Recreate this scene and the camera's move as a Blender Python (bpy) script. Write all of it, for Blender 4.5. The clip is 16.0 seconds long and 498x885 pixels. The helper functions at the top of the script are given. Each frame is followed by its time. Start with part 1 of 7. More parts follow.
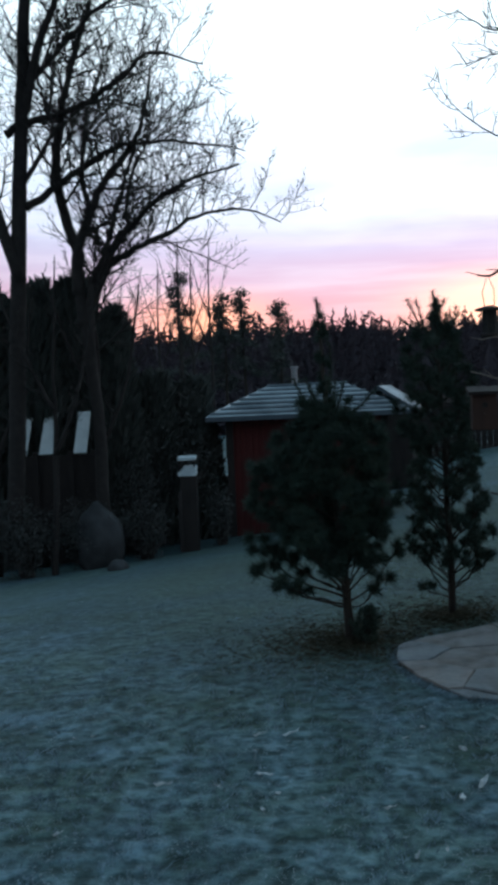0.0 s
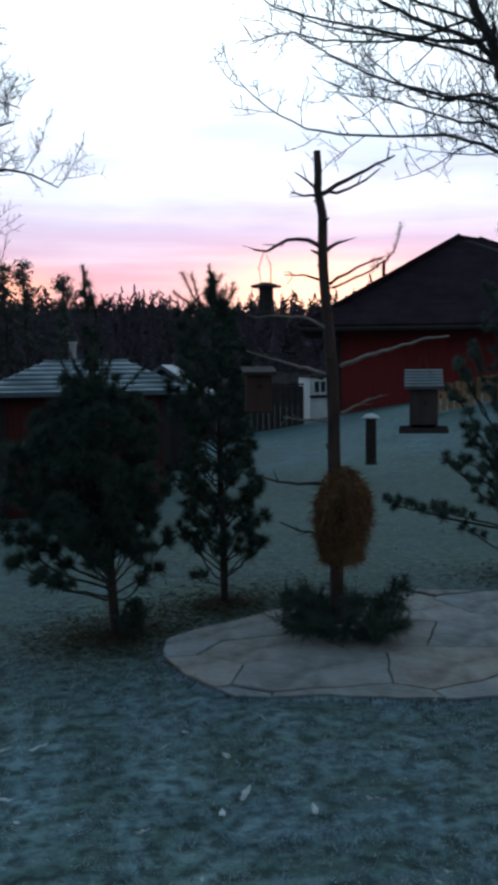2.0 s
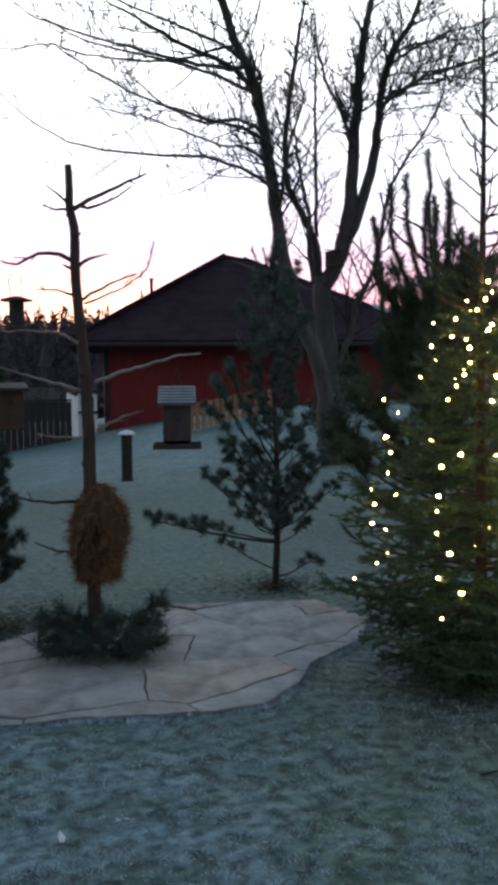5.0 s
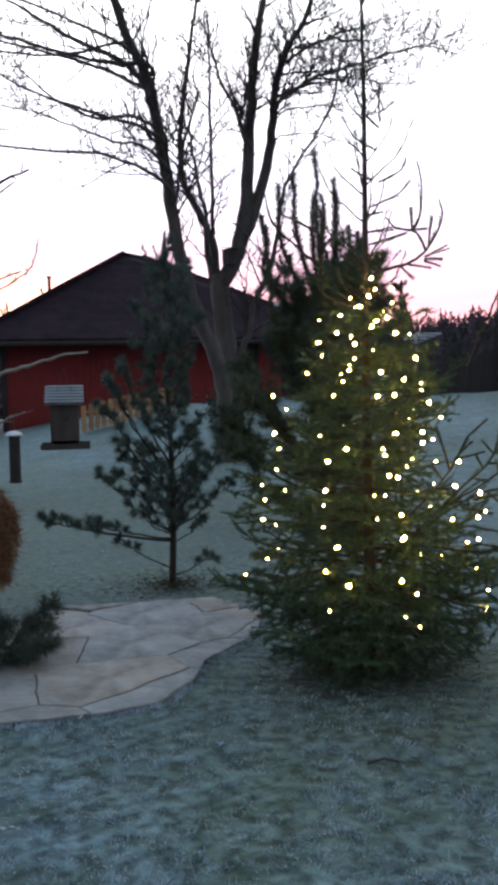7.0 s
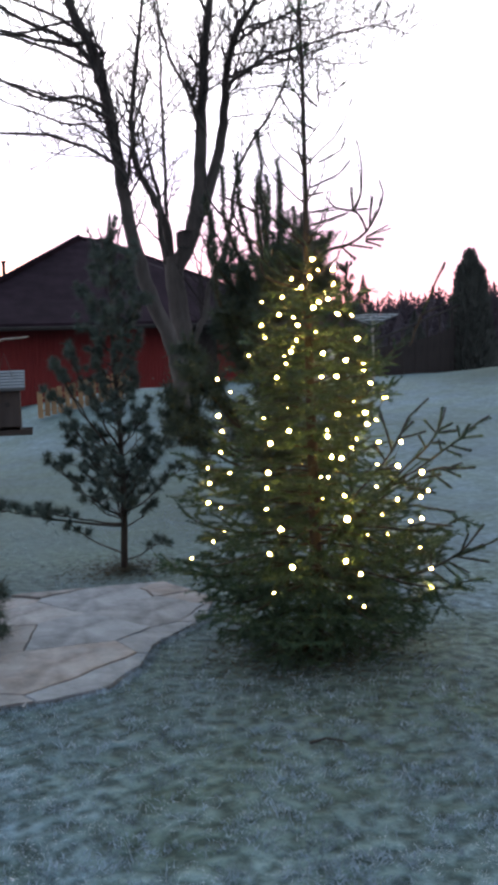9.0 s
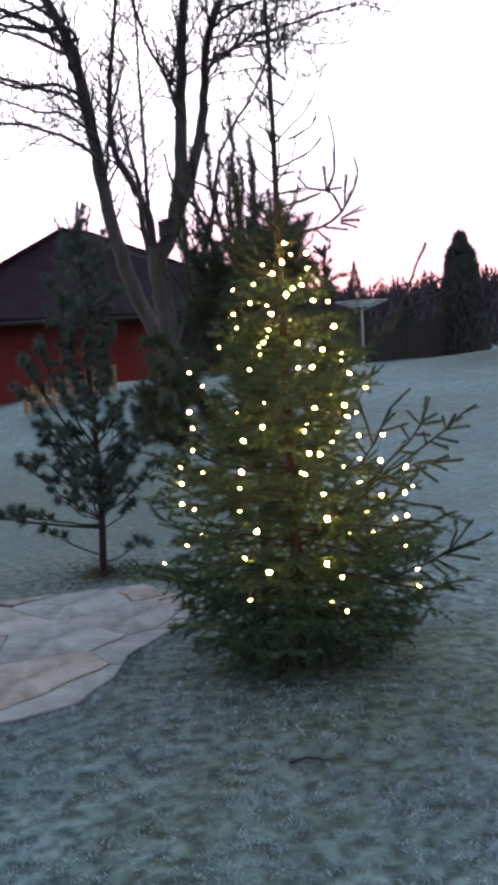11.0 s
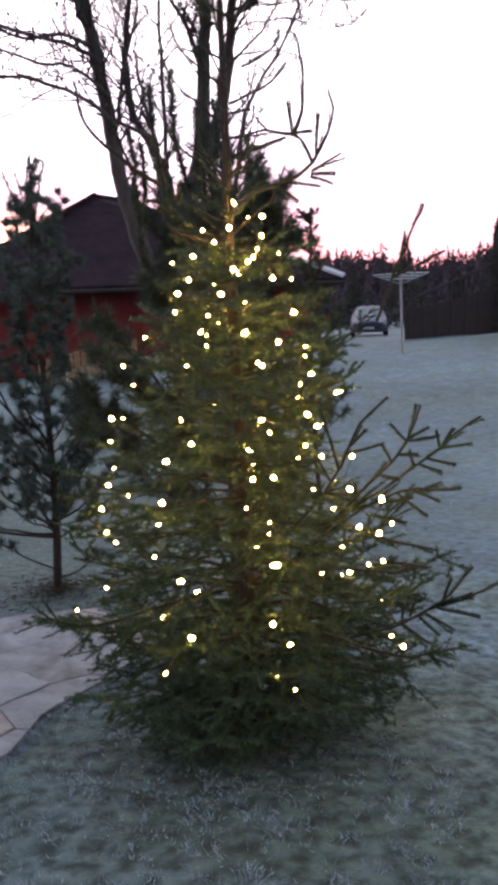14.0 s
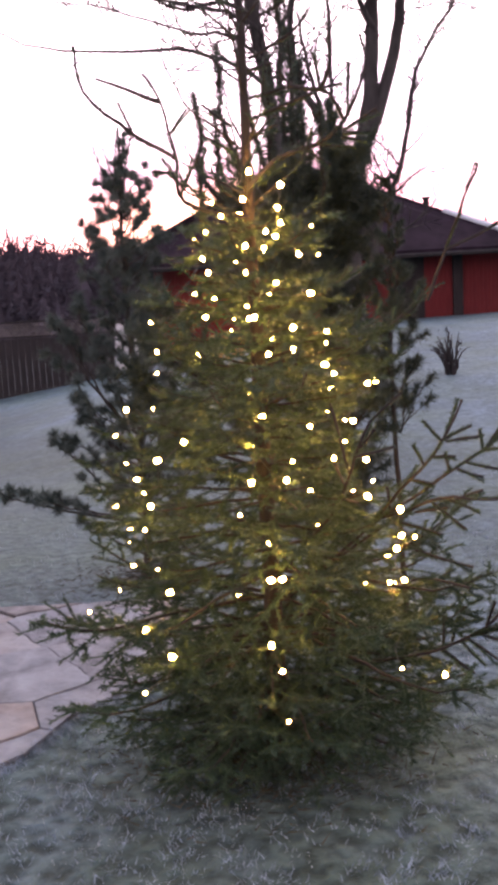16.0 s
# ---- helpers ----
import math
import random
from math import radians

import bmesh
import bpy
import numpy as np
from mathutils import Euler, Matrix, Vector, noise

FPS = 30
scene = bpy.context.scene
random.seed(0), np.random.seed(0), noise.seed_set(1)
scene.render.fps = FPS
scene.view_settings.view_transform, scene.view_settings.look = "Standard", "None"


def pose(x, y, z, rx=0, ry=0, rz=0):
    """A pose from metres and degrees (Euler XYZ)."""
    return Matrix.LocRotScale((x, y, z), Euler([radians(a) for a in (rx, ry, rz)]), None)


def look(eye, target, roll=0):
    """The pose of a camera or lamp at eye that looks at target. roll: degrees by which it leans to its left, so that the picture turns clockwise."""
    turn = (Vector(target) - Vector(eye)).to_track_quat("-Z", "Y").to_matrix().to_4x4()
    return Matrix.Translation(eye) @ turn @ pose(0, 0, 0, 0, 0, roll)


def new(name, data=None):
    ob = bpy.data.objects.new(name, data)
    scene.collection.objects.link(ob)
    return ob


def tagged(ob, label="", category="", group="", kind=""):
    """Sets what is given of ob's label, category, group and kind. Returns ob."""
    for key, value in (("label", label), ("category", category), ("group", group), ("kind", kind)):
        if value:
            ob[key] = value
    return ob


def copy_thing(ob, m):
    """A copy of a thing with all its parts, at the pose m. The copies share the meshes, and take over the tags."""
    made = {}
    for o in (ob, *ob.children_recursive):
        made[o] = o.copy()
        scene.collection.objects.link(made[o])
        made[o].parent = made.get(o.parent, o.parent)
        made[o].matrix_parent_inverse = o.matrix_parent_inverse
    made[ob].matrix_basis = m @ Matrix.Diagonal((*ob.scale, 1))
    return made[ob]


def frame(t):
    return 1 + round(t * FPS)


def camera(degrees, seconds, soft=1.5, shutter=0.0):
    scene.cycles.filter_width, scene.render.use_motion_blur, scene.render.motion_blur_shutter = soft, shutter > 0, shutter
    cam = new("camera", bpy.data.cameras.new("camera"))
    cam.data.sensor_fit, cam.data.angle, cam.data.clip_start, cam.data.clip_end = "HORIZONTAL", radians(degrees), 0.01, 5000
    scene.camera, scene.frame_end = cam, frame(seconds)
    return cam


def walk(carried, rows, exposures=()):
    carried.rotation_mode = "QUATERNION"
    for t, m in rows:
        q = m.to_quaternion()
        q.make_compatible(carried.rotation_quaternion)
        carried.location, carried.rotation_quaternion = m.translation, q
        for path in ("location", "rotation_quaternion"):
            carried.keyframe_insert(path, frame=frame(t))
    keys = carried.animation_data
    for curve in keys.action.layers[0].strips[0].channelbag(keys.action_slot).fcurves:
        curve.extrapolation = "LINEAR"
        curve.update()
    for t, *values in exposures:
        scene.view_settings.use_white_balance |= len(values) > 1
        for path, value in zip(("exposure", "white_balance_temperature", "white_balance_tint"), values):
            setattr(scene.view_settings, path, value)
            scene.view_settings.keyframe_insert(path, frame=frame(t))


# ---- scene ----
cam = camera(29.4, 16.0, soft=4.4, shutter=0.4)
PATH = [
    (0, (0.036, 0.156, 1.665), (0.049, 2.153, 1.553), -2.4),
    (0.5, (0.062, 0.349, 1.645), (0.178, 2.343, 1.531), -2.0),
    (1, (0.086, 0.5, 1.654), (0.371, 2.475, 1.524), -1.4),
    (1.5, (0.142, 0.566, 1.644), (0.525, 2.524, 1.496), -0.8),
    (2, (0.202, 0.565, 1.645), (0.655, 2.506, 1.478), -0.7),
    (2.5, (0.239, 0.56, 1.644), (0.769, 2.481, 1.475), -0.7),
    (3, (0.256, 0.553, 1.641), (0.869, 2.449, 1.478), -0.6),
    (3.5, (0.263, 0.553, 1.643), (0.955, 2.423, 1.486), -0.5),
    (4, (0.272, 0.547, 1.646), (1.039, 2.388, 1.496), -0.4),
    (4.5, (0.294, 0.543, 1.649), (1.13, 2.355, 1.506), -0.4),
    (5, (0.311, 0.546, 1.649), (1.21, 2.328, 1.51), -0.4),
    (7.5, (0.414, 0.495, 1.646), (1.508, 2.162, 1.492), -1.2),
    (8, (0.436, 0.489, 1.643), (1.547, 2.143, 1.48), -1.3),
    (8.5, (0.455, 0.471, 1.64), (1.579, 2.117, 1.468), -1.5),
    (9, (0.49, 0.459, 1.641), (1.621, 2.098, 1.458), -1.8),
    (9.5, (0.52, 0.442, 1.634), (1.659, 2.075, 1.442), -2.1),
    (12, (1.053, 0.914, 1.656), (2.177, 2.554, 1.442), -3.8),
    (12.5, (1.247, 1.055, 1.658), (2.361, 2.701, 1.438), -3.7),
    (13, (1.443, 1.113, 1.686), (2.544, 2.767, 1.455), -3.5),
    (13.5, (1.591, 1.21, 1.689), (2.679, 2.87, 1.445), -2.7),
    (14, (1.743, 1.258, 1.699), (2.783, 2.946, 1.437), -2.5),
    (14.5, (1.906, 1.29, 1.707), (2.864, 3.023, 1.426), -2.6),
    (15, (2.086, 1.299, 1.712), (2.93, 3.089, 1.422), -2.6),
    (15.5, (2.332, 1.283, 1.738), (3.045, 3.125, 1.427), -3.3),
    (16, (2.542, 1.29, 1.708), (3.184, 3.16, 1.406), -3.3),
]
EXPOSURES = [(0, 0.10, 5650, -5), (0.5, 0.38, 5600, -6), (1.5, 0.0, 5650, -5), (2.5, 0.34, 5850, -1), (3.0, 0.56, 6150, 2), (4.5, 0.68, 6300, 6), (5, 0.79, 6350, 8), (7.5, 1.22, 6450, 11), (9, 1.42, 6520, 15), (12.5, 1.44, 6700, 19), (14, 1.50, 6980, 29), (15, 1.90, 7300, 40), (16, 2.04, 7550, 45)]
walk(cam, [(t, look(eye, target, roll)) for t, eye, target, roll in PATH], EXPOSURES)

# ---- world: afterglow low in the south-west, dim blue dusk sky over the rest ----
GLOW_AZ = 17.0          # degrees to the right of +y, where the sun has gone down
world = bpy.data.worlds.new("dusk_sky")
scene.world = world
world.use_nodes = True
wn, wl = world.node_tree.nodes, world.node_tree.links
wn.clear()


def wmath(op, a, b=None, c=None):
    n = wn.new("ShaderNodeMath")
    n.operation = op
    for i, v in enumerate((a, b, c)):
        if v is None:
            continue
        if isinstance(v, (int, float)):
            n.inputs[i].default_value = v
        else:
            wl.new(v, n.inputs[i])
    return n.outputs[0]


def wramp(fac, stops):
    n = wn.new("ShaderNodeValToRGB")
    e = n.color_ramp.elements
    while len(e) < len(stops):
        e.new(0.5)
    for el, (p, c) in zip(e, stops):
        el.position, el.color = p, (*c, 1)
    wl.new(fac, n.inputs[0])
    return n.outputs[0]


def wmix(fac, a, b, mode="MIX"):
    n = wn.new("ShaderNodeMixRGB")
    n.blend_type = mode
    for i, v in enumerate((fac, a, b)):
        if isinstance(v, (int, float)):
            n.inputs[i].default_value = v
        elif isinstance(v, tuple):
            n.inputs[i].default_value = (*v, 1)
        else:
            wl.new(v, n.inputs[i])
    return n.outputs[0]


tc = wn.new("ShaderNodeTexCoord")
sep = wn.new("ShaderNodeSeparateXYZ")
wl.new(tc.outputs["Generated"], sep.inputs[0])
elev = wmath("MULTIPLY", wmath("ARCSINE", sep.outputs[2]), 180 / math.pi)
ga = radians(GLOW_AZ)
flat = wmath("SQRT", wmath("MAXIMUM", wmath("SUBTRACT", 1.0, wmath("MULTIPLY", sep.outputs[2], sep.outputs[2])), 1e-5))
toward = wmath("DIVIDE", wmath("ADD", wmath("MULTIPLY", sep.outputs[0], math.sin(ga)), wmath("MULTIPLY", sep.outputs[1], math.cos(ga))), flat)
near_glow = wmath("POWER", wmath("MAXIMUM", wmath("MULTIPLY_ADD", toward, 0.5, 0.5), 0.0), 3.2)
e01 = wmath("DIVIDE", elev, 60.0)
west = wramp(e01, [(0.0, (0.80, 0.26, 0.26)), (0.065, (1.02, 0.44, 0.50)), (0.10, (0.92, 0.52, 0.66)), (0.135, (0.82, 0.62, 0.82)), (0.175, (0.80, 0.76, 0.97)),
                   (0.23, (0.96, 0.98, 1.14)), (0.33, (1.42, 1.46, 1.52)), (0.6, (0.84, 0.95, 1.05)), (1.0, (0.20, 0.32, 0.42))])
east = wramp(e01, [(0.0, (0.22, 0.195, 0.23)), (0.12, (0.28, 0.255, 0.30)), (0.3, (0.31, 0.34, 0.39)), (1.0, (0.08, 0.16, 0.22))])
base_sky = wmix(near_glow, east, west)
# pale streaks of cloud lying flat over the tree tops
mapping = wn.new("ShaderNodeMapping")
mapping.inputs["Scale"].default_value = (2.2, 2.2, 26.0)
wl.new(tc.outputs["Generated"], mapping.inputs[0])
streak = wn.new("ShaderNodeTexNoise")
streak.inputs["Scale"].default_value, streak.inputs["Detail"].default_value = 2.4, 5.0
wl.new(mapping.outputs[0], streak.inputs["Vector"])
streaks = wramp(streak.outputs[0], [(0.42, (0.0, 0.0, 0.0)), (0.68, (1.0, 1.0, 1.0))])
band = wramp(e01, [(0.05, (0.15, 0.15, 0.15)), (0.10, (0.6, 0.6, 0.6)), (0.17, (0.45, 0.45, 0.45)), (0.36, (0.12, 0.12, 0.12))])
clouded = wmix(wmath("MULTIPLY", streaks, band), base_sky, wmix(near_glow, (0.2, 0.2, 0.27), (1.10, 0.86, 0.98)))
# soft banks of pale cloud higher up
bank_map = wn.new("ShaderNodeMapping")
bank_map.inputs["Scale"].default_value = (3.0, 3.0, 11.0)
wl.new(tc.outputs["Generated"], bank_map.inputs[0])
bank = wn.new("ShaderNodeTexNoise")
bank.inputs["Scale"].default_value, bank.inputs["Detail"].default_value = 1.7, 4.0
wl.new(bank_map.outputs[0], bank.inputs["Vector"])
banks = wramp(bank.outputs[0], [(0.40, (0.0, 0.0, 0.0)), (0.62, (1.0, 1.0, 1.0))])
bank_band = wramp(e01, [(0.12, (0.0, 0.0, 0.0)), (0.19, (0.75, 0.75, 0.75)), (0.34, (0.5, 0.5, 0.5)), (0.5, (0.0, 0.0, 0.0))])
banked = wmix(wmath("MULTIPLY", wmath("MULTIPLY", banks, bank_band), near_glow), clouded, (1.30, 1.24, 1.32))
# low fiery streaks along the tree tops on both sides of the place where the sun has set
aside = wmath("SUBTRACT", wmath("ARCTAN2", sep.outputs[0], sep.outputs[1]), ga)
spot = wmath("POWER", wmath("MAXIMUM", toward, 0.0), 190.0)
second = wmath("ADD", aside, radians(19.0))
spot2 = wmath("EXPONENT", wmath("MULTIPLY", wmath("MULTIPLY", second, second), -190.0))
low = wramp(wmath("DIVIDE", elev, 14.0), [(0.0, (1.0, 1.0, 1.0)), (0.36, (0.9, 0.9, 0.9)), (0.50, (0.0, 0.0, 0.0))])
low2 = wramp(wmath("DIVIDE", elev, 14.0), [(0.0, (1.0, 1.0, 1.0)), (0.33, (0.85, 0.85, 0.85)), (0.45, (0.0, 0.0, 0.0))])
fiery = wmix(wmath("MULTIPLY", wmath("MULTIPLY", spot2, low2), 0.9), banked, (1.9, 0.74, 0.42))
final_sky = wmix(wmath("MULTIPLY", spot, low), fiery, (2.2, 1.12, 0.74))
sky_tex = wn.new("ShaderNodeTexSky")
sky_tex.sky_type, sky_tex.sun_disc = "NISHITA", False
sky_tex.sun_elevation, sky_tex.sun_rotation = radians(0.6), radians(GLOW_AZ)
with_air = wmix(0.012, final_sky, sky_tex.outputs[0], "ADD")
bg = wn.new("ShaderNodeBackground")
bg.inputs[1].default_value = 1.0
wl.new(with_air, bg.inputs[0])
wo = wn.new("ShaderNodeOutputWorld")
wl.new(bg.outputs[0], wo.inputs[0])

sun_data = bpy.data.lights.new("low_sun", "SUN")
sun_data.energy, sun_data.angle, sun_data.color = 0.12, radians(12), (1.0, 0.5, 0.35)
sun = new("low_sun", sun_data)
sun.matrix_world = look((0, 0, 20), (-math.sin(ga) * 20, -math.cos(ga) * 20, 19.0))

# ---- materials ----


def material(name, rough=0.8, metal=0.0):
    m = bpy.data.materials.new(name)
    m.use_nodes = True
    b = m.node_tree.nodes["Principled BSDF"]
    b.inputs["Roughness"].default_value, b.inputs["Metallic"].default_value = rough, metal
    return m, m.node_tree.nodes, m.node_tree.links, b


def grained(name, dark, light, scale=8.0, rough=0.85, bump=0.3, stretch=(1, 1, 1), coarse=1.0, metal=0.0, vary=0.0, frost=0.0, frost_scale=3.0, tints=()):
    """Two scales of noise between two colours, with relief; frost: share of pale rime on faces that look up."""
    m, n, l, b = material(name, rough, metal)
    co = n.new("ShaderNodeTexCoord")
    mp = n.new("ShaderNodeMapping")
    mp.inputs["Scale"].default_value = stretch
    l.new(co.outputs["Object"], mp.inputs[0])
    fine = n.new("ShaderNodeTexNoise")
    fine.inputs["Scale"].default_value, fine.inputs["Detail"].default_value = scale, 6.0
    l.new(mp.outputs[0], fine.inputs["Vector"])
    big = n.new("ShaderNodeTexNoise")
    big.inputs["Scale"].default_value, big.inputs["Detail"].default_value = coarse, 3.0
    l.new(co.outputs["Object"], big.inputs["Vector"])
    add = n.new("ShaderNodeMath")
    add.operation = "MULTIPLY_ADD"
    add.inputs[1].default_value = 0.6
    half = n.new("ShaderNodeMath")
    half.operation = "MULTIPLY"
    half.inputs[1].default_value = 0.4
    l.new(big.outputs[0], half.inputs[0])
    l.new(fine.outputs[0], add.inputs[0])
    l.new(half.outputs[0], add.inputs[2])
    ramp = n.new("ShaderNodeValToRGB")
    ramp.color_ramp.elements[0].position, ramp.color_ramp.elements[1].position = 0.32, 0.68
    ramp.color_ramp.elements[0].color, ramp.color_ramp.elements[1].color = (*dark, 1), (*light, 1)
    l.new(add.outputs[0], ramp.inputs[0])
    colour = ramp.outputs[0]
    if vary:
        info = n.new("ShaderNodeObjectInfo")
        hsv = n.new("ShaderNodeHueSaturation")
        span = n.new("ShaderNodeMapRange")
        span.inputs[3].default_value, span.inputs[4].default_value = 1 - vary, 1 + vary
        l.new(info.outputs["Random"], span.inputs[0])
        l.new(span.outputs[0], hsv.inputs["Value"])
        l.new(colour, hsv.inputs["Color"])
        colour = hsv.outputs[0]
        if tints:
            pick = n.new("ShaderNodeValToRGB")
            pick.color_ramp.interpolation = "CONSTANT"
            while len(pick.color_ramp.elements) < len(tints):
                pick.color_ramp.elements.new(0.5)
            for i, tint in enumerate(tints):
                pick.color_ramp.elements[i].position = i / len(tints)
                pick.color_ramp.elements[i].color = (*tint, 1)
            shift = n.new("ShaderNodeMath")
            shift.operation, shift.inputs[1].default_value = "MULTIPLY", 7.31
            wrap = n.new("ShaderNodeMath")
            wrap.operation = "FRACT"
            l.new(info.outputs["Random"], shift.inputs[0])
            l.new(shift.outputs[0], wrap.inputs[0])
            l.new(wrap.outputs[0], pick.inputs[0])
            hue = n.new("ShaderNodeMixRGB")
            hue.blend_type = "MULTIPLY"
            hue.inputs[0].default_value = 1.0
            l.new(colour, hue.inputs[1])
            l.new(pick.outputs[0], hue.inputs[2])
            colour = hue.outputs[0]
    if frost:
        geo = n.new("ShaderNodeNewGeometry")
        up = n.new("ShaderNodeSeparateXYZ")
        l.new(geo.outputs["Normal"], up.inputs[0])
        rime = n.new("ShaderNodeTexNoise")
        rime.inputs["Scale"].default_value, rime.inputs["Detail"].default_value = frost_scale, 7.0
        l.new(co.outputs["Object"], rime.inputs["Vector"])
        mul = n.new("ShaderNodeMath")
        mul.operation = "MULTIPLY"
        mul.use_clamp = True
        l.new(up.outputs[2], mul.inputs[0])
        rr = n.new("ShaderNodeMapRange")
        rr.inputs[1].default_value, rr.inputs[2].default_value = 0.35, 0.65
        rr.inputs[3].default_value, rr.inputs[4].default_value = frost * 0.35, min(1.0, frost * 1.3)
        l.new(rime.outputs[0], rr.inputs[0])
        l.new(rr.outputs[0], mul.inputs[1])
        mix = n.new("ShaderNodeMixRGB")
        mix.inputs[2].default_value = (0.62, 0.70, 0.76, 1)
        l.new(mul.outputs[0], mix.inputs[0])
        l.new(colour, mix.inputs[1])
        colour = mix.outputs[0]
    l.new(colour, b.inputs["Base Color"])
    if bump:
        bp = n.new("ShaderNodeBump")
        bp.inputs["Strength"].default_value, bp.inputs["Distance"].default_value = bump, 0.02
        l.new(add.outputs[0], bp.inputs["Height"])
        l.new(bp.outputs[0], b.inputs["Normal"])
    return m


def glowing(name, colour, strength):
    m, n, l, b = material(name, 0.4)
    b.inputs["Base Color"].default_value = (*colour, 1)
    b.inputs["Emission Color"].default_value, b.inputs["Emission Strength"].default_value = (*colour, 1), strength
    return m


def boarded(name, dark, light, width):
    """Painted timber: upright boards with sunk joints, worn paint."""
    m = grained(name, dark, light, 14.0, 0.85, 0.15, (1, 1, 0.15), 0.7)
    n, l = m.node_tree.nodes, m.node_tree.links
    b = n["Principled BSDF"]
    co = n.new("ShaderNodeTexCoord")
    wave = n.new("ShaderNodeTexWave")
    wave.bands_direction = "X"
    wave.inputs["Scale"].default_value = 0.5 / width
    l.new(co.outputs["Object"], wave.inputs["Vector"])
    rr = n.new("ShaderNodeMapRange")
    rr.inputs[1].default_value, rr.inputs[2].default_value = 0.02, 0.12
    l.new(wave.outputs["Fac"], rr.inputs[0])
    bp = n.new("ShaderNodeBump")
    bp.inputs["Strength"].default_value, bp.inputs["Distance"].default_value = 0.8, 0.02
    l.new(rr.outputs[0], bp.inputs["Height"])
    l.new(bp.outputs[0], b.inputs["Normal"])
    return m


M_BLADE = grained("frosted_grass_blades", (0.026, 0.044, 0.042), (0.43, 0.55, 0.66), 16.0, 0.9, 0.0, coarse=3.0)
M_STONE = grained("pale_flagstone", (0.090, 0.083, 0.082), (0.246, 0.226, 0.223), 17.0, 0.92, 1.0, coarse=3.5, vary=0.17, frost=0.18, frost_scale=5.0, tints=((1.0, 1.0, 1.0), (1.10, 0.98, 0.90), (0.86, 0.97, 1.08), (1.04, 0.99, 0.95), (1.12, 0.97, 0.88), (0.90, 0.97, 1.04)))
M_JOINT = grained("mossy_joint_soil", (0.046, 0.042, 0.040), (0.120, 0.110, 0.104), 30.0, 0.95, 0.6)
M_BARK = grained("grey_bark", (0.028, 0.023, 0.021), (0.090, 0.078, 0.072), 9.0, 0.95, 0.9, (1, 1, 0.35), 1.2)
M_TWIG = grained("dark_twigs", (0.016, 0.013, 0.013), (0.045, 0.037, 0.034), 12.0, 0.95, 0.2)
M_DEADWOOD = grained("dry_pine_bark", (0.020, 0.013, 0.012), (0.070, 0.046, 0.039), 14.0, 0.95, 0.9, (1, 1, 0.4), 2.0)
M_BARE = grained("bare_grey_branch_wood", (0.13, 0.105, 0.09), (0.30, 0.26, 0.23), 20.0, 0.85, 0.4, (1, 1, 1), 3.0)
M_PINE_BARK = grained("young_pine_bark", (0.018, 0.015, 0.012), (0.050, 0.038, 0.030), 18.0, 0.95, 0.6, (1, 1, 0.5), 3.0)
M_SPRUCE_BARK = grained("young_spruce_bark", (0.016, 0.012, 0.010), (0.048, 0.034, 0.027), 20.0, 0.92, 0.6, (1, 1, 0.5), 3.0)
M_PINE = grained("pine_needles", (0.015, 0.028, 0.021), (0.050, 0.076, 0.055), 5.0, 0.75, 0.0, coarse=2.0)
M_PINE_FROST = grained("frosted_pine_needles", (0.026, 0.046, 0.038), (0.125, 0.168, 0.148), 7.0, 0.8, 0.0, coarse=2.5)
M_SPRUCE = grained("spruce_needles", (0.011, 0.031, 0.016), (0.048, 0.096, 0.047), 6.0, 0.7, 0.0, coarse=2.5)
M_THUJA = grained("thuja_scales", (0.042, 0.048, 0.044), (0.090, 0.098, 0.088), 4.0, 0.85, 0.0, coarse=1.0)
M_FOREST = grained("far_spruce_wood", (0.050, 0.041, 0.052), (0.076, 0.062, 0.078), 0.25, 0.95, 0.0, coarse=0.05)
M_HEDGE = grained("dark_shrub_leaves", (0.042, 0.044, 0.044), (0.094, 0.092, 0.086), 5.0, 0.85, 0.0, coarse=1.0)
M_LITTER = grained("fallen_needles", (0.026, 0.026, 0.014), (0.068, 0.058, 0.034), 12.0, 0.9, 0.0, coarse=3.0)
M_STRAW = grained("oat_straw", (0.074, 0.034, 0.016), (0.225, 0.116, 0.054), 18.0, 0.8, 0.0, coarse=4.0)
M_RED = boarded("red_ochre_boards", (0.14, 0.011, 0.011), (0.21, 0.022, 0.020), 0.15)
# the barn's red, darkened because the shed stands more in shade
M_SHED_RED = boarded("shaded_red_boards", (0.050, 0.006, 0.006), (0.085, 0.011, 0.010), 0.15)
M_ROOF = grained("dark_roof_felt", (0.016, 0.010, 0.014), (0.036, 0.022, 0.031), 3.0, 1.0, 0.4, coarse=0.6)
M_ROOF.node_tree.nodes["Principled BSDF"].inputs["Specular IOR Level"].default_value = 0.08
M_ROOF_FROST = grained("frosted_sheet_roof", (0.05, 0.065, 0.085), (0.11, 0.135, 0.165), 3.0, 0.7, 0.3, (1, 1, 1), 0.8, frost=0.68, frost_scale=1.6)
M_DARKWOOD = grained("dark_stained_board", (0.014, 0.011, 0.011), (0.038, 0.029, 0.027), 10.0, 0.85, 0.4, (1, 1, 0.2), 2.0)
M_GREYWOOD = grained("weathered_grey_board", (0.020, 0.016, 0.016), (0.055, 0.045, 0.044), 16.0, 0.9, 0.5, (1, 1, 0.2), 3.0, frost=0.12)
M_TANWOOD = grained("fresh_pine_board", (0.23, 0.135, 0.065), (0.40, 0.25, 0.13), 12.0, 0.75, 0.3, (1, 1, 0.15), 2.0, vary=0.18)
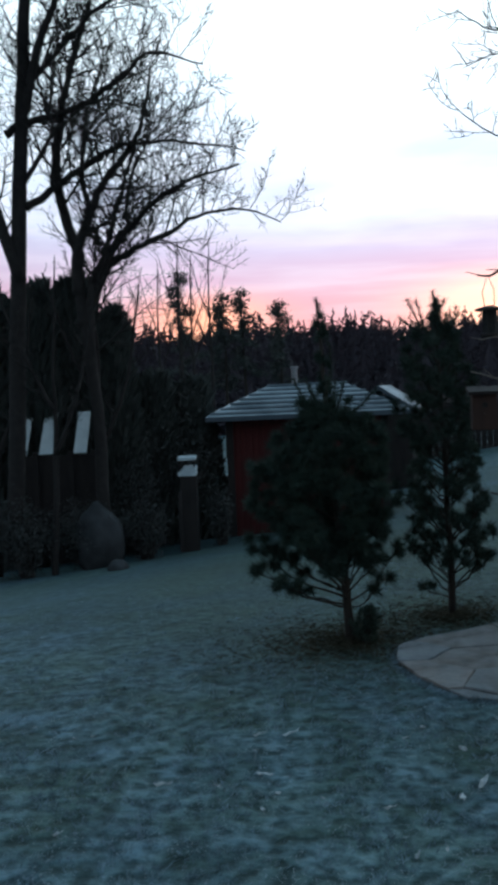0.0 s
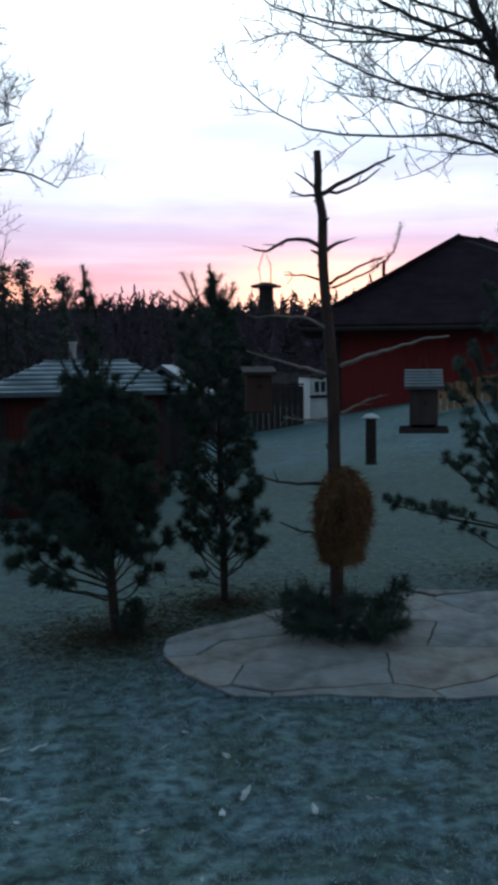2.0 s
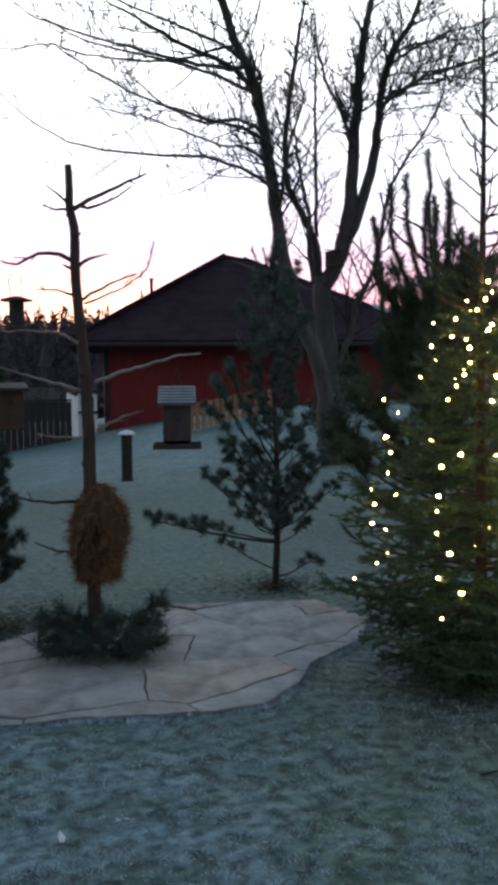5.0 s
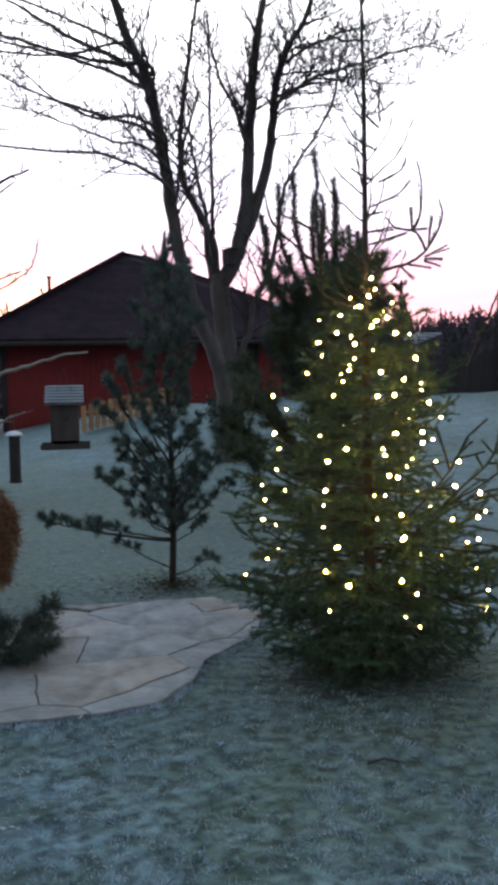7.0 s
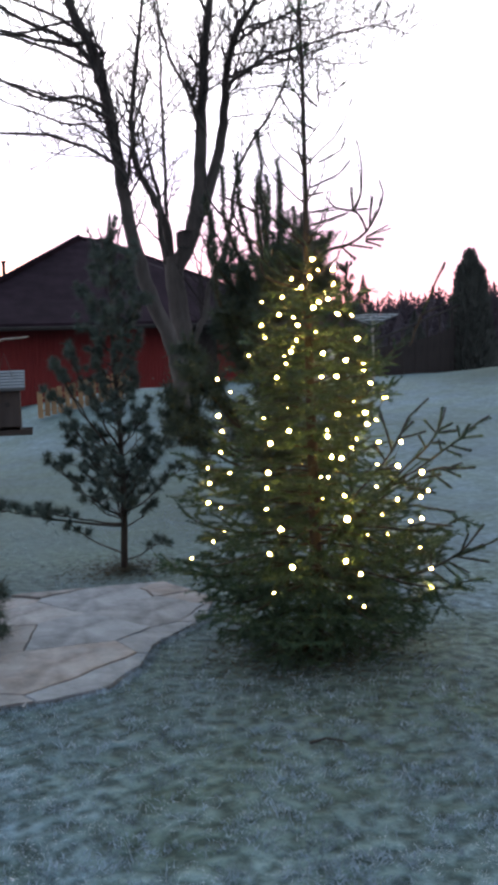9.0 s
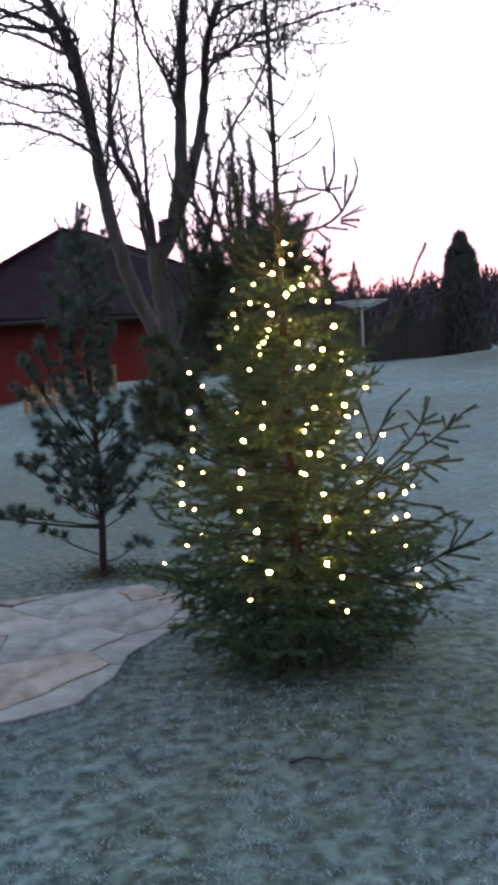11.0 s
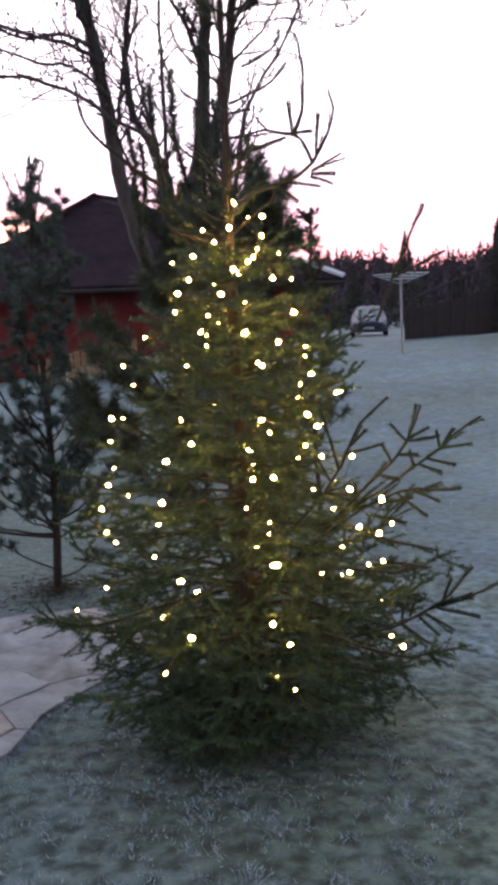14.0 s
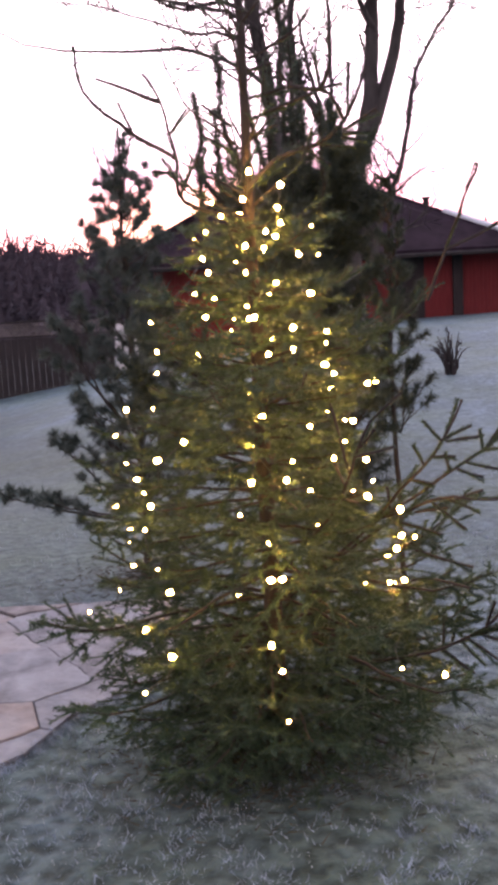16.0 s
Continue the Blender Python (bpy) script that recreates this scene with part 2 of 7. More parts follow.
M_ORANGEWOOD = grained("orange_oiled_board", (0.026, 0.011, 0.008), (0.055, 0.023, 0.014), 14.0, 0.75, 0.4, (1, 1, 0.2), 3.0)
M_WHITE = grained("white_painted_board", (0.55, 0.57, 0.58), (0.78, 0.80, 0.80), 8.0, 0.7, 0.2, (1, 1, 0.3), 1.0)
M_FROSTCAP = grained("rime_on_top", (0.5, 0.56, 0.6), (0.8, 0.86, 0.9), 30.0, 0.8, 0.4)
M_RIME = grained("pale_rime", (0.36, 0.42, 0.45), (0.60, 0.67, 0.72), 30.0, 0.85, 0.2)
M_FEEDER_ROOF = grained("weathered_feeder_roof", (0.055, 0.066, 0.078), (0.11, 0.128, 0.15), 14.0, 0.8, 0.3, coarse=2.0, frost=0.22)
M_METAL = grained("galvanised_steel", (0.28, 0.29, 0.3), (0.42, 0.43, 0.44), 20.0, 0.45, 0.1, metal=0.8)
M_WIRE = grained("thin_dark_wire", (0.03, 0.03, 0.03), (0.08, 0.08, 0.08), 30.0, 0.6, 0.0)
M_SEED = grained("black_mesh_tube", (0.010, 0.010, 0.012), (0.035, 0.033, 0.03), 60.0, 0.95, 0.6)
M_CABLE = grained("dark_green_cable", (0.008, 0.014, 0.009), (0.02, 0.03, 0.02), 40.0, 0.5, 0.0)
M_BULB = glowing("warm_led", (1.0, 0.66, 0.14), 84.0)
M_CAR = grained("dark_blue_car_paint", (0.006, 0.016, 0.050), (0.010, 0.024, 0.075), 2.0, 0.55, 0.0, metal=0.0, frost=0.02, frost_scale=2.0)
M_GLASS = grained("dark_car_glass", (0.02, 0.025, 0.03), (0.04, 0.05, 0.06), 3.0, 0.08, 0.0)
M_WINDSCREEN = grained("half_frosted_windscreen", (0.03, 0.05, 0.06), (0.08, 0.11, 0.13), 3.0, 0.5, 0.0, frost=0.25)
M_TYRE = grained("tyre_rubber", (0.012, 0.012, 0.012), (0.03, 0.03, 0.03), 30.0, 0.9, 0.3)
M_LAMPGLASS = grained("headlight_lens", (0.20, 0.21, 0.23), (0.34, 0.35, 0.38), 10.0, 0.15, 0.0)
M_LEAF = grained("frosted_fallen_leaf", (0.30, 0.31, 0.31), (0.68, 0.72, 0.76), 40.0, 0.85, 0.3, vary=0.25)
M_BOULDER = grained("grey_boulder", (0.02, 0.02, 0.022), (0.055, 0.055, 0.06), 6.0, 0.9, 0.6, coarse=1.5, frost=0.05)


def ground_material():
    m, n, l, b = material("frosted_lawn", 0.95)
    co = n.new("ShaderNodeTexCoord")

    def tex(scale, detail):
        t = n.new("ShaderNodeTexNoise")
        t.inputs["Scale"].default_value, t.inputs["Detail"].default_value = scale, detail
        l.new(co.outputs["Object"], t.inputs["Vector"])
        return t.outputs[0]

    def ramp(fac, a, c, lo=0.35, hi=0.65):
        r = n.new("ShaderNodeValToRGB")
        r.color_ramp.elements[0].position, r.color_ramp.elements[1].position = lo, hi
        r.color_ramp.elements[0].color, r.color_ramp.elements[1].color = (*a, 1), (*c, 1)
        l.new(fac, r.inputs[0])
        return r.outputs[0]

    fine, mid, wide = tex(13.0, 9.0), tex(3.4, 9.0), tex(0.4, 5.0)
    near = n.new("ShaderNodeVectorMath")
    near.operation = "LENGTH"
    l.new(co.outputs["Object"], near.inputs[0])
    fade = n.new("ShaderNodeMapRange")
    fade.inputs[1].default_value, fade.inputs[2].default_value, fade.inputs[3].default_value, fade.inputs[4].default_value = 4.5, 10.0, 1.0, 0.32
    l.new(near.outputs["Value"], fade.inputs[0])

    def evened(value):
        off = n.new("ShaderNodeMath")
        off.operation = "SUBTRACT"
        off.inputs[1].default_value = 0.5
        l.new(value, off.inputs[0])
        back = n.new("ShaderNodeMath")
        back.operation = "MULTIPLY_ADD"
        back.inputs[2].default_value = 0.5
        l.new(off.outputs[0], back.inputs[0])
        l.new(fade.outputs[0], back.inputs[1])
        return back.outputs[0]

    fine, mid = evened(fine), evened(mid)
    grass = ramp(fine, (0.018, 0.038, 0.030), (0.070, 0.120, 0.100), 0.38, 0.60)
    frosty = ramp(fine, (0.043, 0.080, 0.088), (0.216, 0.318, 0.362), 0.37, 0.62)
    # round patches by the trees, mid-lawn and mound that get less frosty colour
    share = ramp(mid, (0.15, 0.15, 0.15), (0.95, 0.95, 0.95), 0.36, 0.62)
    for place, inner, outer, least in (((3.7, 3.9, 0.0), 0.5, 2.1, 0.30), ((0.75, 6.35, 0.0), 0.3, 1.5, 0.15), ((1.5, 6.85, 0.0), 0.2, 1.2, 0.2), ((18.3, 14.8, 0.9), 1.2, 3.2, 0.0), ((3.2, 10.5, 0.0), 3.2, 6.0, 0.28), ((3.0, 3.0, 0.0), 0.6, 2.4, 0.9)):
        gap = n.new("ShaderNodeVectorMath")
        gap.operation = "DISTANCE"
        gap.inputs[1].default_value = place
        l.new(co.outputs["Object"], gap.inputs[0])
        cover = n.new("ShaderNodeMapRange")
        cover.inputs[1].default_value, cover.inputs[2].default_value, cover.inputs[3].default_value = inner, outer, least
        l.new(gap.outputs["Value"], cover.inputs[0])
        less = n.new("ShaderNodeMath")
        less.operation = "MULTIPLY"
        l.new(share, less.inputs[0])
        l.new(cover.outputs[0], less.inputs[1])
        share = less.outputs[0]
    mix = n.new("ShaderNodeMixRGB")
    l.new(share, mix.inputs[0])
    l.new(grass, mix.inputs[1])
    l.new(frosty, mix.inputs[2])
    mix2 = n.new("ShaderNodeMixRGB")
    mix2.blend_type = "MULTIPLY"
    mix2.inputs[0].default_value = 1.0
    l.new(mix.outputs[0], mix2.inputs[1])
    l.new(ramp(wide, (0.72, 0.75, 0.74), (1.1, 1.1, 1.1), 0.3, 0.7), mix2.inputs[2])
    mix3 = n.new("ShaderNodeMixRGB")
    mix3.blend_type = "MULTIPLY"
    mix3.inputs[0].default_value = 1.0
    l.new(mix2.outputs[0], mix3.inputs[1])
    l.new(ramp(tex(1.1, 5.0), (1.0, 0.99, 0.92), (0.98, 0.99, 1.09), 0.38, 0.62), mix3.inputs[2])
    l.new(mix3.outputs[0], b.inputs["Base Color"])
    bp = n.new("ShaderNodeBump")
    bp.inputs["Strength"].default_value, bp.inputs["Distance"].default_value = 0.9, 0.05
    l.new(fine, bp.inputs["Height"])
    l.new(bp.outputs[0], b.inputs["Normal"])
    return m


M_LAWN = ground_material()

# ---- mesh helpers ----


class Builder:
    """Collects vertices and faces and turns them into one mesh."""

    def __init__(self):
        self.v, self.f = [], []

    def add(self, verts, faces):
        k = len(self.v)
        self.v.extend(verts)
        self.f.extend([tuple(i + k for i in f) for f in faces])

    def box(self, x0, y0, z0, x1, y1, z1, m=None):
        vs = [Vector((x, y, z)) for z in (z0, z1) for x, y in ((x0, y0), (x1, y0), (x1, y1), (x0, y1))]
        if m is not None:
            vs = [m @ v for v in vs]
        self.add([tuple(v) for v in vs], [(3, 2, 1, 0), (4, 5, 6, 7), (0, 1, 5, 4), (1, 2, 6, 5), (2, 3, 7, 6), (3, 0, 4, 7)])

    def tube(self, pts, radii, sides=6, cap=True):
        pts = [Vector(p) for p in pts]
        rings = []
        side = None
        for i, p in enumerate(pts):
            d = (pts[min(i + 1, len(pts) - 1)] - pts[max(i - 1, 0)])
            if d.length < 1e-7:
                d = Vector((0, 0, 1))
            d.normalize()
            if side is None:
                side = d.orthogonal().normalized()
            else:
                side = (side - d * side.dot(d))
                side = side.normalized() if side.length > 1e-6 else d.orthogonal().normalized()
            up = d.cross(side)
            r = radii[i] if not isinstance(radii, (int, float)) else radii
            rings.append([tuple(p + (side * math.cos(a) + up * math.sin(a)) * r) for a in [2 * math.pi * s / sides for s in range(sides)]])
        vs = [v for ring in rings for v in ring]
        fs = [(i * sides + s, i * sides + (s + 1) % sides, (i + 1) * sides + (s + 1) % sides, (i + 1) * sides + s) for i in range(len(pts) - 1) for s in range(sides)]
        if cap:
            fs += [tuple(reversed(range(sides))), tuple((len(pts) - 1) * sides + s for s in range(sides))]
        self.add(vs, fs)

    def needle(self, p, d, length, width, side):
        a, t = Vector(p), Vector(p) + d * length
        s = side * (width / 2)
        self.add([tuple(a - s), tuple(a + s), tuple(t)], [(0, 1, 2)])

    def lathe(self, profile, sides=16, m=None):
        vs = [Vector((r * math.cos(a), r * math.sin(a), z)) for r, z in profile for a in [2 * math.pi * s / sides for s in range(sides)]]
        if m is not None:
            vs = [m @ v for v in vs]
        k = len(profile)
        fs = [(i * sides + s, i * sides + (s + 1) % sides, (i + 1) * sides + (s + 1) % sides, (i + 1) * sides + s) for i in range(k - 1) for s in range(sides)]
        fs += [tuple(reversed(range(sides))), tuple((k - 1) * sides + s for s in range(sides))]
        self.add([tuple(v) for v in vs], fs)

    def mesh(self, name, mat, smooth=False):
        me = bpy.data.meshes.new(name)
        me.from_pydata(self.v, [], self.f)
        me.materials.append(mat)
        if smooth:
            me.polygons.foreach_set("use_smooth", [True] * len(me.polygons))
        me.update()
        return me


def part(name, b, mat, parent, label="", smooth=False):
    """One mesh object under a thing or a part."""
    ob = new(name, b.mesh(name, mat, smooth))
    ob.parent = parent
    if label:
        ob["label"] = label
    return ob


def thing(name, place, label, category, group="", rz=0.0):
    ob = new(name)
    ob.matrix_basis = pose(*place, 0, 0, rz)
    return tagged(ob, label, category, group)


def whole(name, b, mat, label, category, group="", kind="", smooth=False):
    return tagged(new(name, b.mesh(name, mat, smooth)), label, category, group, kind)


def bevelled(ob, width=0.01, segments=1):
    mod = ob.modifiers.new("edge", "BEVEL")
    mod.width, mod.segments, mod.limit_method = width, segments, "ANGLE"
    return ob


def ease(a, b, v):
    t = min(1.0, max(0.0, (v - a) / (b - a)))
    return t * t * (3 - 2 * t)


def land(x, y):
    """Height of the ground."""
    u, w = 0.6 * y + 0.8 * x, y - 1.2 * x
    z = 1.0 * ease(9, 25, u) - 0.95 * ease(4, 22, w) - 2.3 * ease(22, 60, w) - 0.35 * ease(26, 42, u)
    z += 0.38 * ease(6, 9.5, x) * math.exp(-((y - 18.5) / 3.2) ** 2) * (1 - ease(9.6, 12.6, x))
    z += 0.28 * math.exp(-((x - 18.2) / 2.0) ** 2 - ((y - 14.6) / 2.2) ** 2)
    if abs(x) < 60 and abs(y) < 60:
        z += 0.05 * (noise.noise(Vector((x * 0.25, y * 0.25, 1.0)))) * ease(6, 14, math.hypot(x - 2, y - 4))
        z += 0.010 * noise.noise(Vector((x * 1.4, y * 1.4, 3.0)))
    return z




def rvec(r):
    v = Vector((r.gauss(0, 1), r.gauss(0, 1), r.gauss(0, 1)))
    return v.normalized() if v.length > 1e-6 else Vector((0, 0, 1))


# ---- ground ----
gb = Builder()
radii = [0.0]
step = 0.16
while radii[-1] < 3500:
    radii.append(radii[-1] + step)
    step *= 1.055
SPOKES = 144
gb.v.append((2.0, 4.0, land(2, 4)))
for r in radii[1:]:
    for s in range(SPOKES):
        a = 2 * math.pi * s / SPOKES
        x, y = 2 + r * math.cos(a), 4 + r * math.sin(a)
        gb.v.append((x, y, land(x, y)))
for s in range(SPOKES):
    gb.f.append((0, 1 + s, 1 + (s + 1) % SPOKES))
for i in range(len(radii) - 2):
    o, p = 1 + i * SPOKES, 1 + (i + 1) * SPOKES
    gb.f.extend((o + s, p + s, p + (s + 1) % SPOKES, o + (s + 1) % SPOKES) for s in range(SPOKES))
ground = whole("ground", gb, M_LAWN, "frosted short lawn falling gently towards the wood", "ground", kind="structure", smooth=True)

# ---- plants ----


def limb(b, pts, r0, r1, sides, r, wobble=0.0, power=1.0):
    """A tapering limb through a few points, bent a little between them."""
    fine = []
    pts = [Vector(p) for p in pts]
    for i in range(len(pts) - 1):
        p0, p1, p2, p3 = pts[max(i - 1, 0)], pts[i], pts[i + 1], pts[min(i + 2, len(pts) - 1)]
        n = 4 if (p2 - p1).length > 0.15 else 2
        for k in range(n):
            t = k / n
            q = 0.5 * (2 * p1 + (p2 - p0) * t + (2 * p0 - 5 * p1 + 4 * p2 - p3) * t * t + (3 * p1 - p0 - 3 * p2 + p3) * t ** 3)
            if wobble and (i or k):
                q = q + rvec(r) * wobble
            fine.append(q)
    fine.append(pts[-1])
    n = len(fine) - 1
    rad = [r0 + (r1 - r0) * (i / n) ** power for i in range(n + 1)]
    b.tube(fine, rad, sides)
    return fine, rad


def twigs(b, pts, rad, r, depth, density, length, spread=0.9, lift=0.35, sides=3, start=0.15, thin=0.003):
    """Side shoots along a limb, and shoots on those."""
    total = sum((pts[i + 1] - pts[i]).length for i in range(len(pts) - 1))
    count = max(1, int(total * density))
    for c in range(count):
        at = start + (1 - start) * (c + r.random()) / count
        i = min(int(at * (len(pts) - 1)), len(pts) - 2)
        p = pts[i].lerp(pts[i + 1], at * (len(pts) - 1) - i)
        d = (pts[i + 1] - pts[i]).normalized()
        side = rvec(r)
        side = (side - d * side.dot(d)).normalized()
        way = (d * (1 - spread * 0.5) + side * spread + Vector((0, 0, lift))).normalized()
        ln = length * (0.45 + 0.75 * r.random()) * (1.15 - 0.6 * at)
        r0 = max(thin, min(rad[i] * 0.5, 0.014 * ln + thin))
        q, shoot, n = p.copy(), [p.copy()], 4
        for k in range(n):
            way = (way + rvec(r) * 0.22 + Vector((0, 0, 0.07))).normalized()
            q = q + way * (ln / n)
            shoot.append(q.copy())
        rr = [r0 + (thin * 0.6 - r0) * k / n for k in range(n + 1)]
        b.tube(shoot, rr, sides, cap=False)
        if depth > 1:
            twigs(b, shoot, rr, r, depth - 1, density * 1.5, ln * 0.5, spread, lift, 3, 0.15, thin * 0.8)


def bare_tree(label, trunk, limbs, seed, density, length, depth, lift=0.35, group="", thin=0.004, name="bare_tree", stem=M_BARK, clear=0.15, thinner=None):
    """trunk and limbs: (points, thick end, thin end), places in the world."""
    r = random.Random(seed)
    foot = Vector(trunk[0][0])
    root = thing(name, foot, label, "tree", group)
    off = lambda pts: [Vector(p) - foot for p in pts]
    tb, wb = Builder(), Builder()
    limb(tb, off(trunk[0]), trunk[1], trunk[2], 9, r, 0.012)
    part("trunk", tb, stem, root, smooth=True)
    for pts, r0, r1 in limbs:
        lb = Builder()
        line, rad = limb(lb, off(pts), r0, r1, 7, r, 0.02)
        part("limb", lb, stem, root, smooth=True)
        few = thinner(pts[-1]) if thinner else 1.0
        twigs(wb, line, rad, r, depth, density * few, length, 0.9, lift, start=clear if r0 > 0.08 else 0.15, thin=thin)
    part("crown", wb, M_TWIG, root, "fine leafless twigs")
    return root


def tuft(b, p, d, r, size, count, width=0.006):
    """A brush of long pine needles round a shoot."""
    width *= 0.7
    for _ in range(int(count * 1.5)):
        k = r.random()
        base = p + d * (size * (k - 0.45))
        way = (rvec(r) * 0.85 + d * (0.35 + 0.5 * k)).normalized()
        b.needle(base, way, size * (0.55 + 0.45 * r.random()), width, way.cross(rvec(r)).normalized())


def young_pine(place, height, label, seed, crown_from=0.22, reach=0.75, whorls=9, tufts=6, needles=60, size=0.10, rise=0.35, lean=(0, 0), taper=0.8, group="young pines in the lawn", width=0.006, sag=-0.05, trunk=0.018):
    r = random.Random(seed)
    root = thing("young_pine", place, label, "pine tree", group)
    tb = Builder()
    top = Vector((lean[0], lean[1], height))
    line, rad = limb(tb, [(0, 0, -0.05), top * 0.33 + rvec(r) * 0.02, top * 0.66 + rvec(r) * 0.03, top], trunk * height / 2 + 0.006, 0.006, 8, r, 0.006)
    part("trunk", tb, M_PINE_BARK, root, smooth=True)
    def branch(p, f, a, ln, small, many):
        lb, nb = Builder(), Builder()
        out = Vector((math.cos(a), math.sin(a), 0))
        drop = sag if f < 0.45 else 0.1
        pts = [p, p + out * ln * 0.45 + Vector((0, 0, ln * (rise * 0.3 + drop))), p + out * ln * 0.8 + Vector((0, 0, ln * rise * 0.75)), p + out * ln + Vector((0, 0, ln * (rise * 1.3 + 0.1)))]
        bl, br = limb(lb, pts, 0.005 + 0.008 * ln, 0.003, 4, r, 0.006)
        for q in range(many):
            s = 0.38 + 0.62 * (q + r.random() * 0.6) / many
            i = min(int(s * (len(bl) - 1)), len(bl) - 2)
            d = (bl[i + 1] - bl[i]).normalized()
            side = Vector((-out.y, out.x, 0)) * r.uniform(-1, 1)
            tip = bl[i] + (side * 0.9 + d * 0.5 + Vector((0, 0, 0.35))).normalized() * small * (0.5 + 1.5 * r.random())
            lb.tube([bl[i], tip], [0.003, 0.002], 3, cap=False)
            tuft(nb, tip, (tip - bl[i]).normalized(), r, small, needles, width)
        tuft(nb, bl[-1], (bl[-1] - bl[-2]).normalized(), r, small * 1.1, needles, width)
        br_ob = part("branch", lb, M_PINE_BARK, root)
        part("needles", nb, M_PINE, br_ob)

    for w in range(whorls):
        f = crown_from + (0.97 - crown_from) * (w / (whorls - 1)) ** 0.92
        p = Vector((lean[0] * f, lean[1] * f, f * height))
        long = reach * (1 - f) ** taper * (0.75 + 0.4 * r.random()) + 0.012
        small = size * (0.30 + 0.70 * min(1.0, 1.6 * (1 - f)))
        for k in range(r.randint(4, 6)):
            a = 2 * math.pi * (k + r.random() * 0.7) / 5
            branch(p, f, a, long * (0.6 + 0.55 * r.random()), small, max(1, round(tufts * min(1.0, long * 0.9 / (0.42 * reach)))))
    nb = Builder()
    for k in range(11):
        f = 1 - 0.03 * k
        tuft(nb, Vector((lean[0] * f, lean[1] * f, height * f)), Vector((0, 0, 1)), r, size * (0.45 + 0.02 * k), needles // 2, width)
    part("leader", nb, M_PINE, root)
    return root


def spruce_sprig(nb, lb, p, d, ln, r, size, step=0.011, width=0.0026):
    """A shoot of spruce: a thin stalk with short needles standing off it."""
    q, way, n = p.copy(), d.copy(), max(2, int(ln / 0.07))
    pts = [q.copy()]
    for k in range(n):
        way = (way + rvec(r) * 0.10 + Vector((0, 0, -0.02))).normalized()
        q = q + way * (ln / n)
        pts.append(q.copy())
    nb.tube(pts, [0.0032 - 0.002 * k / n for k in range(n + 1)], 3, cap=False)
    for k in range(n):
        a, c = pts[k], pts[k + 1]
        d = (c - a).normalized()
        for j in range(max(1, int((c - a).length / step))):
            base = a.lerp(c, r.random())
            side = rvec(r)
            side = (side - d * side.dot(d)).normalized()
            w = (side + d * 0.75 + Vector((0, 0, 0.12))).normalized()
            nb.needle(base, w, size * (0.7 + 0.5 * r.random()), width, w.cross(d).normalized())
    return pts


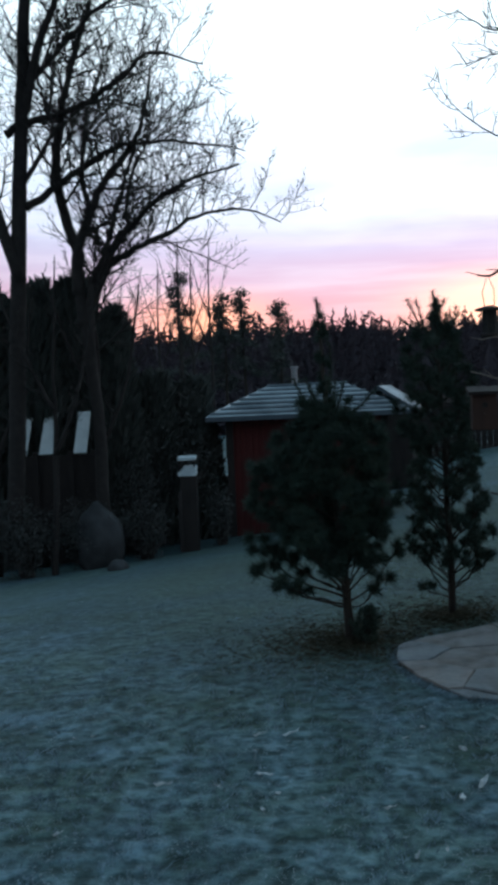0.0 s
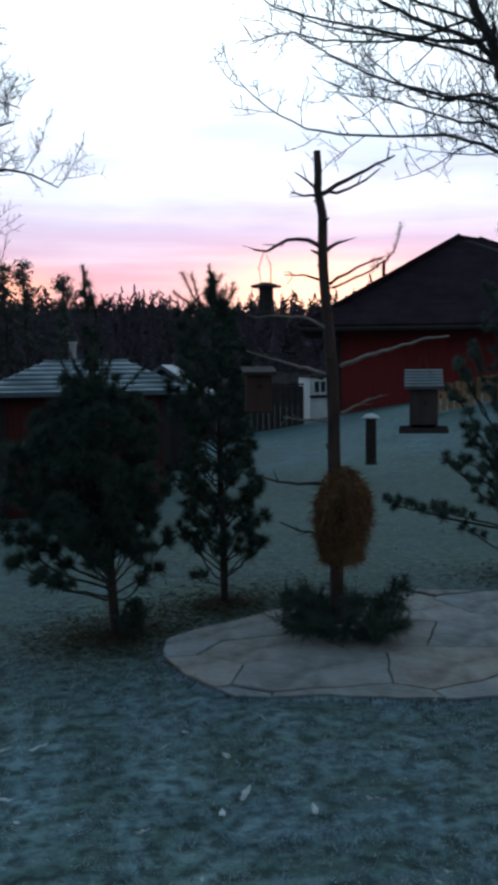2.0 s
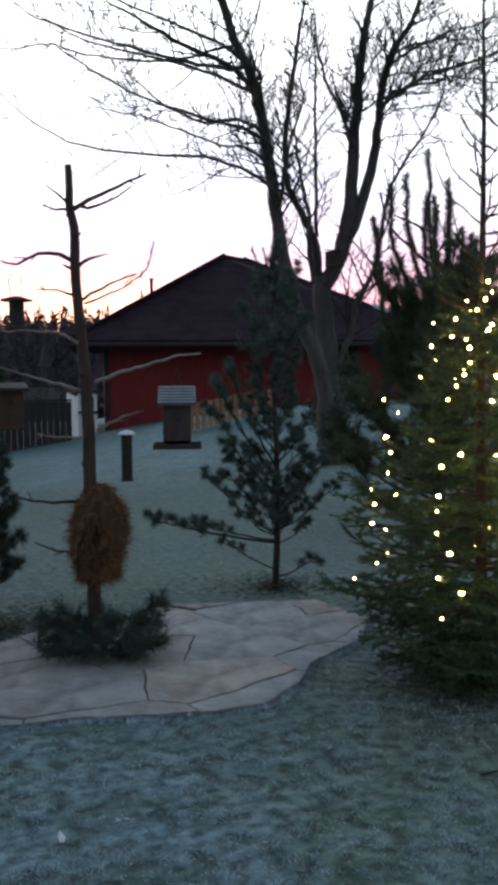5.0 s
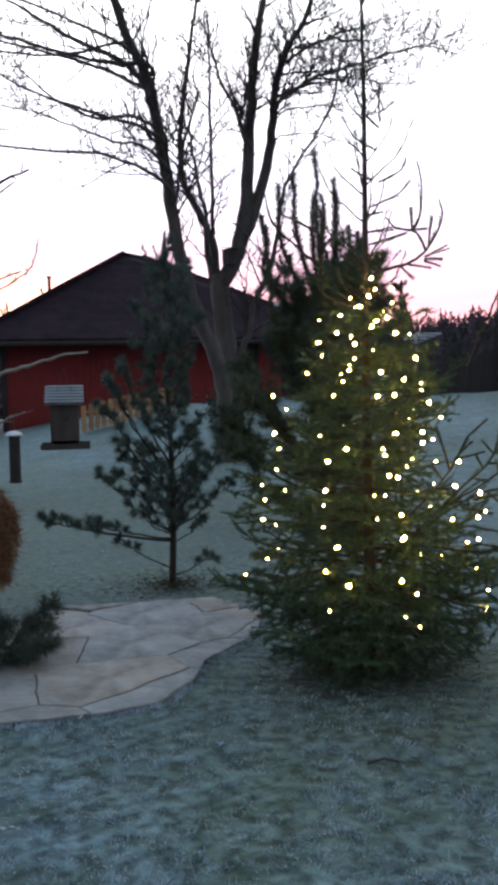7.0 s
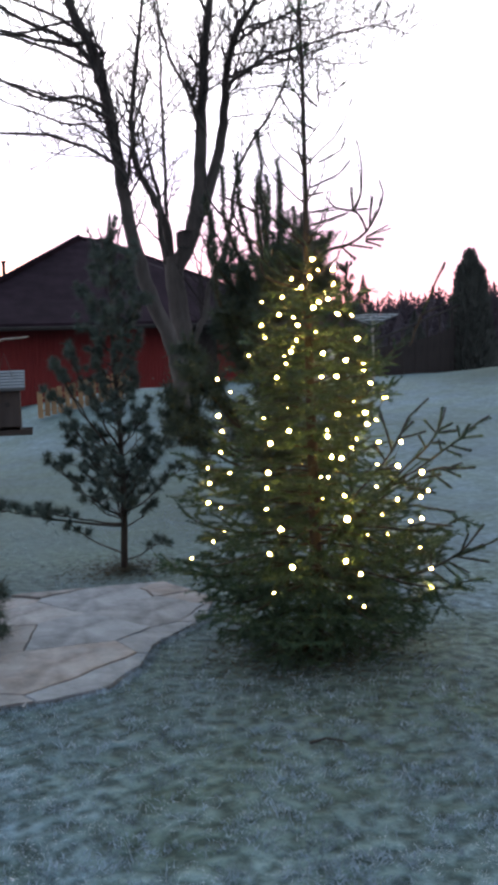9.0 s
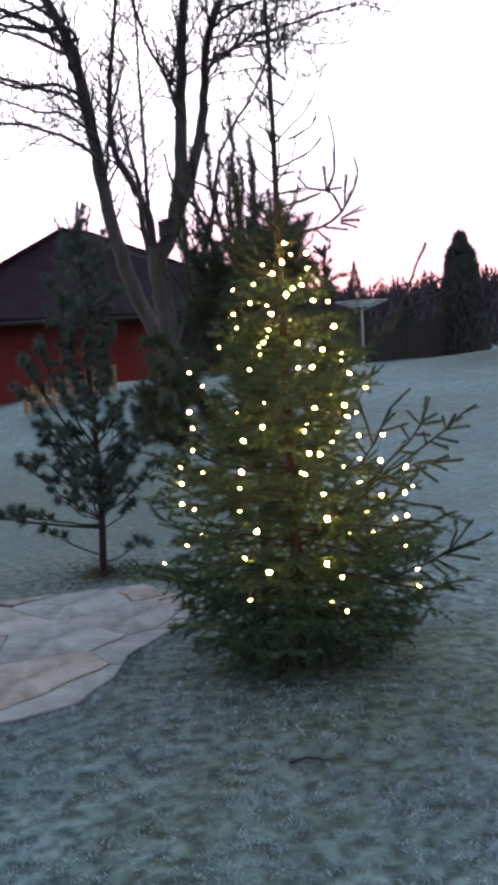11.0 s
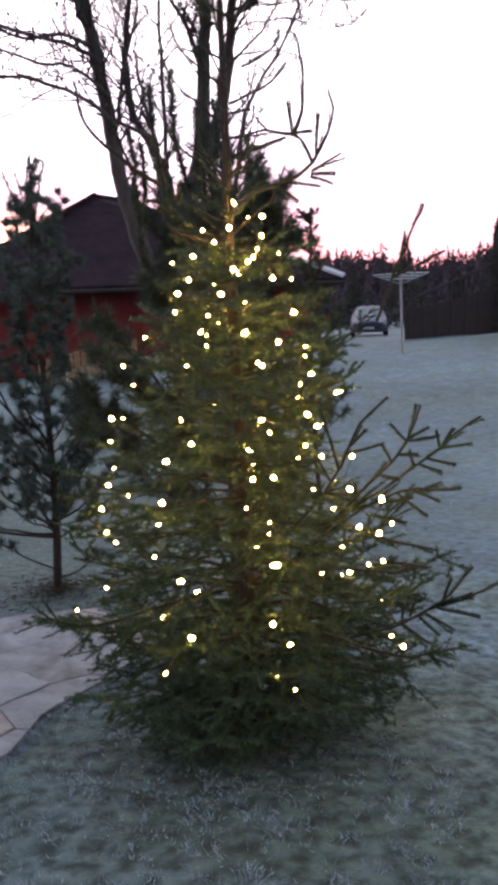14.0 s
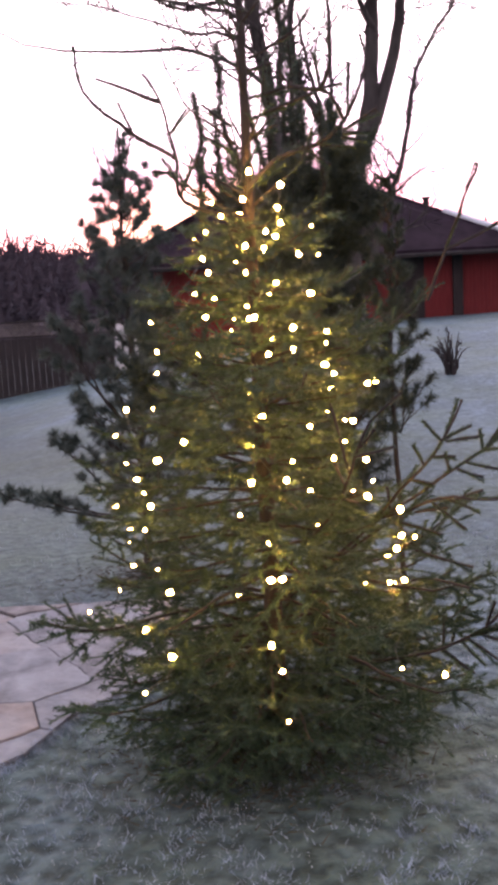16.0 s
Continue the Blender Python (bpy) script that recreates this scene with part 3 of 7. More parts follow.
def lit_spruce(place, height, lit_height, seed):
    """Full skirts below, a bare open leader above."""
    r = random.Random(seed)
    root = thing("spruce_tree", place, "small full green spruce hung with warm fairy lights, open thin top", "spruce tree")
    tb = Builder()
    top = Vector((0.0, 0.02, height))
    limb(tb, [(0, 0, -0.05), top * 0.3, top * 0.6, top], 0.042, 0.005, 9, r, 0.006)
    part("trunk", tb, M_SPRUCE_BARK, root, smooth=True)

    def bough(p, out, ln, droop, curve, step, kind):
        """kind: full (skirt), bare (leader), frond (long open bough with finger shoots)."""
        lb, nb = Builder(), Builder()
        pts = [p, p + out * ln * 0.4 + Vector((0, 0, ln * droop * 0.35)), p + out * ln * 0.75 + Vector((0, 0, ln * (droop * 0.7 - 0.02))), p + out * ln + Vector((0, 0, ln * (droop + curve * 0.5)))]
        bl, br = limb(lb, pts, 0.004 + 0.007 * ln, 0.0022, 4, r, 0.005)
        full = kind == "full"
        size = {"full": 0.025, "bare": 0.018, "frond": 0.018}[kind]
        shoots = max(3, int(ln / {"full": 0.070, "bare": 0.085, "frond": 0.082}[kind]))
        for s in range(shoots):
            g = (0.16 if full else 0.32) + (0.84 if full else 0.68) * (s + r.random() * 0.5) / shoots
            i = min(int(g * (len(bl) - 1)), len(bl) - 2)
            d = (bl[i + 1] - bl[i]).normalized()
            flat_side = Vector((-out.y, out.x, 0)) * (1 if s % 2 else -1)
            way = (d * (0.65 if full else 0.8) + flat_side * (0.8 if full else 0.75) + Vector((0, 0, r.uniform(-0.35, 0.15) if full else r.uniform(0.0, 0.45)))).normalized()
            sl = (0.42 * ln * (1.1 - g) + 0.08) * (0.7 + 0.5 * r.random()) * {"full": 1.0, "bare": 0.6, "frond": 0.0}[kind] + (r.uniform(0.15, 0.28) * (1.45 - g) if kind == "frond" else 0.0)
            sub = spruce_sprig(nb, lb, bl[i], way, sl, r, size, step, 0.0056)
            if full and sl > 0.12:
                for side in (1, -1):
                    m = sub[len(sub) // 2]
                    w2 = (way * 0.8 + way.cross(Vector((0, 0, 1))).normalized() * side * 0.7 + Vector((0, 0, r.uniform(-0.4, 0.2)))).normalized()
                    spruce_sprig(nb, lb, m, w2, sl * 0.55, r, size, step, 0.0056)
        for i in range(len(bl) - 1):
            if (bl[i] - p).length > (0.10 if full else 0.3) * ln:
                spruce_sprig(nb, lb, bl[i], (bl[i + 1] - bl[i]).normalized(), (bl[i + 1] - bl[i]).length, r, size, step * (2.4 if kind == "frond" else 1), 0.0056)
        ob = part("branch", lb, M_PINE_BARK, root)
        part("needles", nb, M_SPRUCE, ob)

    z = 0.20
    while z < height - 0.08:
        f = z / height
        full = z < lit_height
        if full:
            k = z / lit_height
            long = (0.72 * (1 - k ** 1.5) + 0.17) * (0.42 + 0.58 * min(1, z / 0.5))
            count, droop = r.randint(6, 8) + (4 if z < 0.5 else 0), -0.24 + 0.60 * k
        else:
            k = (z - lit_height) / (height - lit_height)
            long = 0.20 + 0.10 * math.sin(k * 7.0) - 0.08 * k
            count, droop = r.randint(3, 4), 0.9 + 0.5 * k
        turn = r.random() * 6.28
        for c in range(count):
            a = turn + 2 * math.pi * (c + 0.5 * r.random()) / count
            out = Vector((math.cos(a), math.sin(a), 0))
            short = 0.62 if 0.9 < z < 1.25 and math.cos(a - radians(-30)) > 0.75 else 1.0
            bough(Vector((0, 0.02 * f, z + r.uniform(-0.03, 0.03))), out, short * long * (0.66 + 0.52 * r.random()), droop, 0.16 if full else 0.6, 0.0028 if full else 0.012, "full" if full else "bare")
        z += (0.104 if full else 0.19) * (0.8 + 0.4 * r.random())
    # long open boughs on one side, antler-like ones round the foot of the leader, and a lone thin shoot
    for a, z, ln, up in ((-22, 0.62, 0.70, 0.36), (-30, 0.42, 0.74, 0.16), (-4, 0.58, 0.80, 0.30), (-60, 0.46, 0.72, 0.22), (150, 0.42, 0.86, 0.08), (140, 0.62, 0.74, 0.16), (-14, 1.36, 0.54, 0.16), (8, 1.48, 0.54, 0.20), (-30, 1.52, 0.46, 0.16), (-4, 1.66, 0.42, 0.28)):
        bough(Vector((0, 0, z)), Vector((math.cos(radians(a)), math.sin(radians(a)), 0)), ln, up, 0.12, 0.0013, "frond")
    for a, z, ln, up in ((-120, 2.02, 0.26, 0.7), (120, 2.06, 0.30, 0.5), (170, 1.98, 0.30, 0.5), (60, 2.03, 0.30, 0.6)):
        bough(Vector((0, 0, z)), Vector((math.cos(radians(a)), math.sin(radians(a)), 0)), ln, up, 0.4, 0.0013, "frond")
    bough(Vector((0, 0, 1.30)), Vector((1, 0.06, 0)).normalized(), 0.74, 0.56, 0.0, 0.0022, "frond")

    def shoots(lines, thick, step, ca=0.93, sa=-0.36):
        """Shoots in an upright plane through the trunk: (out, up) along each."""
        for pts in lines:
            lb, nb = Builder(), Builder()
            line = [Vector((ca * u + 0.04 * math.sin(9 * u + 5 * w), sa * u + 0.05 * math.sin(7 * u + 6 * w), w)) for u, w in pts]
            limb(lb, line, thick, 0.0045, 5, r, 0.003)
            for a, c in zip(line, line[1:]):
                spruce_sprig(nb, lb, a, (c - a).normalized(), (c - a).length, r, 0.019, step * 0.75, 0.0056)
            ob = part("branch", lb, M_TWIG, root)
            part("needles", nb, M_SPRUCE, ob)

    # open antler-like boughs on the lawn side: stems first, then their needled fingers
    east = (0.731, -0.682)
    shoots([[(0.05, 0.62), (0.34, 0.84), (0.50, 1.02), (0.59, 1.11), (0.66, 1.21), (0.715, 1.33)], [(0.05, 0.58), (0.36, 0.86), (0.59, 1.03), (0.69, 1.11), (0.78, 1.17), (0.86, 1.23), (0.96, 1.28)],
            [(0.05, 0.60), (0.40, 0.86), (0.63, 1.008), (0.74, 1.01), (0.843, 1.008)], [(0.05, 0.30), (0.50, 0.42), (0.75, 0.50), (0.84, 0.59), (0.898, 0.709)]], 0.0065, 0.0012, *east)
    shoots([[(0.655, 1.20), (0.60, 1.27)], [(0.665, 1.21), (0.74, 1.245)], [(0.665, 1.20), (0.765, 1.21)], [(0.62, 1.15), (0.695, 1.15)], [(0.60, 1.12), (0.56, 1.19)], [(0.55, 1.07), (0.63, 1.06)],
            [(0.78, 1.167), (0.83, 1.235)], [(0.775, 1.165), (0.764, 1.23)], [(0.78, 1.165), (0.895, 1.173)], [(0.727, 1.13), (0.83, 1.10)], [(0.70, 1.11), (0.776, 1.08)], [(0.68, 1.10), (0.66, 1.16)]], 0.005, 0.0011, *east)
    shoots([[(0.70, 1.01), (0.776, 1.04)], [(0.68, 1.01), (0.77, 0.965)], [(0.62, 1.0), (0.733, 0.911)], [(0.56, 0.95), (0.68, 0.98)], [(0.55, 0.80), (0.64, 0.79), (0.764, 0.777)], [(0.52, 0.68), (0.62, 0.70), (0.757, 0.696)],
            [(0.50, 0.90), (0.66, 0.88)], [(0.46, 0.92), (0.45, 1.03)], [(0.40, 0.90), (0.50, 0.94)]], 0.005, 0.0011, *east)
    shoots([[(0.78, 0.52), (0.91, 0.605)], [(0.80, 0.52), (0.95, 0.50)], [(0.74, 0.49), (0.87, 0.433)], [(0.76, 0.51), (0.88, 0.57), (0.98, 0.64)], [(0.70, 0.48), (0.80, 0.40)], [(0.66, 0.47), (0.72, 0.58)],
            [(0.60, 0.45), (0.74, 0.36)], [(0.82, 0.56), (0.84, 0.66)], [(0.62, 0.45), (0.64, 0.56)]], 0.005, 0.0010, *east)
    shoots([[(0.05, 0.70), (0.36, 0.96), (0.48, 1.11), (0.54, 1.20), (0.61, 1.31), (0.73, 1.40)], [(0.54, 1.20), (0.62, 1.22), (0.70, 1.24)], [(0.50, 1.14), (0.46, 1.25), (0.42, 1.36)], [(0.46, 1.08), (0.38, 1.17)],
            [(0.56, 1.23), (0.63, 1.29)], [(0.42, 1.03), (0.54, 1.05)]], 0.0055, 0.0018, 0.242, -0.970)
    # a lone thin shoot out to one side
    for line in ([(0.62, -0.12, 1.66), (0.68, -0.16, 1.84), (0.70, -0.22, 1.96), (0.73, -0.30, 2.12)], [(0.68, -0.16, 1.84), (0.80, -0.19, 1.89), (0.90, -0.24, 1.94)]):
        lb = Builder()
        limb(lb, line, 0.0075, 0.005, 5, r, 0.004)
        ob, nb = part("lone_shoot", lb, M_TWIG, root), Builder()
        for a, c in zip(line[1:], line[2:]):
            a, c = Vector(a), Vector(c)
            spruce_sprig(nb, lb, a, (c - a).normalized(), (c - a).length, r, 0.014, 0.0011, 0.0056)
        part("needles", nb, M_SPRUCE, ob)
    # the stout forked branch at the foot of the leader, with finger-like needled tips and two whips
    shoots([[(0.0, 2.06), (0.14, 2.19), (0.23, 2.22), (0.30, 2.29), (0.36, 2.40), (0.42, 2.49), (0.42, 2.56)]], 0.012, 0.0030)
    shoots([[(0.30, 2.29), (0.26, 2.37), (0.22, 2.40)], [(0.22, 2.40), (0.14, 2.42), (0.10, 2.47)], [(0.22, 2.40), (0.25, 2.48), (0.29, 2.66), (0.31, 2.77)]], 0.008, 0.0040)
    shoots([[(0.30, 2.26), (0.42, 2.32)], [(0.30, 2.25), (0.39, 2.25)], [(0.30, 2.24), (0.38, 2.21)], [(0.24, 2.22), (0.34, 2.20)], [(0.22, 2.40), (0.19, 2.52)], [(0.31, 2.32), (0.33, 2.47)],
            [(0.22, 2.40), (0.29, 2.41)], [(0.21, 2.21), (0.28, 2.15)]], 0.006, 0.0010)
    shoots([[(0.03, 2.39), (0.14, 2.42)], [(0.05, 2.32), (0.20, 2.39)], [(0.03, 2.25), (0.12, 2.30)], [(0.02, 2.20), (-0.12, 2.27)], [(0.0, 2.30), (-0.10, 2.38)]], 0.006, 0.0012)
    # a second, barer fork on the other side
    shoots([[(0.0, 1.98), (0.20, 2.05), (0.27, 2.20), (0.33, 2.38), (0.36, 2.47)], [(0.27, 2.20), (0.42, 2.28), (0.52, 2.42), (0.53, 2.58)], [(0.33, 2.38), (0.48, 2.46)]], 0.009, 0.0050, -0.966, 0.26)
    shoots([[(0.25, 2.15), (0.37, 2.16)], [(0.42, 2.28), (0.44, 2.38)], [(0.22, 2.08), (0.16, 2.20)], [(0.30, 2.28), (0.24, 2.36)]], 0.006, 0.0016, -0.966, 0.26)
    # bare curved side shoots of the leader
    shoots([[(0.03, 2.65), (0.14, 2.71), (0.20, 2.78)], [(0.02, 2.52), (0.13, 2.59), (0.20, 2.66)], [(0.02, 2.48), (0.08, 2.50)], [(0.0, 2.66), (-0.09, 2.72)],
            [(0.0, 2.81), (-0.11, 2.88), (-0.18, 2.99)], [(0.02, 2.93), (-0.07, 3.0), (-0.11, 3.12)], [(0.04, 2.96), (0.11, 3.07), (0.14, 3.18)]], 0.006, 0.0060)
    return root


# ---- paving ----
# Edge of the flagstone patch, anticlockwise.
EDGE = [(0.90, 5.72), (0.96, 5.38), (1.04, 5.20), (1.15, 5.00), (1.35, 4.93), (1.60, 4.90), (1.93, 4.74), (2.20, 4.66), (2.50, 4.66), (2.78, 4.86), (3.0, 5.12),
        (3.25, 5.26), (3.52, 5.40), (3.85, 5.80), (3.80, 6.42), (3.50, 6.56), (3.18, 6.63), (2.82, 6.76), (2.40, 6.70), (1.92, 6.56), (1.49, 6.36), (1.15, 6.22), (0.96, 6.05)]


def clip(poly, px, py, nx, ny):
    """The part of a polygon on the far side of a line from its normal."""
    out = []
    for i in range(len(poly)):
        a, b = poly[i], poly[(i + 1) % len(poly)]
        da, db = (a[0] - px) * nx + (a[1] - py) * ny, (b[0] - px) * nx + (b[1] - py) * ny
        if da <= 0:
            out.append(a)
        if da * db < 0:
            t = da / (da - db)
            out.append((a[0] + (b[0] - a[0]) * t, a[1] + (b[1] - a[1]) * t))
    return out


def shrink(poly, gap):
    cx, cy = sum(p[0] for p in poly) / len(poly), sum(p[1] for p in poly) / len(poly)
    res = []
    for x, y in poly:
        d = math.hypot(x - cx, y - cy) or 1
        res.append((x - (x - cx) / d * gap, y - (y - cy) / d * gap))
    return res


def paving():
    r = random.Random(21)
    bed = Builder()
    n = len(EDGE)
    bed.add([(x, y, land(x, y) + 0.014) for x, y in EDGE] + [(x, y, land(x, y) - 0.05) for x, y in EDGE], [tuple(range(n))] + [(i, i + n, (i + 1) % n + n, (i + 1) % n) for i in range(n)])
    base = whole("pavement", bed, M_JOINT, "irregular patch of pale frosted flagstones sunk in the lawn", "pavement", kind="structure")
    seeds = []
    tries = 0
    while len(seeds) < 27 and tries < 6000:
        tries += 1
        p = (r.uniform(0.85, 3.95), r.uniform(4.6, 6.85))
        if all(math.hypot((p[0] - q[0]) * 0.75, (p[1] - q[1]) * 1.15) > 0.41 for q in seeds):
            seeds.append(p)
    for i, p in enumerate(seeds):
        poly = list(EDGE)
        for j, q in enumerate(seeds):
            if i != j:
                dx, dy = (q[0] - p[0]) * 0.5, (q[1] - p[1])
                poly = clip(poly, (p[0] + q[0]) / 2, (p[1] + q[1]) / 2, dx, dy) if poly else poly
        if len(poly) < 3:
            continue
        poly = [v for k, v in enumerate(poly) if math.dist(v, poly[k - 1]) > 0.02]
        if len(poly) < 3:
            continue
        ragged = []
        for k in range(len(poly)):
            a, b = poly[k], poly[(k + 1) % len(poly)]
            ragged.append(a)
            n_mid = int(math.dist(a, b) / 0.09)
            for q in range(1, n_mid):
                f = q / n_mid
                mx, my = a[0] + (b[0] - a[0]) * f, a[1] + (b[1] - a[1]) * f
                ragged.append((mx + 0.026 * noise.noise(Vector((mx * 8, my * 8, 0.5))), my + 0.026 * noise.noise(Vector((mx * 6, my * 6, 7.5)))))
        gap = r.uniform(0.0008, 0.006)
        out, inn = shrink(ragged, gap), shrink(ragged, gap + 0.005)
        tilt, h = (r.uniform(-0.010, 0.010), r.uniform(-0.010, 0.010)), r.uniform(0.019, 0.030)
        zz = lambda x, y, k: land(x, y) + k + (x - p[0]) * tilt[0] + (y - p[1]) * tilt[1]
        b = Builder()
        m = len(out)
        b.add([(x - p[0], y - p[1], zz(x, y, -0.03)) for x, y in out] + [(x - p[0], y - p[1], zz(x, y, h - 0.007)) for x, y in out] + [(x - p[0], y - p[1], zz(x, y, h)) for x, y in inn],
              [(k, (k + 1) % m, (k + 1) % m + m, k + m) for k in range(m)] + [(k + m, (k + 1) % m + m, (k + 1) % m + 2 * m, k + 2 * m) for k in range(m)] + [tuple(2 * m + k for k in range(m))])
        ob = part("flagstone", b, M_STONE, base)
        ob.matrix_basis = pose(p[0], p[1], 0)


paving()

# ---- the dead pine with its feeders ----
FOOT = Vector((2.05, 6.08, 0.0))


def dead_pine():
    r = random.Random(5)
    root = thing("dead_pine", FOOT, "dead pine trunk with bare stub branches, topped off", "tree trunk")
    tb = Builder()
    limb(tb, [(0, 0, -0.05), (-0.02, 0, 0.78), (-0.03, 0, 1.48), (-0.07, 0.01, 1.95), (-0.09, 0.01, 2.45), (-0.11, 0.02, 2.68), (-0.12, 0.02, 2.90)], 0.045, 0.021, 10, r, 0.006)
    part("trunk", tb, M_DEADWOOD, root, smooth=True)
    # (points across, depth drift, up), thickness, bare or barked
    arms = [([(-0.10, 2.64), (-0.02, 2.70), (0.10, 2.75), (0.30, 2.85)], 0.016, 0), ([(-0.05, 2.66), (0.06, 2.67), (0.24, 2.79)], 0.011, 0),
            ([(-0.11, 2.66), (-0.18, 2.72), (-0.26, 2.77)], 0.010, 0), ([(-0.12, 2.63), (-0.20, 2.64), (-0.28, 2.66)], 0.010, 0),
            ([(-0.09, 2.33), (-0.18, 2.38), (-0.30, 2.37), (-0.42, 2.31), (-0.50, 2.32)], 0.015, 0), ([(-0.07, 2.31), (-0.01, 2.35), (0.05, 2.37)], 0.014, 0),
            ([(-0.09, 2.13), (-0.20, 2.16), (-0.32, 2.17)], 0.009, 0), ([(-0.05, 2.11), (0.05, 2.18), (0.17, 2.24), (0.26, 2.27)], 0.012, 0),
            ([(-0.05, 1.84), (-0.17, 1.90), (-0.33, 1.92), (-0.52, 1.92)], 0.010, 1), ([(-0.04, 1.57), (-0.19, 1.61), (-0.37, 1.66), (-0.55, 1.72)], 0.012, 1),
            ([(0.02, 1.33), (0.10, 1.37), (0.17, 1.40), (0.27, 1.44)], 0.013, 1),
            ([(-0.03, 1.29), (-0.16, 1.29), (-0.32, 1.31)], 0.010, 1), ([(-0.03, 0.91), (-0.24, 0.90), (-0.44, 0.94)], 0.014, 0), ([(-0.04, 0.59), (-0.23, 0.61), (-0.36, 0.67)], 0.011, 0)]
    for pts, thick, bare in arms:
        b = Builder()
        drift = r.uniform(-0.25, 0.1)
        x0 = pts[0][0]
        path = [(x, 0.0 + (abs(x - x0)) * drift - abs(x - x0) * 0.25 * (1 if x > x0 else -1), z) for x, z in pts]
        line, rad = limb(b, path, thick, thick * 0.35, 6, r, 0.008)
        for k in range(r.randint(1, 3)):
            i = r.randint(len(line) // 2, len(line) - 2)
            d = (line[i + 1] - line[i]).normalized()
            w = (d + rvec(r) * 0.8).normalized()
            b.tube([line[i], line[i] + w * 0.03, line[i] + w * r.uniform(0.05, 0.11)], [thick * 0.35, thick * 0.3, 0.002], 4, cap=False)
        part("branch", b, M_BARE if bare else M_DEADWOOD, root, "bare pale grey branch" if bare else "")
    b = Builder()
    limb(b, [(0.02, 0, 1.62), (0.12, -0.2, 1.68), (0.22, -0.38, 1.72), (0.33, -0.54, 1.77), (0.43, -0.64, 1.78)], 0.014, 0.005, 6, r, 0.006)
    part("branch", b, M_BARE, root, "bare pale grey branch")
    for k in range(16):
        z = 0.7 + 2.1 * (k + r.random() * 0.6) / 16
        a, x = r.random() * 6.28, -0.02 - 0.035 * z
        o = Vector((math.cos(a), math.sin(a), 0.35)).normalized()
        p = Vector((x, 0, z)) + o * 0.02
        b = Builder()
        b.tube([p, p + o * 0.03, p + o * r.uniform(0.045, 0.075)], [0.011, 0.008, 0.005], 5)
        part("stub", b, M_DEADWOOD, root)
    b, nb = Builder(), Builder()
    line, rad = limb(b, [(-0.04, 0, 2.09), (0.10, -0.04, 2.15), (0.23, -0.08, 2.22), (0.33, -0.1, 2.31), (0.36, -0.1, 2.44)], 0.009, 0.003, 5, r, 0.004)
    for q in line[-6:]:
        tuft(nb, q, Vector((0.1, 0, 1)).normalized(), r, 0.05, 26, 0.004)
    live = part("branch", b, M_DEADWOOD, root)
    part("needles", nb, M_PINE, live, "last living needles")
    return root


dead_pine()


def straw_sheaf():
    r = random.Random(12)
    root = thing("oat_sheaf", FOOT + Vector((0.0, -0.05, 0.42)), "shaggy golden oat sheaf tied round the dead trunk for birds", "sheaf")
    b, ears = Builder(), Builder()
    for k in range(1000):
        a = r.random() * 6.28
        def girth(h):
            full = 0.185 * (1 - ((h - 0.34) / 0.25) ** 2) ** 0.5 if h > 0.34 else 0.122 + 0.063 * ease(0.02, 0.34, h)
            return full * (0.80 + 0.50 * noise.noise(Vector((2.6 * math.cos(a), 2.6 * math.sin(a), h * 6.5))))

        rim = lambda q, z, turn=0.0: Vector((math.cos(a + turn) * q + 0.03 * z, math.sin(a + turn) * q, z))
        h1 = r.uniform(0.06, 0.56)
        h0, h2 = min(0.585, h1 + r.uniform(0.06, 0.16)), max(0.0, h1 - r.uniform(0.08, 0.26))
        sway = r.uniform(-0.4, 0.4)
        p0, p1, p2 = rim(girth(h0) * r.uniform(0.6, 0.9), h0), rim(girth(h1) * r.uniform(0.85, 1.06), h1), rim(girth(h2) * r.uniform(0.85, 1.16), h2, sway)
        b.tube([p0, p1, p2], [0.0022, 0.0022, 0.0014], 3, cap=False)
        for j in range(6):
            q = (p1.lerp(p2, r.random()) if j % 3 else p0.lerp(p1, r.random())) + rvec(r) * 0.018
            way = (rvec(r) * 0.8 + Vector((math.cos(a), math.sin(a), -0.6)) * 0.7).normalized()
            ears.needle(q, way, 0.045 + 0.05 * r.random() ** 2, 0.006, way.cross(rvec(r)).normalized())
    part("straw", b, M_STRAW, root)
    part("oat_head", ears, M_STRAW, root)
    t = Builder()
    t.tube([(0.142 * math.cos(a), 0.142 * math.sin(a), 0.16 + 0.01 * math.sin(3 * a)) for a in [k * 6.2832 / 24 for k in range(25)]], 0.003, 5)
    part("twine", t, M_DARKWOOD, root)


straw_sheaf()


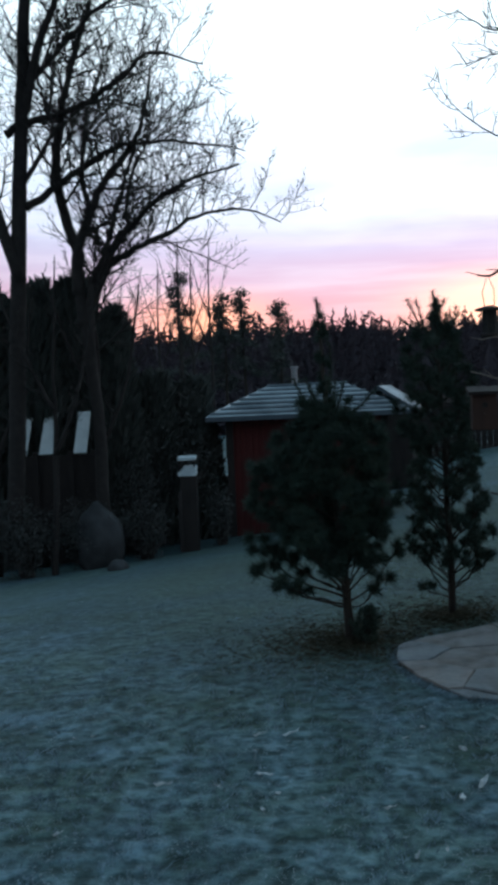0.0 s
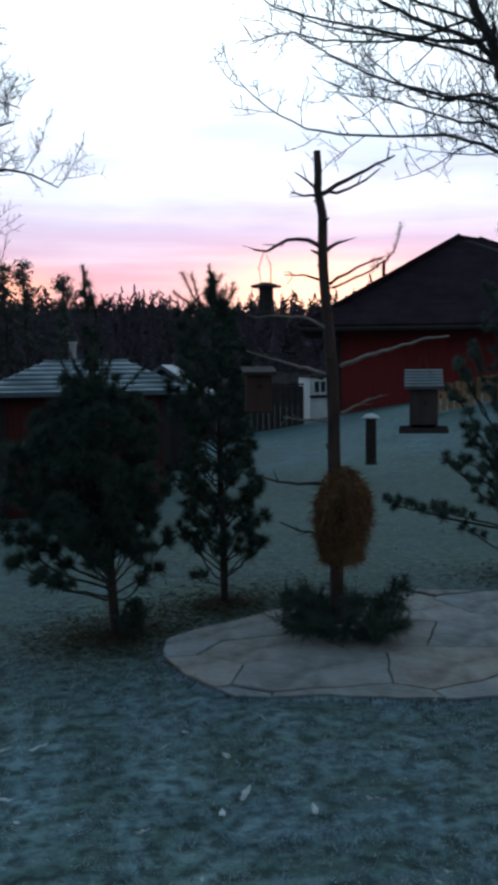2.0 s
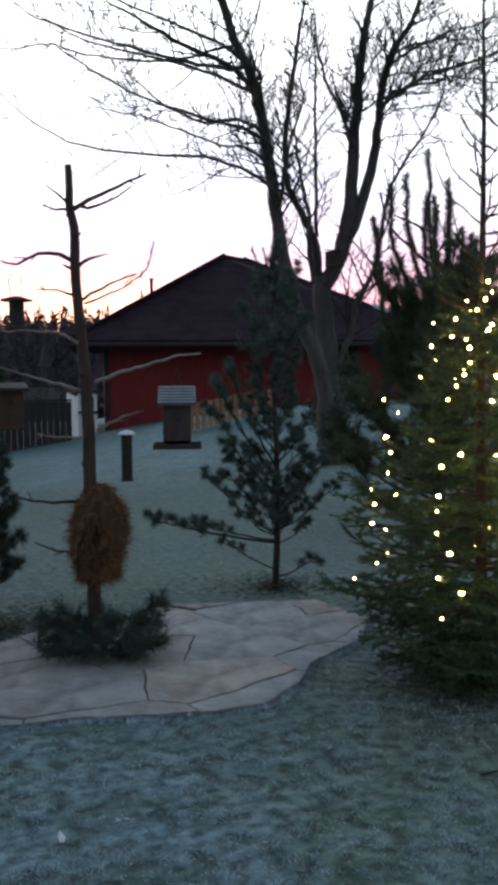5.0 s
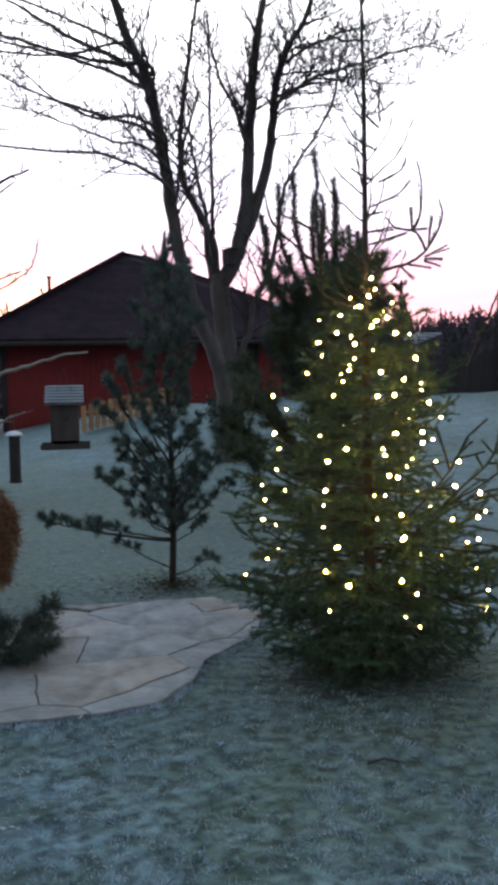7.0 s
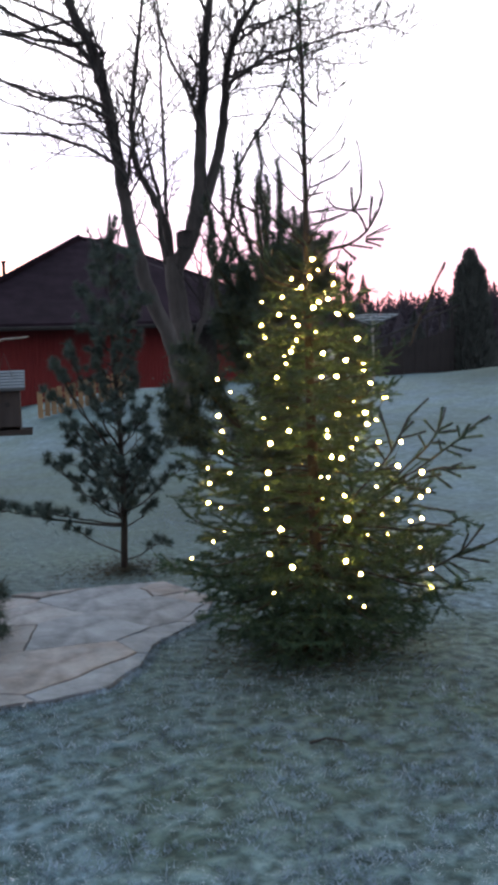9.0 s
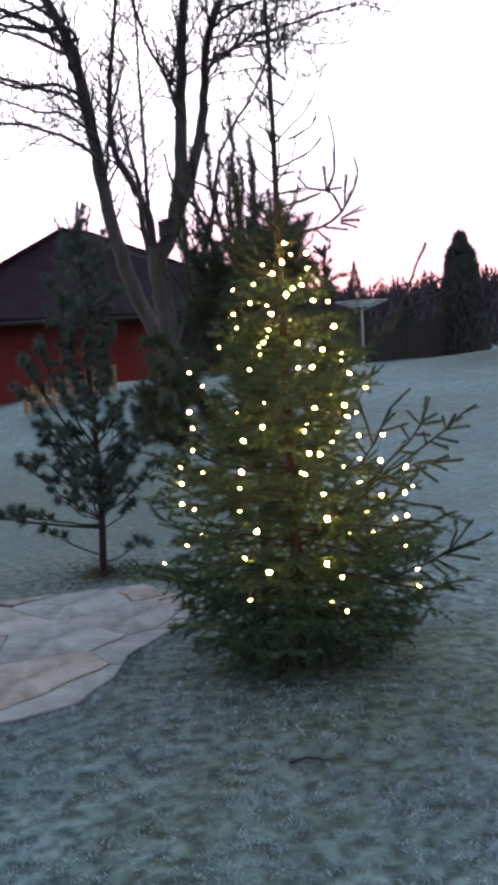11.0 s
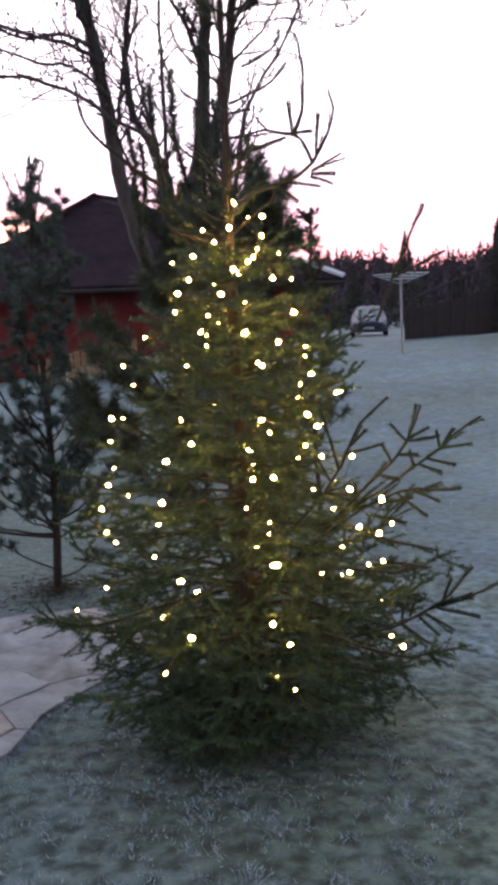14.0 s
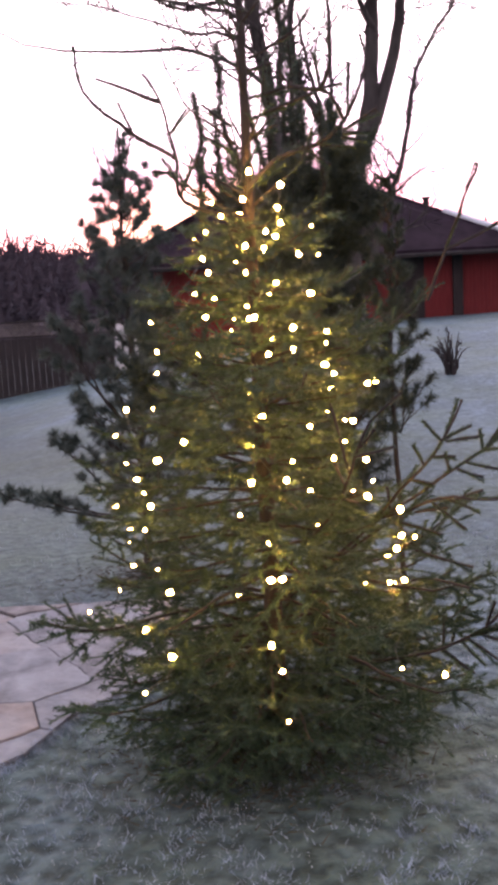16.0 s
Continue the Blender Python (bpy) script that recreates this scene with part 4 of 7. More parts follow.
def boughs():
    r = random.Random(33)
    root = thing("cut_boughs", FOOT + Vector((0.0, -0.12, 0.03)), "cut green pine boughs heaped round the foot of the dead pine", "branches")
    for k in range(22):
        lb, nb = Builder(), Builder()
        a = 6.28 * k / 22 + r.uniform(-0.2, 0.2)
        ln = r.uniform(0.19, 0.34) * (1.0 - 0.25 * max(0.0, math.sin(a)))
        up = r.uniform(0.02, 0.30) if k % 4 else 0.85
        out = Vector((math.cos(a), math.sin(a), 0))
        p = out * 0.09
        line, rad = limb(lb, [p, p + out * ln * 0.5 + Vector((0, 0, ln * up * 0.7)), p + out * ln + Vector((0, 0, ln * up * 0.8 + 0.03))], 0.007, 0.003, 4, r, 0.006)
        for q in line[2:]:
            for j in range(3):
                d = (out * 0.6 + rvec(r) * 0.8 + Vector((0, 0, 0.4))).normalized()
                if q.z + d.z * 0.06 < 0.01:
                    d.z = 0.2
                tuft(nb, q + d * 0.03, d, r, 0.10, 34, 0.0055)
        bo = part("bough", lb, M_PINE_BARK, root)
        part("needles", nb, M_PINE, bo)


boughs()


def wire_loop(pts, parent, thick=0.0025):
    b = Builder()
    b.tube(pts, thick, 4)
    return part("wire", b, M_WIRE, parent)


def box_feeder():
    # hangs from the long bare branch
    root = thing("bird_feeder", (2.37, 5.53, 1.245), "weathered wooden bird feeder box with frosted sloping roof and wide tray", "bird feeder", "feeders on the dead pine", rz=-23)
    b = Builder()
    b.box(-0.135, -0.10, 0.0, 0.135, 0.10, 0.018)
    bevelled(part("tray", b, M_DARKWOOD, root), 0.003)
    b = Builder()
    b.box(-0.135, -0.10, 0.018, 0.135, -0.092, 0.030)
    b.box(-0.135, 0.092, 0.018, 0.135, 0.10, 0.030)
    part("tray_rim", b, M_DARKWOOD, root)
    b = Builder()
    for sx in (-0.078, 0.070):
        b.box(sx, -0.06, 0.018, sx + 0.008, 0.06, 0.270)
    b.box(-0.070, 0.052, 0.018, 0.070, 0.060, 0.270)
    b.box(-0.070, -0.060, 0.045, 0.070, -0.052, 0.270)
    bevelled(part("body", b, M_GREYWOOD, root), 0.002)
    b = Builder()
    m = pose(0, -0.01, 0.29, 27, 0, 0)
    b.box(-0.106, -0.10, 0.0, 0.106, 0.11, 0.014, m)
    for k in range(6):
        b.box(-0.106, -0.10 + k * 0.035, 0.014, 0.106, -0.085 + k * 0.035, 0.019, m)
    part("roof", b, M_FEEDER_ROOF, root, "frosted ribbed roof")
    b = Builder()
    b.lathe([(0.014, 0.0), (0.014, 0.006)], 12, pose(0.01, -0.061, 0.17, 90))
    part("entrance_hole", b, M_SEED, root)
    wire_loop([(-0.05, 0.0, 0.29), (0.0, 0.02, 0.45), (0.05, 0.0, 0.29)], root)


box_feeder()


def tube_feeder():
    root = thing("tube_feeder", (2.24, 6.02, 1.03), "dark mesh tube seed feeder with a frosted cap", "bird feeder", "feeders on the dead pine")
    b = Builder()
    b.lathe([(0.026, 0.0), (0.033, 0.006), (0.033, 0.27), (0.030, 0.275)], 18)
    part("tube", b, M_SEED, root, smooth=False)
    b = Builder()
    b.lathe([(0.052, 0.272), (0.052, 0.279), (0.035, 0.292), (0.008, 0.300)], 18)
    part("cap", b, M_FROSTCAP, root, "white frosted cap")
    b = Builder()
    b.lathe([(0.037, -0.012), (0.037, 0.002)], 18)
    part("base", b, M_DARKWOOD, root)
    wire_loop([(0, 0, 0.30), (0.005, 0.0, 0.36), (0.0, 0.0, 0.40)], root)


tube_feeder()


def table_feeder():
    root = thing("hanging_feeder", (1.62, 6.14, 1.93), "small dark roofed bird feeder hung on a wire loop", "bird feeder", "feeders on the dead pine")
    b = Builder()
    m = Matrix.Identity(4)
    b.lathe([(0.098, 0.165), (0.092, 0.178), (0.02, 0.196)], 6)
    part("roof", b, M_DARKWOOD, root)
    b = Builder()
    b.lathe([(0.045, 0.012), (0.045, 0.165)], 6)
    part("seed_box", b, M_SEED, root)
    b = Builder()
    b.lathe([(0.052, 0.0), (0.060, 0.006), (0.060, 0.020), (0.05, 0.022)], 12)
    part("tray", b, M_DARKWOOD, root)
    wire_loop([(-0.03, 0, 0.19), (-0.045, 0, 0.28), (-0.01, 0, 0.385), (0.03, 0, 0.30), (0.03, 0, 0.19)], root, 0.003)


table_feeder()


def nest_box(place, rz, size, mat, label, group="nest boxes", hang=0.0):
    w, d, h = size
    root = thing("nest_box", place, label, "nest box", group, rz=rz)
    b = Builder()
    b.box(-w / 2, -d / 2, 0, w / 2, d / 2, h)
    bevelled(part("box", b, mat, root), 0.004)
    b = Builder()
    b.box(-w / 2 - 0.025, -d / 2 - 0.05, 0, w / 2 + 0.025, d / 2 + 0.02, 0.018, pose(0, 0, h + 0.012, 9))
    part("roof", b, M_DARKWOOD, root)
    b = Builder()
    b.lathe([(0.018, 0), (0.018, 0.004)], 14, pose(0, -d / 2 - 0.001, h * 0.68, 90))
    part("entrance_hole", b, M_SEED, root)
    b = Builder()
    b.tube([(0, -d / 2, h * 0.45), (0, -d / 2 - 0.05, h * 0.45)], 0.005, 6)
    part("perch", b, mat, root)
    if hang:
        wire_loop([(-w * 0.3, 0, h + 0.01), (0, 0, h + hang), (w * 0.3, 0, h + 0.01)], root)
    return root


nest_box((1.56, 6.12, 1.35), -8, (0.15, 0.13, 0.23), M_ORANGEWOOD, "orange-brown wooden nest box hanging from the dead pine", hang=0.11)

# ---- young pines ----
def tufted_pine(place, height, label, seed, profile, branches, arms=(), lean=(0, 0), skew=(0, 0), clear=0.3, slope=0.75, stem=0.03, needles=110, size=0.075, spikes=5, leader=0.5, mat=None, dense=1.0):
    """Rising branches that end in round brushes. profile: (height, reach) of the crown; arms: (foot height, turn, reach, tip height, brushes)."""
    r = random.Random(seed)
    root = thing("young_pine", place, label, "pine tree", "young pines in the lawn")
    tb = Builder()
    top = Vector((lean[0], lean[1], height))
    axis = lambda z: Vector((lean[0] * z / height, lean[1] * z / height, z))
    limb(tb, [(0, 0, -0.05), axis(height * 0.33) + rvec(r) * 0.015, axis(height * 0.66) + rvec(r) * 0.02, top], stem, 0.006, 9, r, 0.006)
    part("trunk", tb, M_PINE_BARK, root, smooth=True)

    def brush(nb, p, d, wide):
        for _ in range(int(needles * (wide / 0.075) ** 1.3)):
            way = (rvec(r) + d * 0.55).normalized()
            nb.needle(p + rvec(r) * wide * 0.22, way, wide * r.uniform(0.62, 1.05), 0.0054, way.cross(rvec(r)).normalized())

    def branch(foot, tip, many):
        lb, nb = Builder(), Builder()
        run = tip - foot
        flat = Vector((run.x, run.y, 0))
        mid = foot + flat * 0.5 + Vector((0, 0, run.z * r.uniform(0.32, 0.5)))
        line, rad = limb(lb, [foot, mid, foot.lerp(tip, 0.8) + rvec(r) * 0.02, tip], 0.003 + 0.009 * run.length, 0.003, 5, r, 0.010)
        n = len(line) - 1
        side = Vector((-flat.y, flat.x, 0)).normalized()
        for k in range(many):
            bare = 0.66 if run.z > 1.3 * flat.length else 0.36
            at = bare + (1 - bare) * (k + r.random() * 0.7) / many
            i = min(int(at * n), n - 1)
            p = line[i].lerp(line[i + 1], at * n - i)
            d = (run.normalized() * 0.5 + side * r.uniform(-1, 1) + Vector((0, 0, r.uniform(0.1, 0.8)))).normalized()
            q = p + d * r.uniform(0.05, 0.12)
            lb.tube([p, q], [0.004, 0.0025], 3, cap=False)
            brush(nb, q, d, size * r.uniform(0.72, 1.1))
        brush(nb, tip, run.normalized(), size)
        ob = part("branch", lb, M_PINE_BARK, root)
        part("needles", nb, mat or M_PINE, ob)

    def reach_at(z):
        for (za, ra), (zb, rb) in zip(profile, profile[1:]):
            if za <= z <= zb:
                return ra + (rb - ra) * (z - za) / (zb - za)
        return profile[-1][1]

    low, high = profile[0][0], profile[-1][0]
    for k in range(branches):
        z = low + (high - low) * (k + r.random()) / branches
        a, wide = k * 2.4 + r.uniform(-0.4, 0.4), reach_at(z) * r.uniform(0.5, 1.06)
        fade = (high - z) / (high - low)
        tip = axis(z) + Vector((math.cos(a) * wide + skew[0] * fade, math.sin(a) * wide + skew[1] * fade, 0))
        branch(axis(max(clear, z - slope * wide - 0.04)), tip, max(1, round(dense * (1 + wide / 0.11))))
    for z0, a, ln, z1, many in arms:
        branch(axis(z0), axis(z0) + Vector((math.cos(radians(a)) * ln, math.sin(radians(a)) * ln, z1 - z0)), many)
    # upright shoots round the leader
    for k in range(spikes + 1):
        lb, nb = Builder(), Builder()
        if k == 0:
            foot, tip = axis(height - leader), top
        else:
            a = k * 2.2 + r.random()
            foot = axis(high - 0.12)
            d = Vector((math.cos(a), math.sin(a), 0)) * r.uniform(0.06, 0.9 * reach_at(high - 0.2) + 0.05)
            tip = foot + d + Vector((0, 0, r.uniform(0.18, 0.36)))
        line, rad = limb(lb, [foot, foot.lerp(tip, 0.5) + (tip - foot).cross(rvec(r)) * 0.08, tip], 0.006, 0.003, 4, r, 0.004)
        for p, q in zip(line, line[1:]):
            steps = max(1, int((q - p).length / 0.012))
            for j in range(steps * 9):
                way = (rvec(r) + (q - p).normalized() * 0.8).normalized()
                nb.needle(p.lerp(q, r.random()), way, r.uniform(0.03, 0.055), 0.0046, way.cross(rvec(r)).normalized())
        if k == 0:
            for j in range(int(leader / 0.035)):
                p = foot.lerp(tip, r.uniform(0.0, 0.93))
                d = (rvec(r) + Vector((0, 0, 0.7))).normalized()
                brush(nb, p + d * 0.03, d, 0.062)
        ob = part("shoot", lb, M_PINE_BARK, root)
        part("needles", nb, mat or M_PINE, ob)
    return root


tufted_pine((0.69, 6.26, land(0.69, 6.26)), 2.26, "bushy young pine with low spreading branches and a bare slim leader", 101, ((0.58, 0.40), (0.80, 0.47), (1.16, 0.44), (1.36, 0.34), (1.52, 0.14)), 84,
            ((0.24, 184, 0.58, 0.50, 5), (0.30, 170, 0.60, 0.62, 5), (0.26, 206, 0.50, 0.44, 4), (0.22, -4, 0.27, 0.42, 2), (0.26, 14, 0.36, 0.56, 3), (0.28, 250, 0.40, 0.55, 3), (0.30, 95, 0.42, 0.58, 3), (0.32, 300, 0.34, 0.60, 3)),
            (-0.14, 0.1), (-0.13, 0.0), 0.24, 0.7, 0.034, spikes=8, leader=0.72, needles=165, size=0.088, dense=1.1)
young_pine((0.77, 6.13, land(0.77, 6.13)), 0.25, "tiny dark seedling pine at a young pine's foot", 107, 0.12, 0.06, 5, 2, 45, 0.045, 0.6, (0.02, 0.0), 0.5, trunk=0.012)
tufted_pine((1.48, 6.80, land(1.48, 6.80)), 2.31, "slender young pine with a bare lower stem and upright tips", 102, ((0.42, 0.24), (0.58, 0.33), (1.0, 0.31), (1.5, 0.30), (1.85, 0.25), (2.05, 0.13)), 80,
            ((0.16, 150, 0.27, 0.46, 2), (0.18, 20, 0.27, 0.42, 3), (0.14, 190, 0.21, 0.23, 1), (0.20, 330, 0.28, 0.46, 3), (0.22, 260, 0.26, 0.50, 3)),
            (-0.07, 0.06), (0.0, 0.0), 0.2, 0.85, 0.03, spikes=8, leader=0.4, needles=118, size=0.08)
tufted_pine((3.78, 6.98, land(3.78, 6.98)), 2.74, "tall open young pine with airy tufts and long low branches", 103, ((0.52, 0.26), (0.90, 0.40), (1.18, 0.36), (1.55, 0.16), (1.72, 0.20), (2.05, 0.27), (2.45, 0.14)), 92,
            ((0.36, 146, 0.95, 0.50, 15), (0.38, 158, 0.62, 0.52, 8), (0.14, 148, 0.42, 0.36, 3), (0.09, -36, 0.34, 0.22, 3), (0.34, -30, 0.24, 0.52, 3), (0.42, 154, 0.54, 0.88, 7), (0.84, 152, 0.40, 1.50, 9), (0.96, 143, 0.36, 1.68, 9), (0.90, 160, 0.46, 1.60, 9), (0.74, 147, 0.50, 1.36, 9), (0.62, 138, 0.40, 1.06, 8), (0.45, -40, 0.48, 0.80, 7), (0.62, -30, 0.44, 1.12, 6), (0.56, -48, 0.40, 0.98, 5), (0.36, 238, 0.32, 0.62, 2), (0.40, 60, 0.36, 0.66, 2)),
            (0.02, 0.02), (-0.05, 0.03), 0.42, 0.62, 0.030, spikes=6, leader=0.5, mat=M_PINE_FROST, needles=130, size=0.072)


def candle_pine(place, height, label, seed, tips, arms):
    """Dense low skirts, a crown of separate upright shoots that end at tips, and long side arms."""
    r = random.Random(seed)
    root = thing("candle_pine", place, label, "pine tree", "dark pines behind the spruce")
    tb = Builder()
    limb(tb, [(0, 0, -0.05), (0.02, 0, height * 0.4), (0, 0.02, height * 0.72)], 0.05, 0.015, 8, r, 0.008)
    part("trunk", tb, M_PINE_BARK, root, smooth=True)

    def spray(line, start, nb, out):
        for q in line[start:]:
            for j in range(3):
                d = (out * 0.5 + rvec(r) * 0.7 + Vector((0, 0, 0.6))).normalized()
                tuft(nb, q + d * 0.06, d, r, 0.095, 60, 0.0065)

    for k in range(62):
        lb, nb = Builder(), Builder()
        z0 = height * (r.uniform(0.10, 0.62) if k < 40 else r.uniform(0.48, 0.72))
        a = r.random() * 6.28
        out = Vector((math.cos(a), math.sin(a), 0))
        ln = r.uniform(0.28, 0.54) * (1.15 - 0.75 * z0 / height)
        p = Vector((0, 0, z0))
        line, rad = limb(lb, [p, p + out * ln * 0.6 + Vector((0, 0, 0.10)), p + out * ln + Vector((0, 0, 0.36))], 0.012, 0.004, 4, r, 0.01)
        spray(line, 2, nb, out)
        ob = part("branch", lb, M_PINE_BARK, root)
        part("needles", nb, M_PINE, ob)
    for z0, end in arms:
        lb, nb = Builder(), Builder()
        p, end = Vector((0, 0, z0)), Vector(end)
        out = Vector((end.x, end.y, 0)).normalized()
        line, rad = limb(lb, [p, p.lerp(end, 0.45) - Vector((0, 0, 0.05)), p.lerp(end, 0.8), end], 0.014, 0.004, 5, r, 0.012)
        spray(line, len(line) // 2, nb, out)
        ob = part("branch", lb, M_PINE_BARK, root)
        part("needles", nb, M_PINE, ob)
    for tip in tips:
        lb, nb = Builder(), Builder()
        top = Vector(tip)
        p = Vector((0, 0, min(height * 0.60, top.z - 0.55)))
        mid = Vector((top.x * 0.92, top.y * 0.92, top.z - r.uniform(0.36, 0.46)))
        line, rad = limb(lb, [p, mid, mid.lerp(top, 0.5) + rvec(r) * 0.02, top], 0.014, 0.006, 5, r, 0.008)
        for i in range(1, len(line) - 1):
            d = (line[i + 1] - line[i]).normalized()
            steps = max(1, int((line[i + 1] - line[i]).length / 0.016))
            for s in range(steps):
                q = line[i].lerp(line[i + 1], s / steps)
                for j in range(30):
                    way = (rvec(r) + d * 0.7).normalized()
                    nb.needle(q, way, r.uniform(0.036, 0.058), 0.0064, way.cross(rvec(r)).normalized())
        ob = part("shoot", lb, M_PINE_BARK, root)
        part("needles", nb, M_PINE, ob)
    return root


# the broad one: its upright shoots end at these offsets from the foot
CROWN = [(-0.20, 0.10, 3.00), (0.0, 0.14, 3.18), (-0.09, -0.20, 2.92), (0.02, -0.08, 2.82), (-0.34, 0.10, 2.91), (-0.46, 0.12, 2.70), (0.20, 0.02, 2.66), (0.10, 0.20, 2.90),
         (-0.22, -0.22, 2.70), (0.02, -0.30, 2.56), (-0.10, 0.02, 2.84), (-0.50, -0.04, 2.38), (0.20, 0.28, 2.52), (-0.30, 0.30, 2.66)]
candle_pine((4.39, 5.75, land(4.39, 5.75)), 2.95, "dense dark pine with candle-like upright shoots", 110, CROWN,
            ((0.80, (-0.92, -0.18, 1.16)), (0.85, (-0.88, -0.08, 1.34)), (0.95, (-0.84, -0.24, 1.52)), (1.05, (-0.74, -0.04, 1.68)), (0.82, (-0.80, 0.08, 1.24)), (1.0, (-0.66, -0.16, 1.42))))
young_pine((4.72, 5.35, land(4.72, 5.35)), 2.22, "slim dark pine with upright tips behind the spruce", 112, 0.46, 0.17, 8, 3, 80, 0.075, 0.9, (-0.02, 0.0), 0.35, trunk=0.010, group="dark pines behind the spruce", sag=0.1)

# ---- the lit spruce and its lights ----
TREE = Vector((3.70, 4.50, 0.0))
lit_spruce(TREE, 3.75, 2.02, 8)


def fairy_lights():
    r = random.Random(77)
    root = thing("fairy_lights", TREE, "string of small warm white fairy lights wound round the spruce", "string lights")
    def reach(z):
        return max(0.04, 0.62 * (1 - z / 2.1) + 0.05)

    def spot(a, z, rad):
        return Vector((math.cos(radians(a)) * rad, math.sin(radians(a)) * rad, z))

    # bulbs by tier: turn in degrees, reach and height in cm
    low = [(-37, 63, 34), (-107, 63, 40), (-112, 58, 44), (-145, 72, 50), (-79, 75, 56), (-108, 62, 56), (158, 69, 57), (3, 40, 59), (-111, 50, 60), (-138, 68, 62), (-64, 60, 62),
           (158, 57, 65), (132, 51, 66), (-148, 66, 68), (-66, 56, 76), (-66, 62, 78), (-146, 56, 78), (-105, 41, 79), (-110, 51, 82), (157, 52, 83), (137, 59, 83), (-148, 69, 90), (-71, 64, 90)]
    middle = [(-64, 65, 92), (-110, 48, 93), (152, 57, 96), (-151, 60, 99), (127, 62, 101), (153, 46, 101), (-69, 64, 102), (-120, 49, 103), (-70, 51, 105), (-152, 56, 106), (-94, 26, 109), (-116, 43, 112),
              (157, 51, 113), (-74, 55, 118), (-80, 45, 118), (-153, 51, 120), (-116, 36, 122), (169, 53, 125), (-143, 47, 126), (-59, 36, 128), (120, 57, 129), (150, 51, 132), (-64, 31, 132), (-110, 41, 133)]
    high = [(-29, 41, 139), (-37, 39, 139), (129, 46, 144), (-77, 39, 148), (112, 62, 151), (176, 22, 152), (-104, 31, 152), (-60, 30, 154), (-56, 29, 158), (-81, 25, 160), (-115, 28, 164), (-112, 22, 164),
            (174, 38, 164), (-151, 26, 165), (-71, 29, 171), (-147, 23, 171), (133, 25, 173), (73, 6, 175), (99, 37, 181), (-29, 23, 184), (167, 18, 185), (-20, 16, 185), (120, 28, 193), (170, 16, 194), (6, 24, 195), (36, 19, 210)]
    crest = [(-120, 14, 188), (-95, 18, 192), (-140, 20, 198), (-75, 16, 200), (-125, 10, 204), (-160, 17, 203), (-60, 14, 208), (-110, 8, 213)]
    spots = [spot(a, z / 100, q / 100) for a, q, z in low + middle + high + crest]
    for k in range(34):
        z = 0.42 + 1.6 * ((k + 0.5) / 34) ** 0.85
        spots.append(spot(r.uniform(-25, 115), z, reach(z) * r.uniform(0.8, 1.15)))
    spots.sort(key=lambda p: round(p.z / 0.19) * 10 + math.atan2(p.y, p.x))
    cable = Builder()
    path = []
    for a, c in zip(spots, spots[1:]):
        path += [a, a.lerp(c, 0.5) - Vector((0, 0, 0.03)) - Vector((a.x, a.y, 0)) * 0.06]
    path.append(spots[-1])
    cable.tube(path, 0.0018, 4, cap=False)
    part("cable", cable, M_CABLE, root)
    bulb, cap = Builder(), Builder()
    bulb.lathe([(0.0025, -0.007), (0.006, -0.0035), (0.0072, 0.002), (0.0055, 0.007), (0.0018, 0.0095)], 8)
    cap.lathe([(0.005, -0.022), (0.005, -0.008)], 6)
    me, mc = bulb.mesh("bulb", M_BULB, True), cap.mesh("socket", M_CABLE)
    for p in spots:
        o = new("bulb", me)
        o.parent, o.matrix_basis = root, Matrix.Translation(p) @ pose(0, 0, 0, r.uniform(0, 180), r.uniform(-90, 90)) @ Matrix.Scale(r.choice((0.65, 0.9, 1.1, 1.25)), 4)
        s = new("socket", mc)
        s.parent = o


fairy_lights()

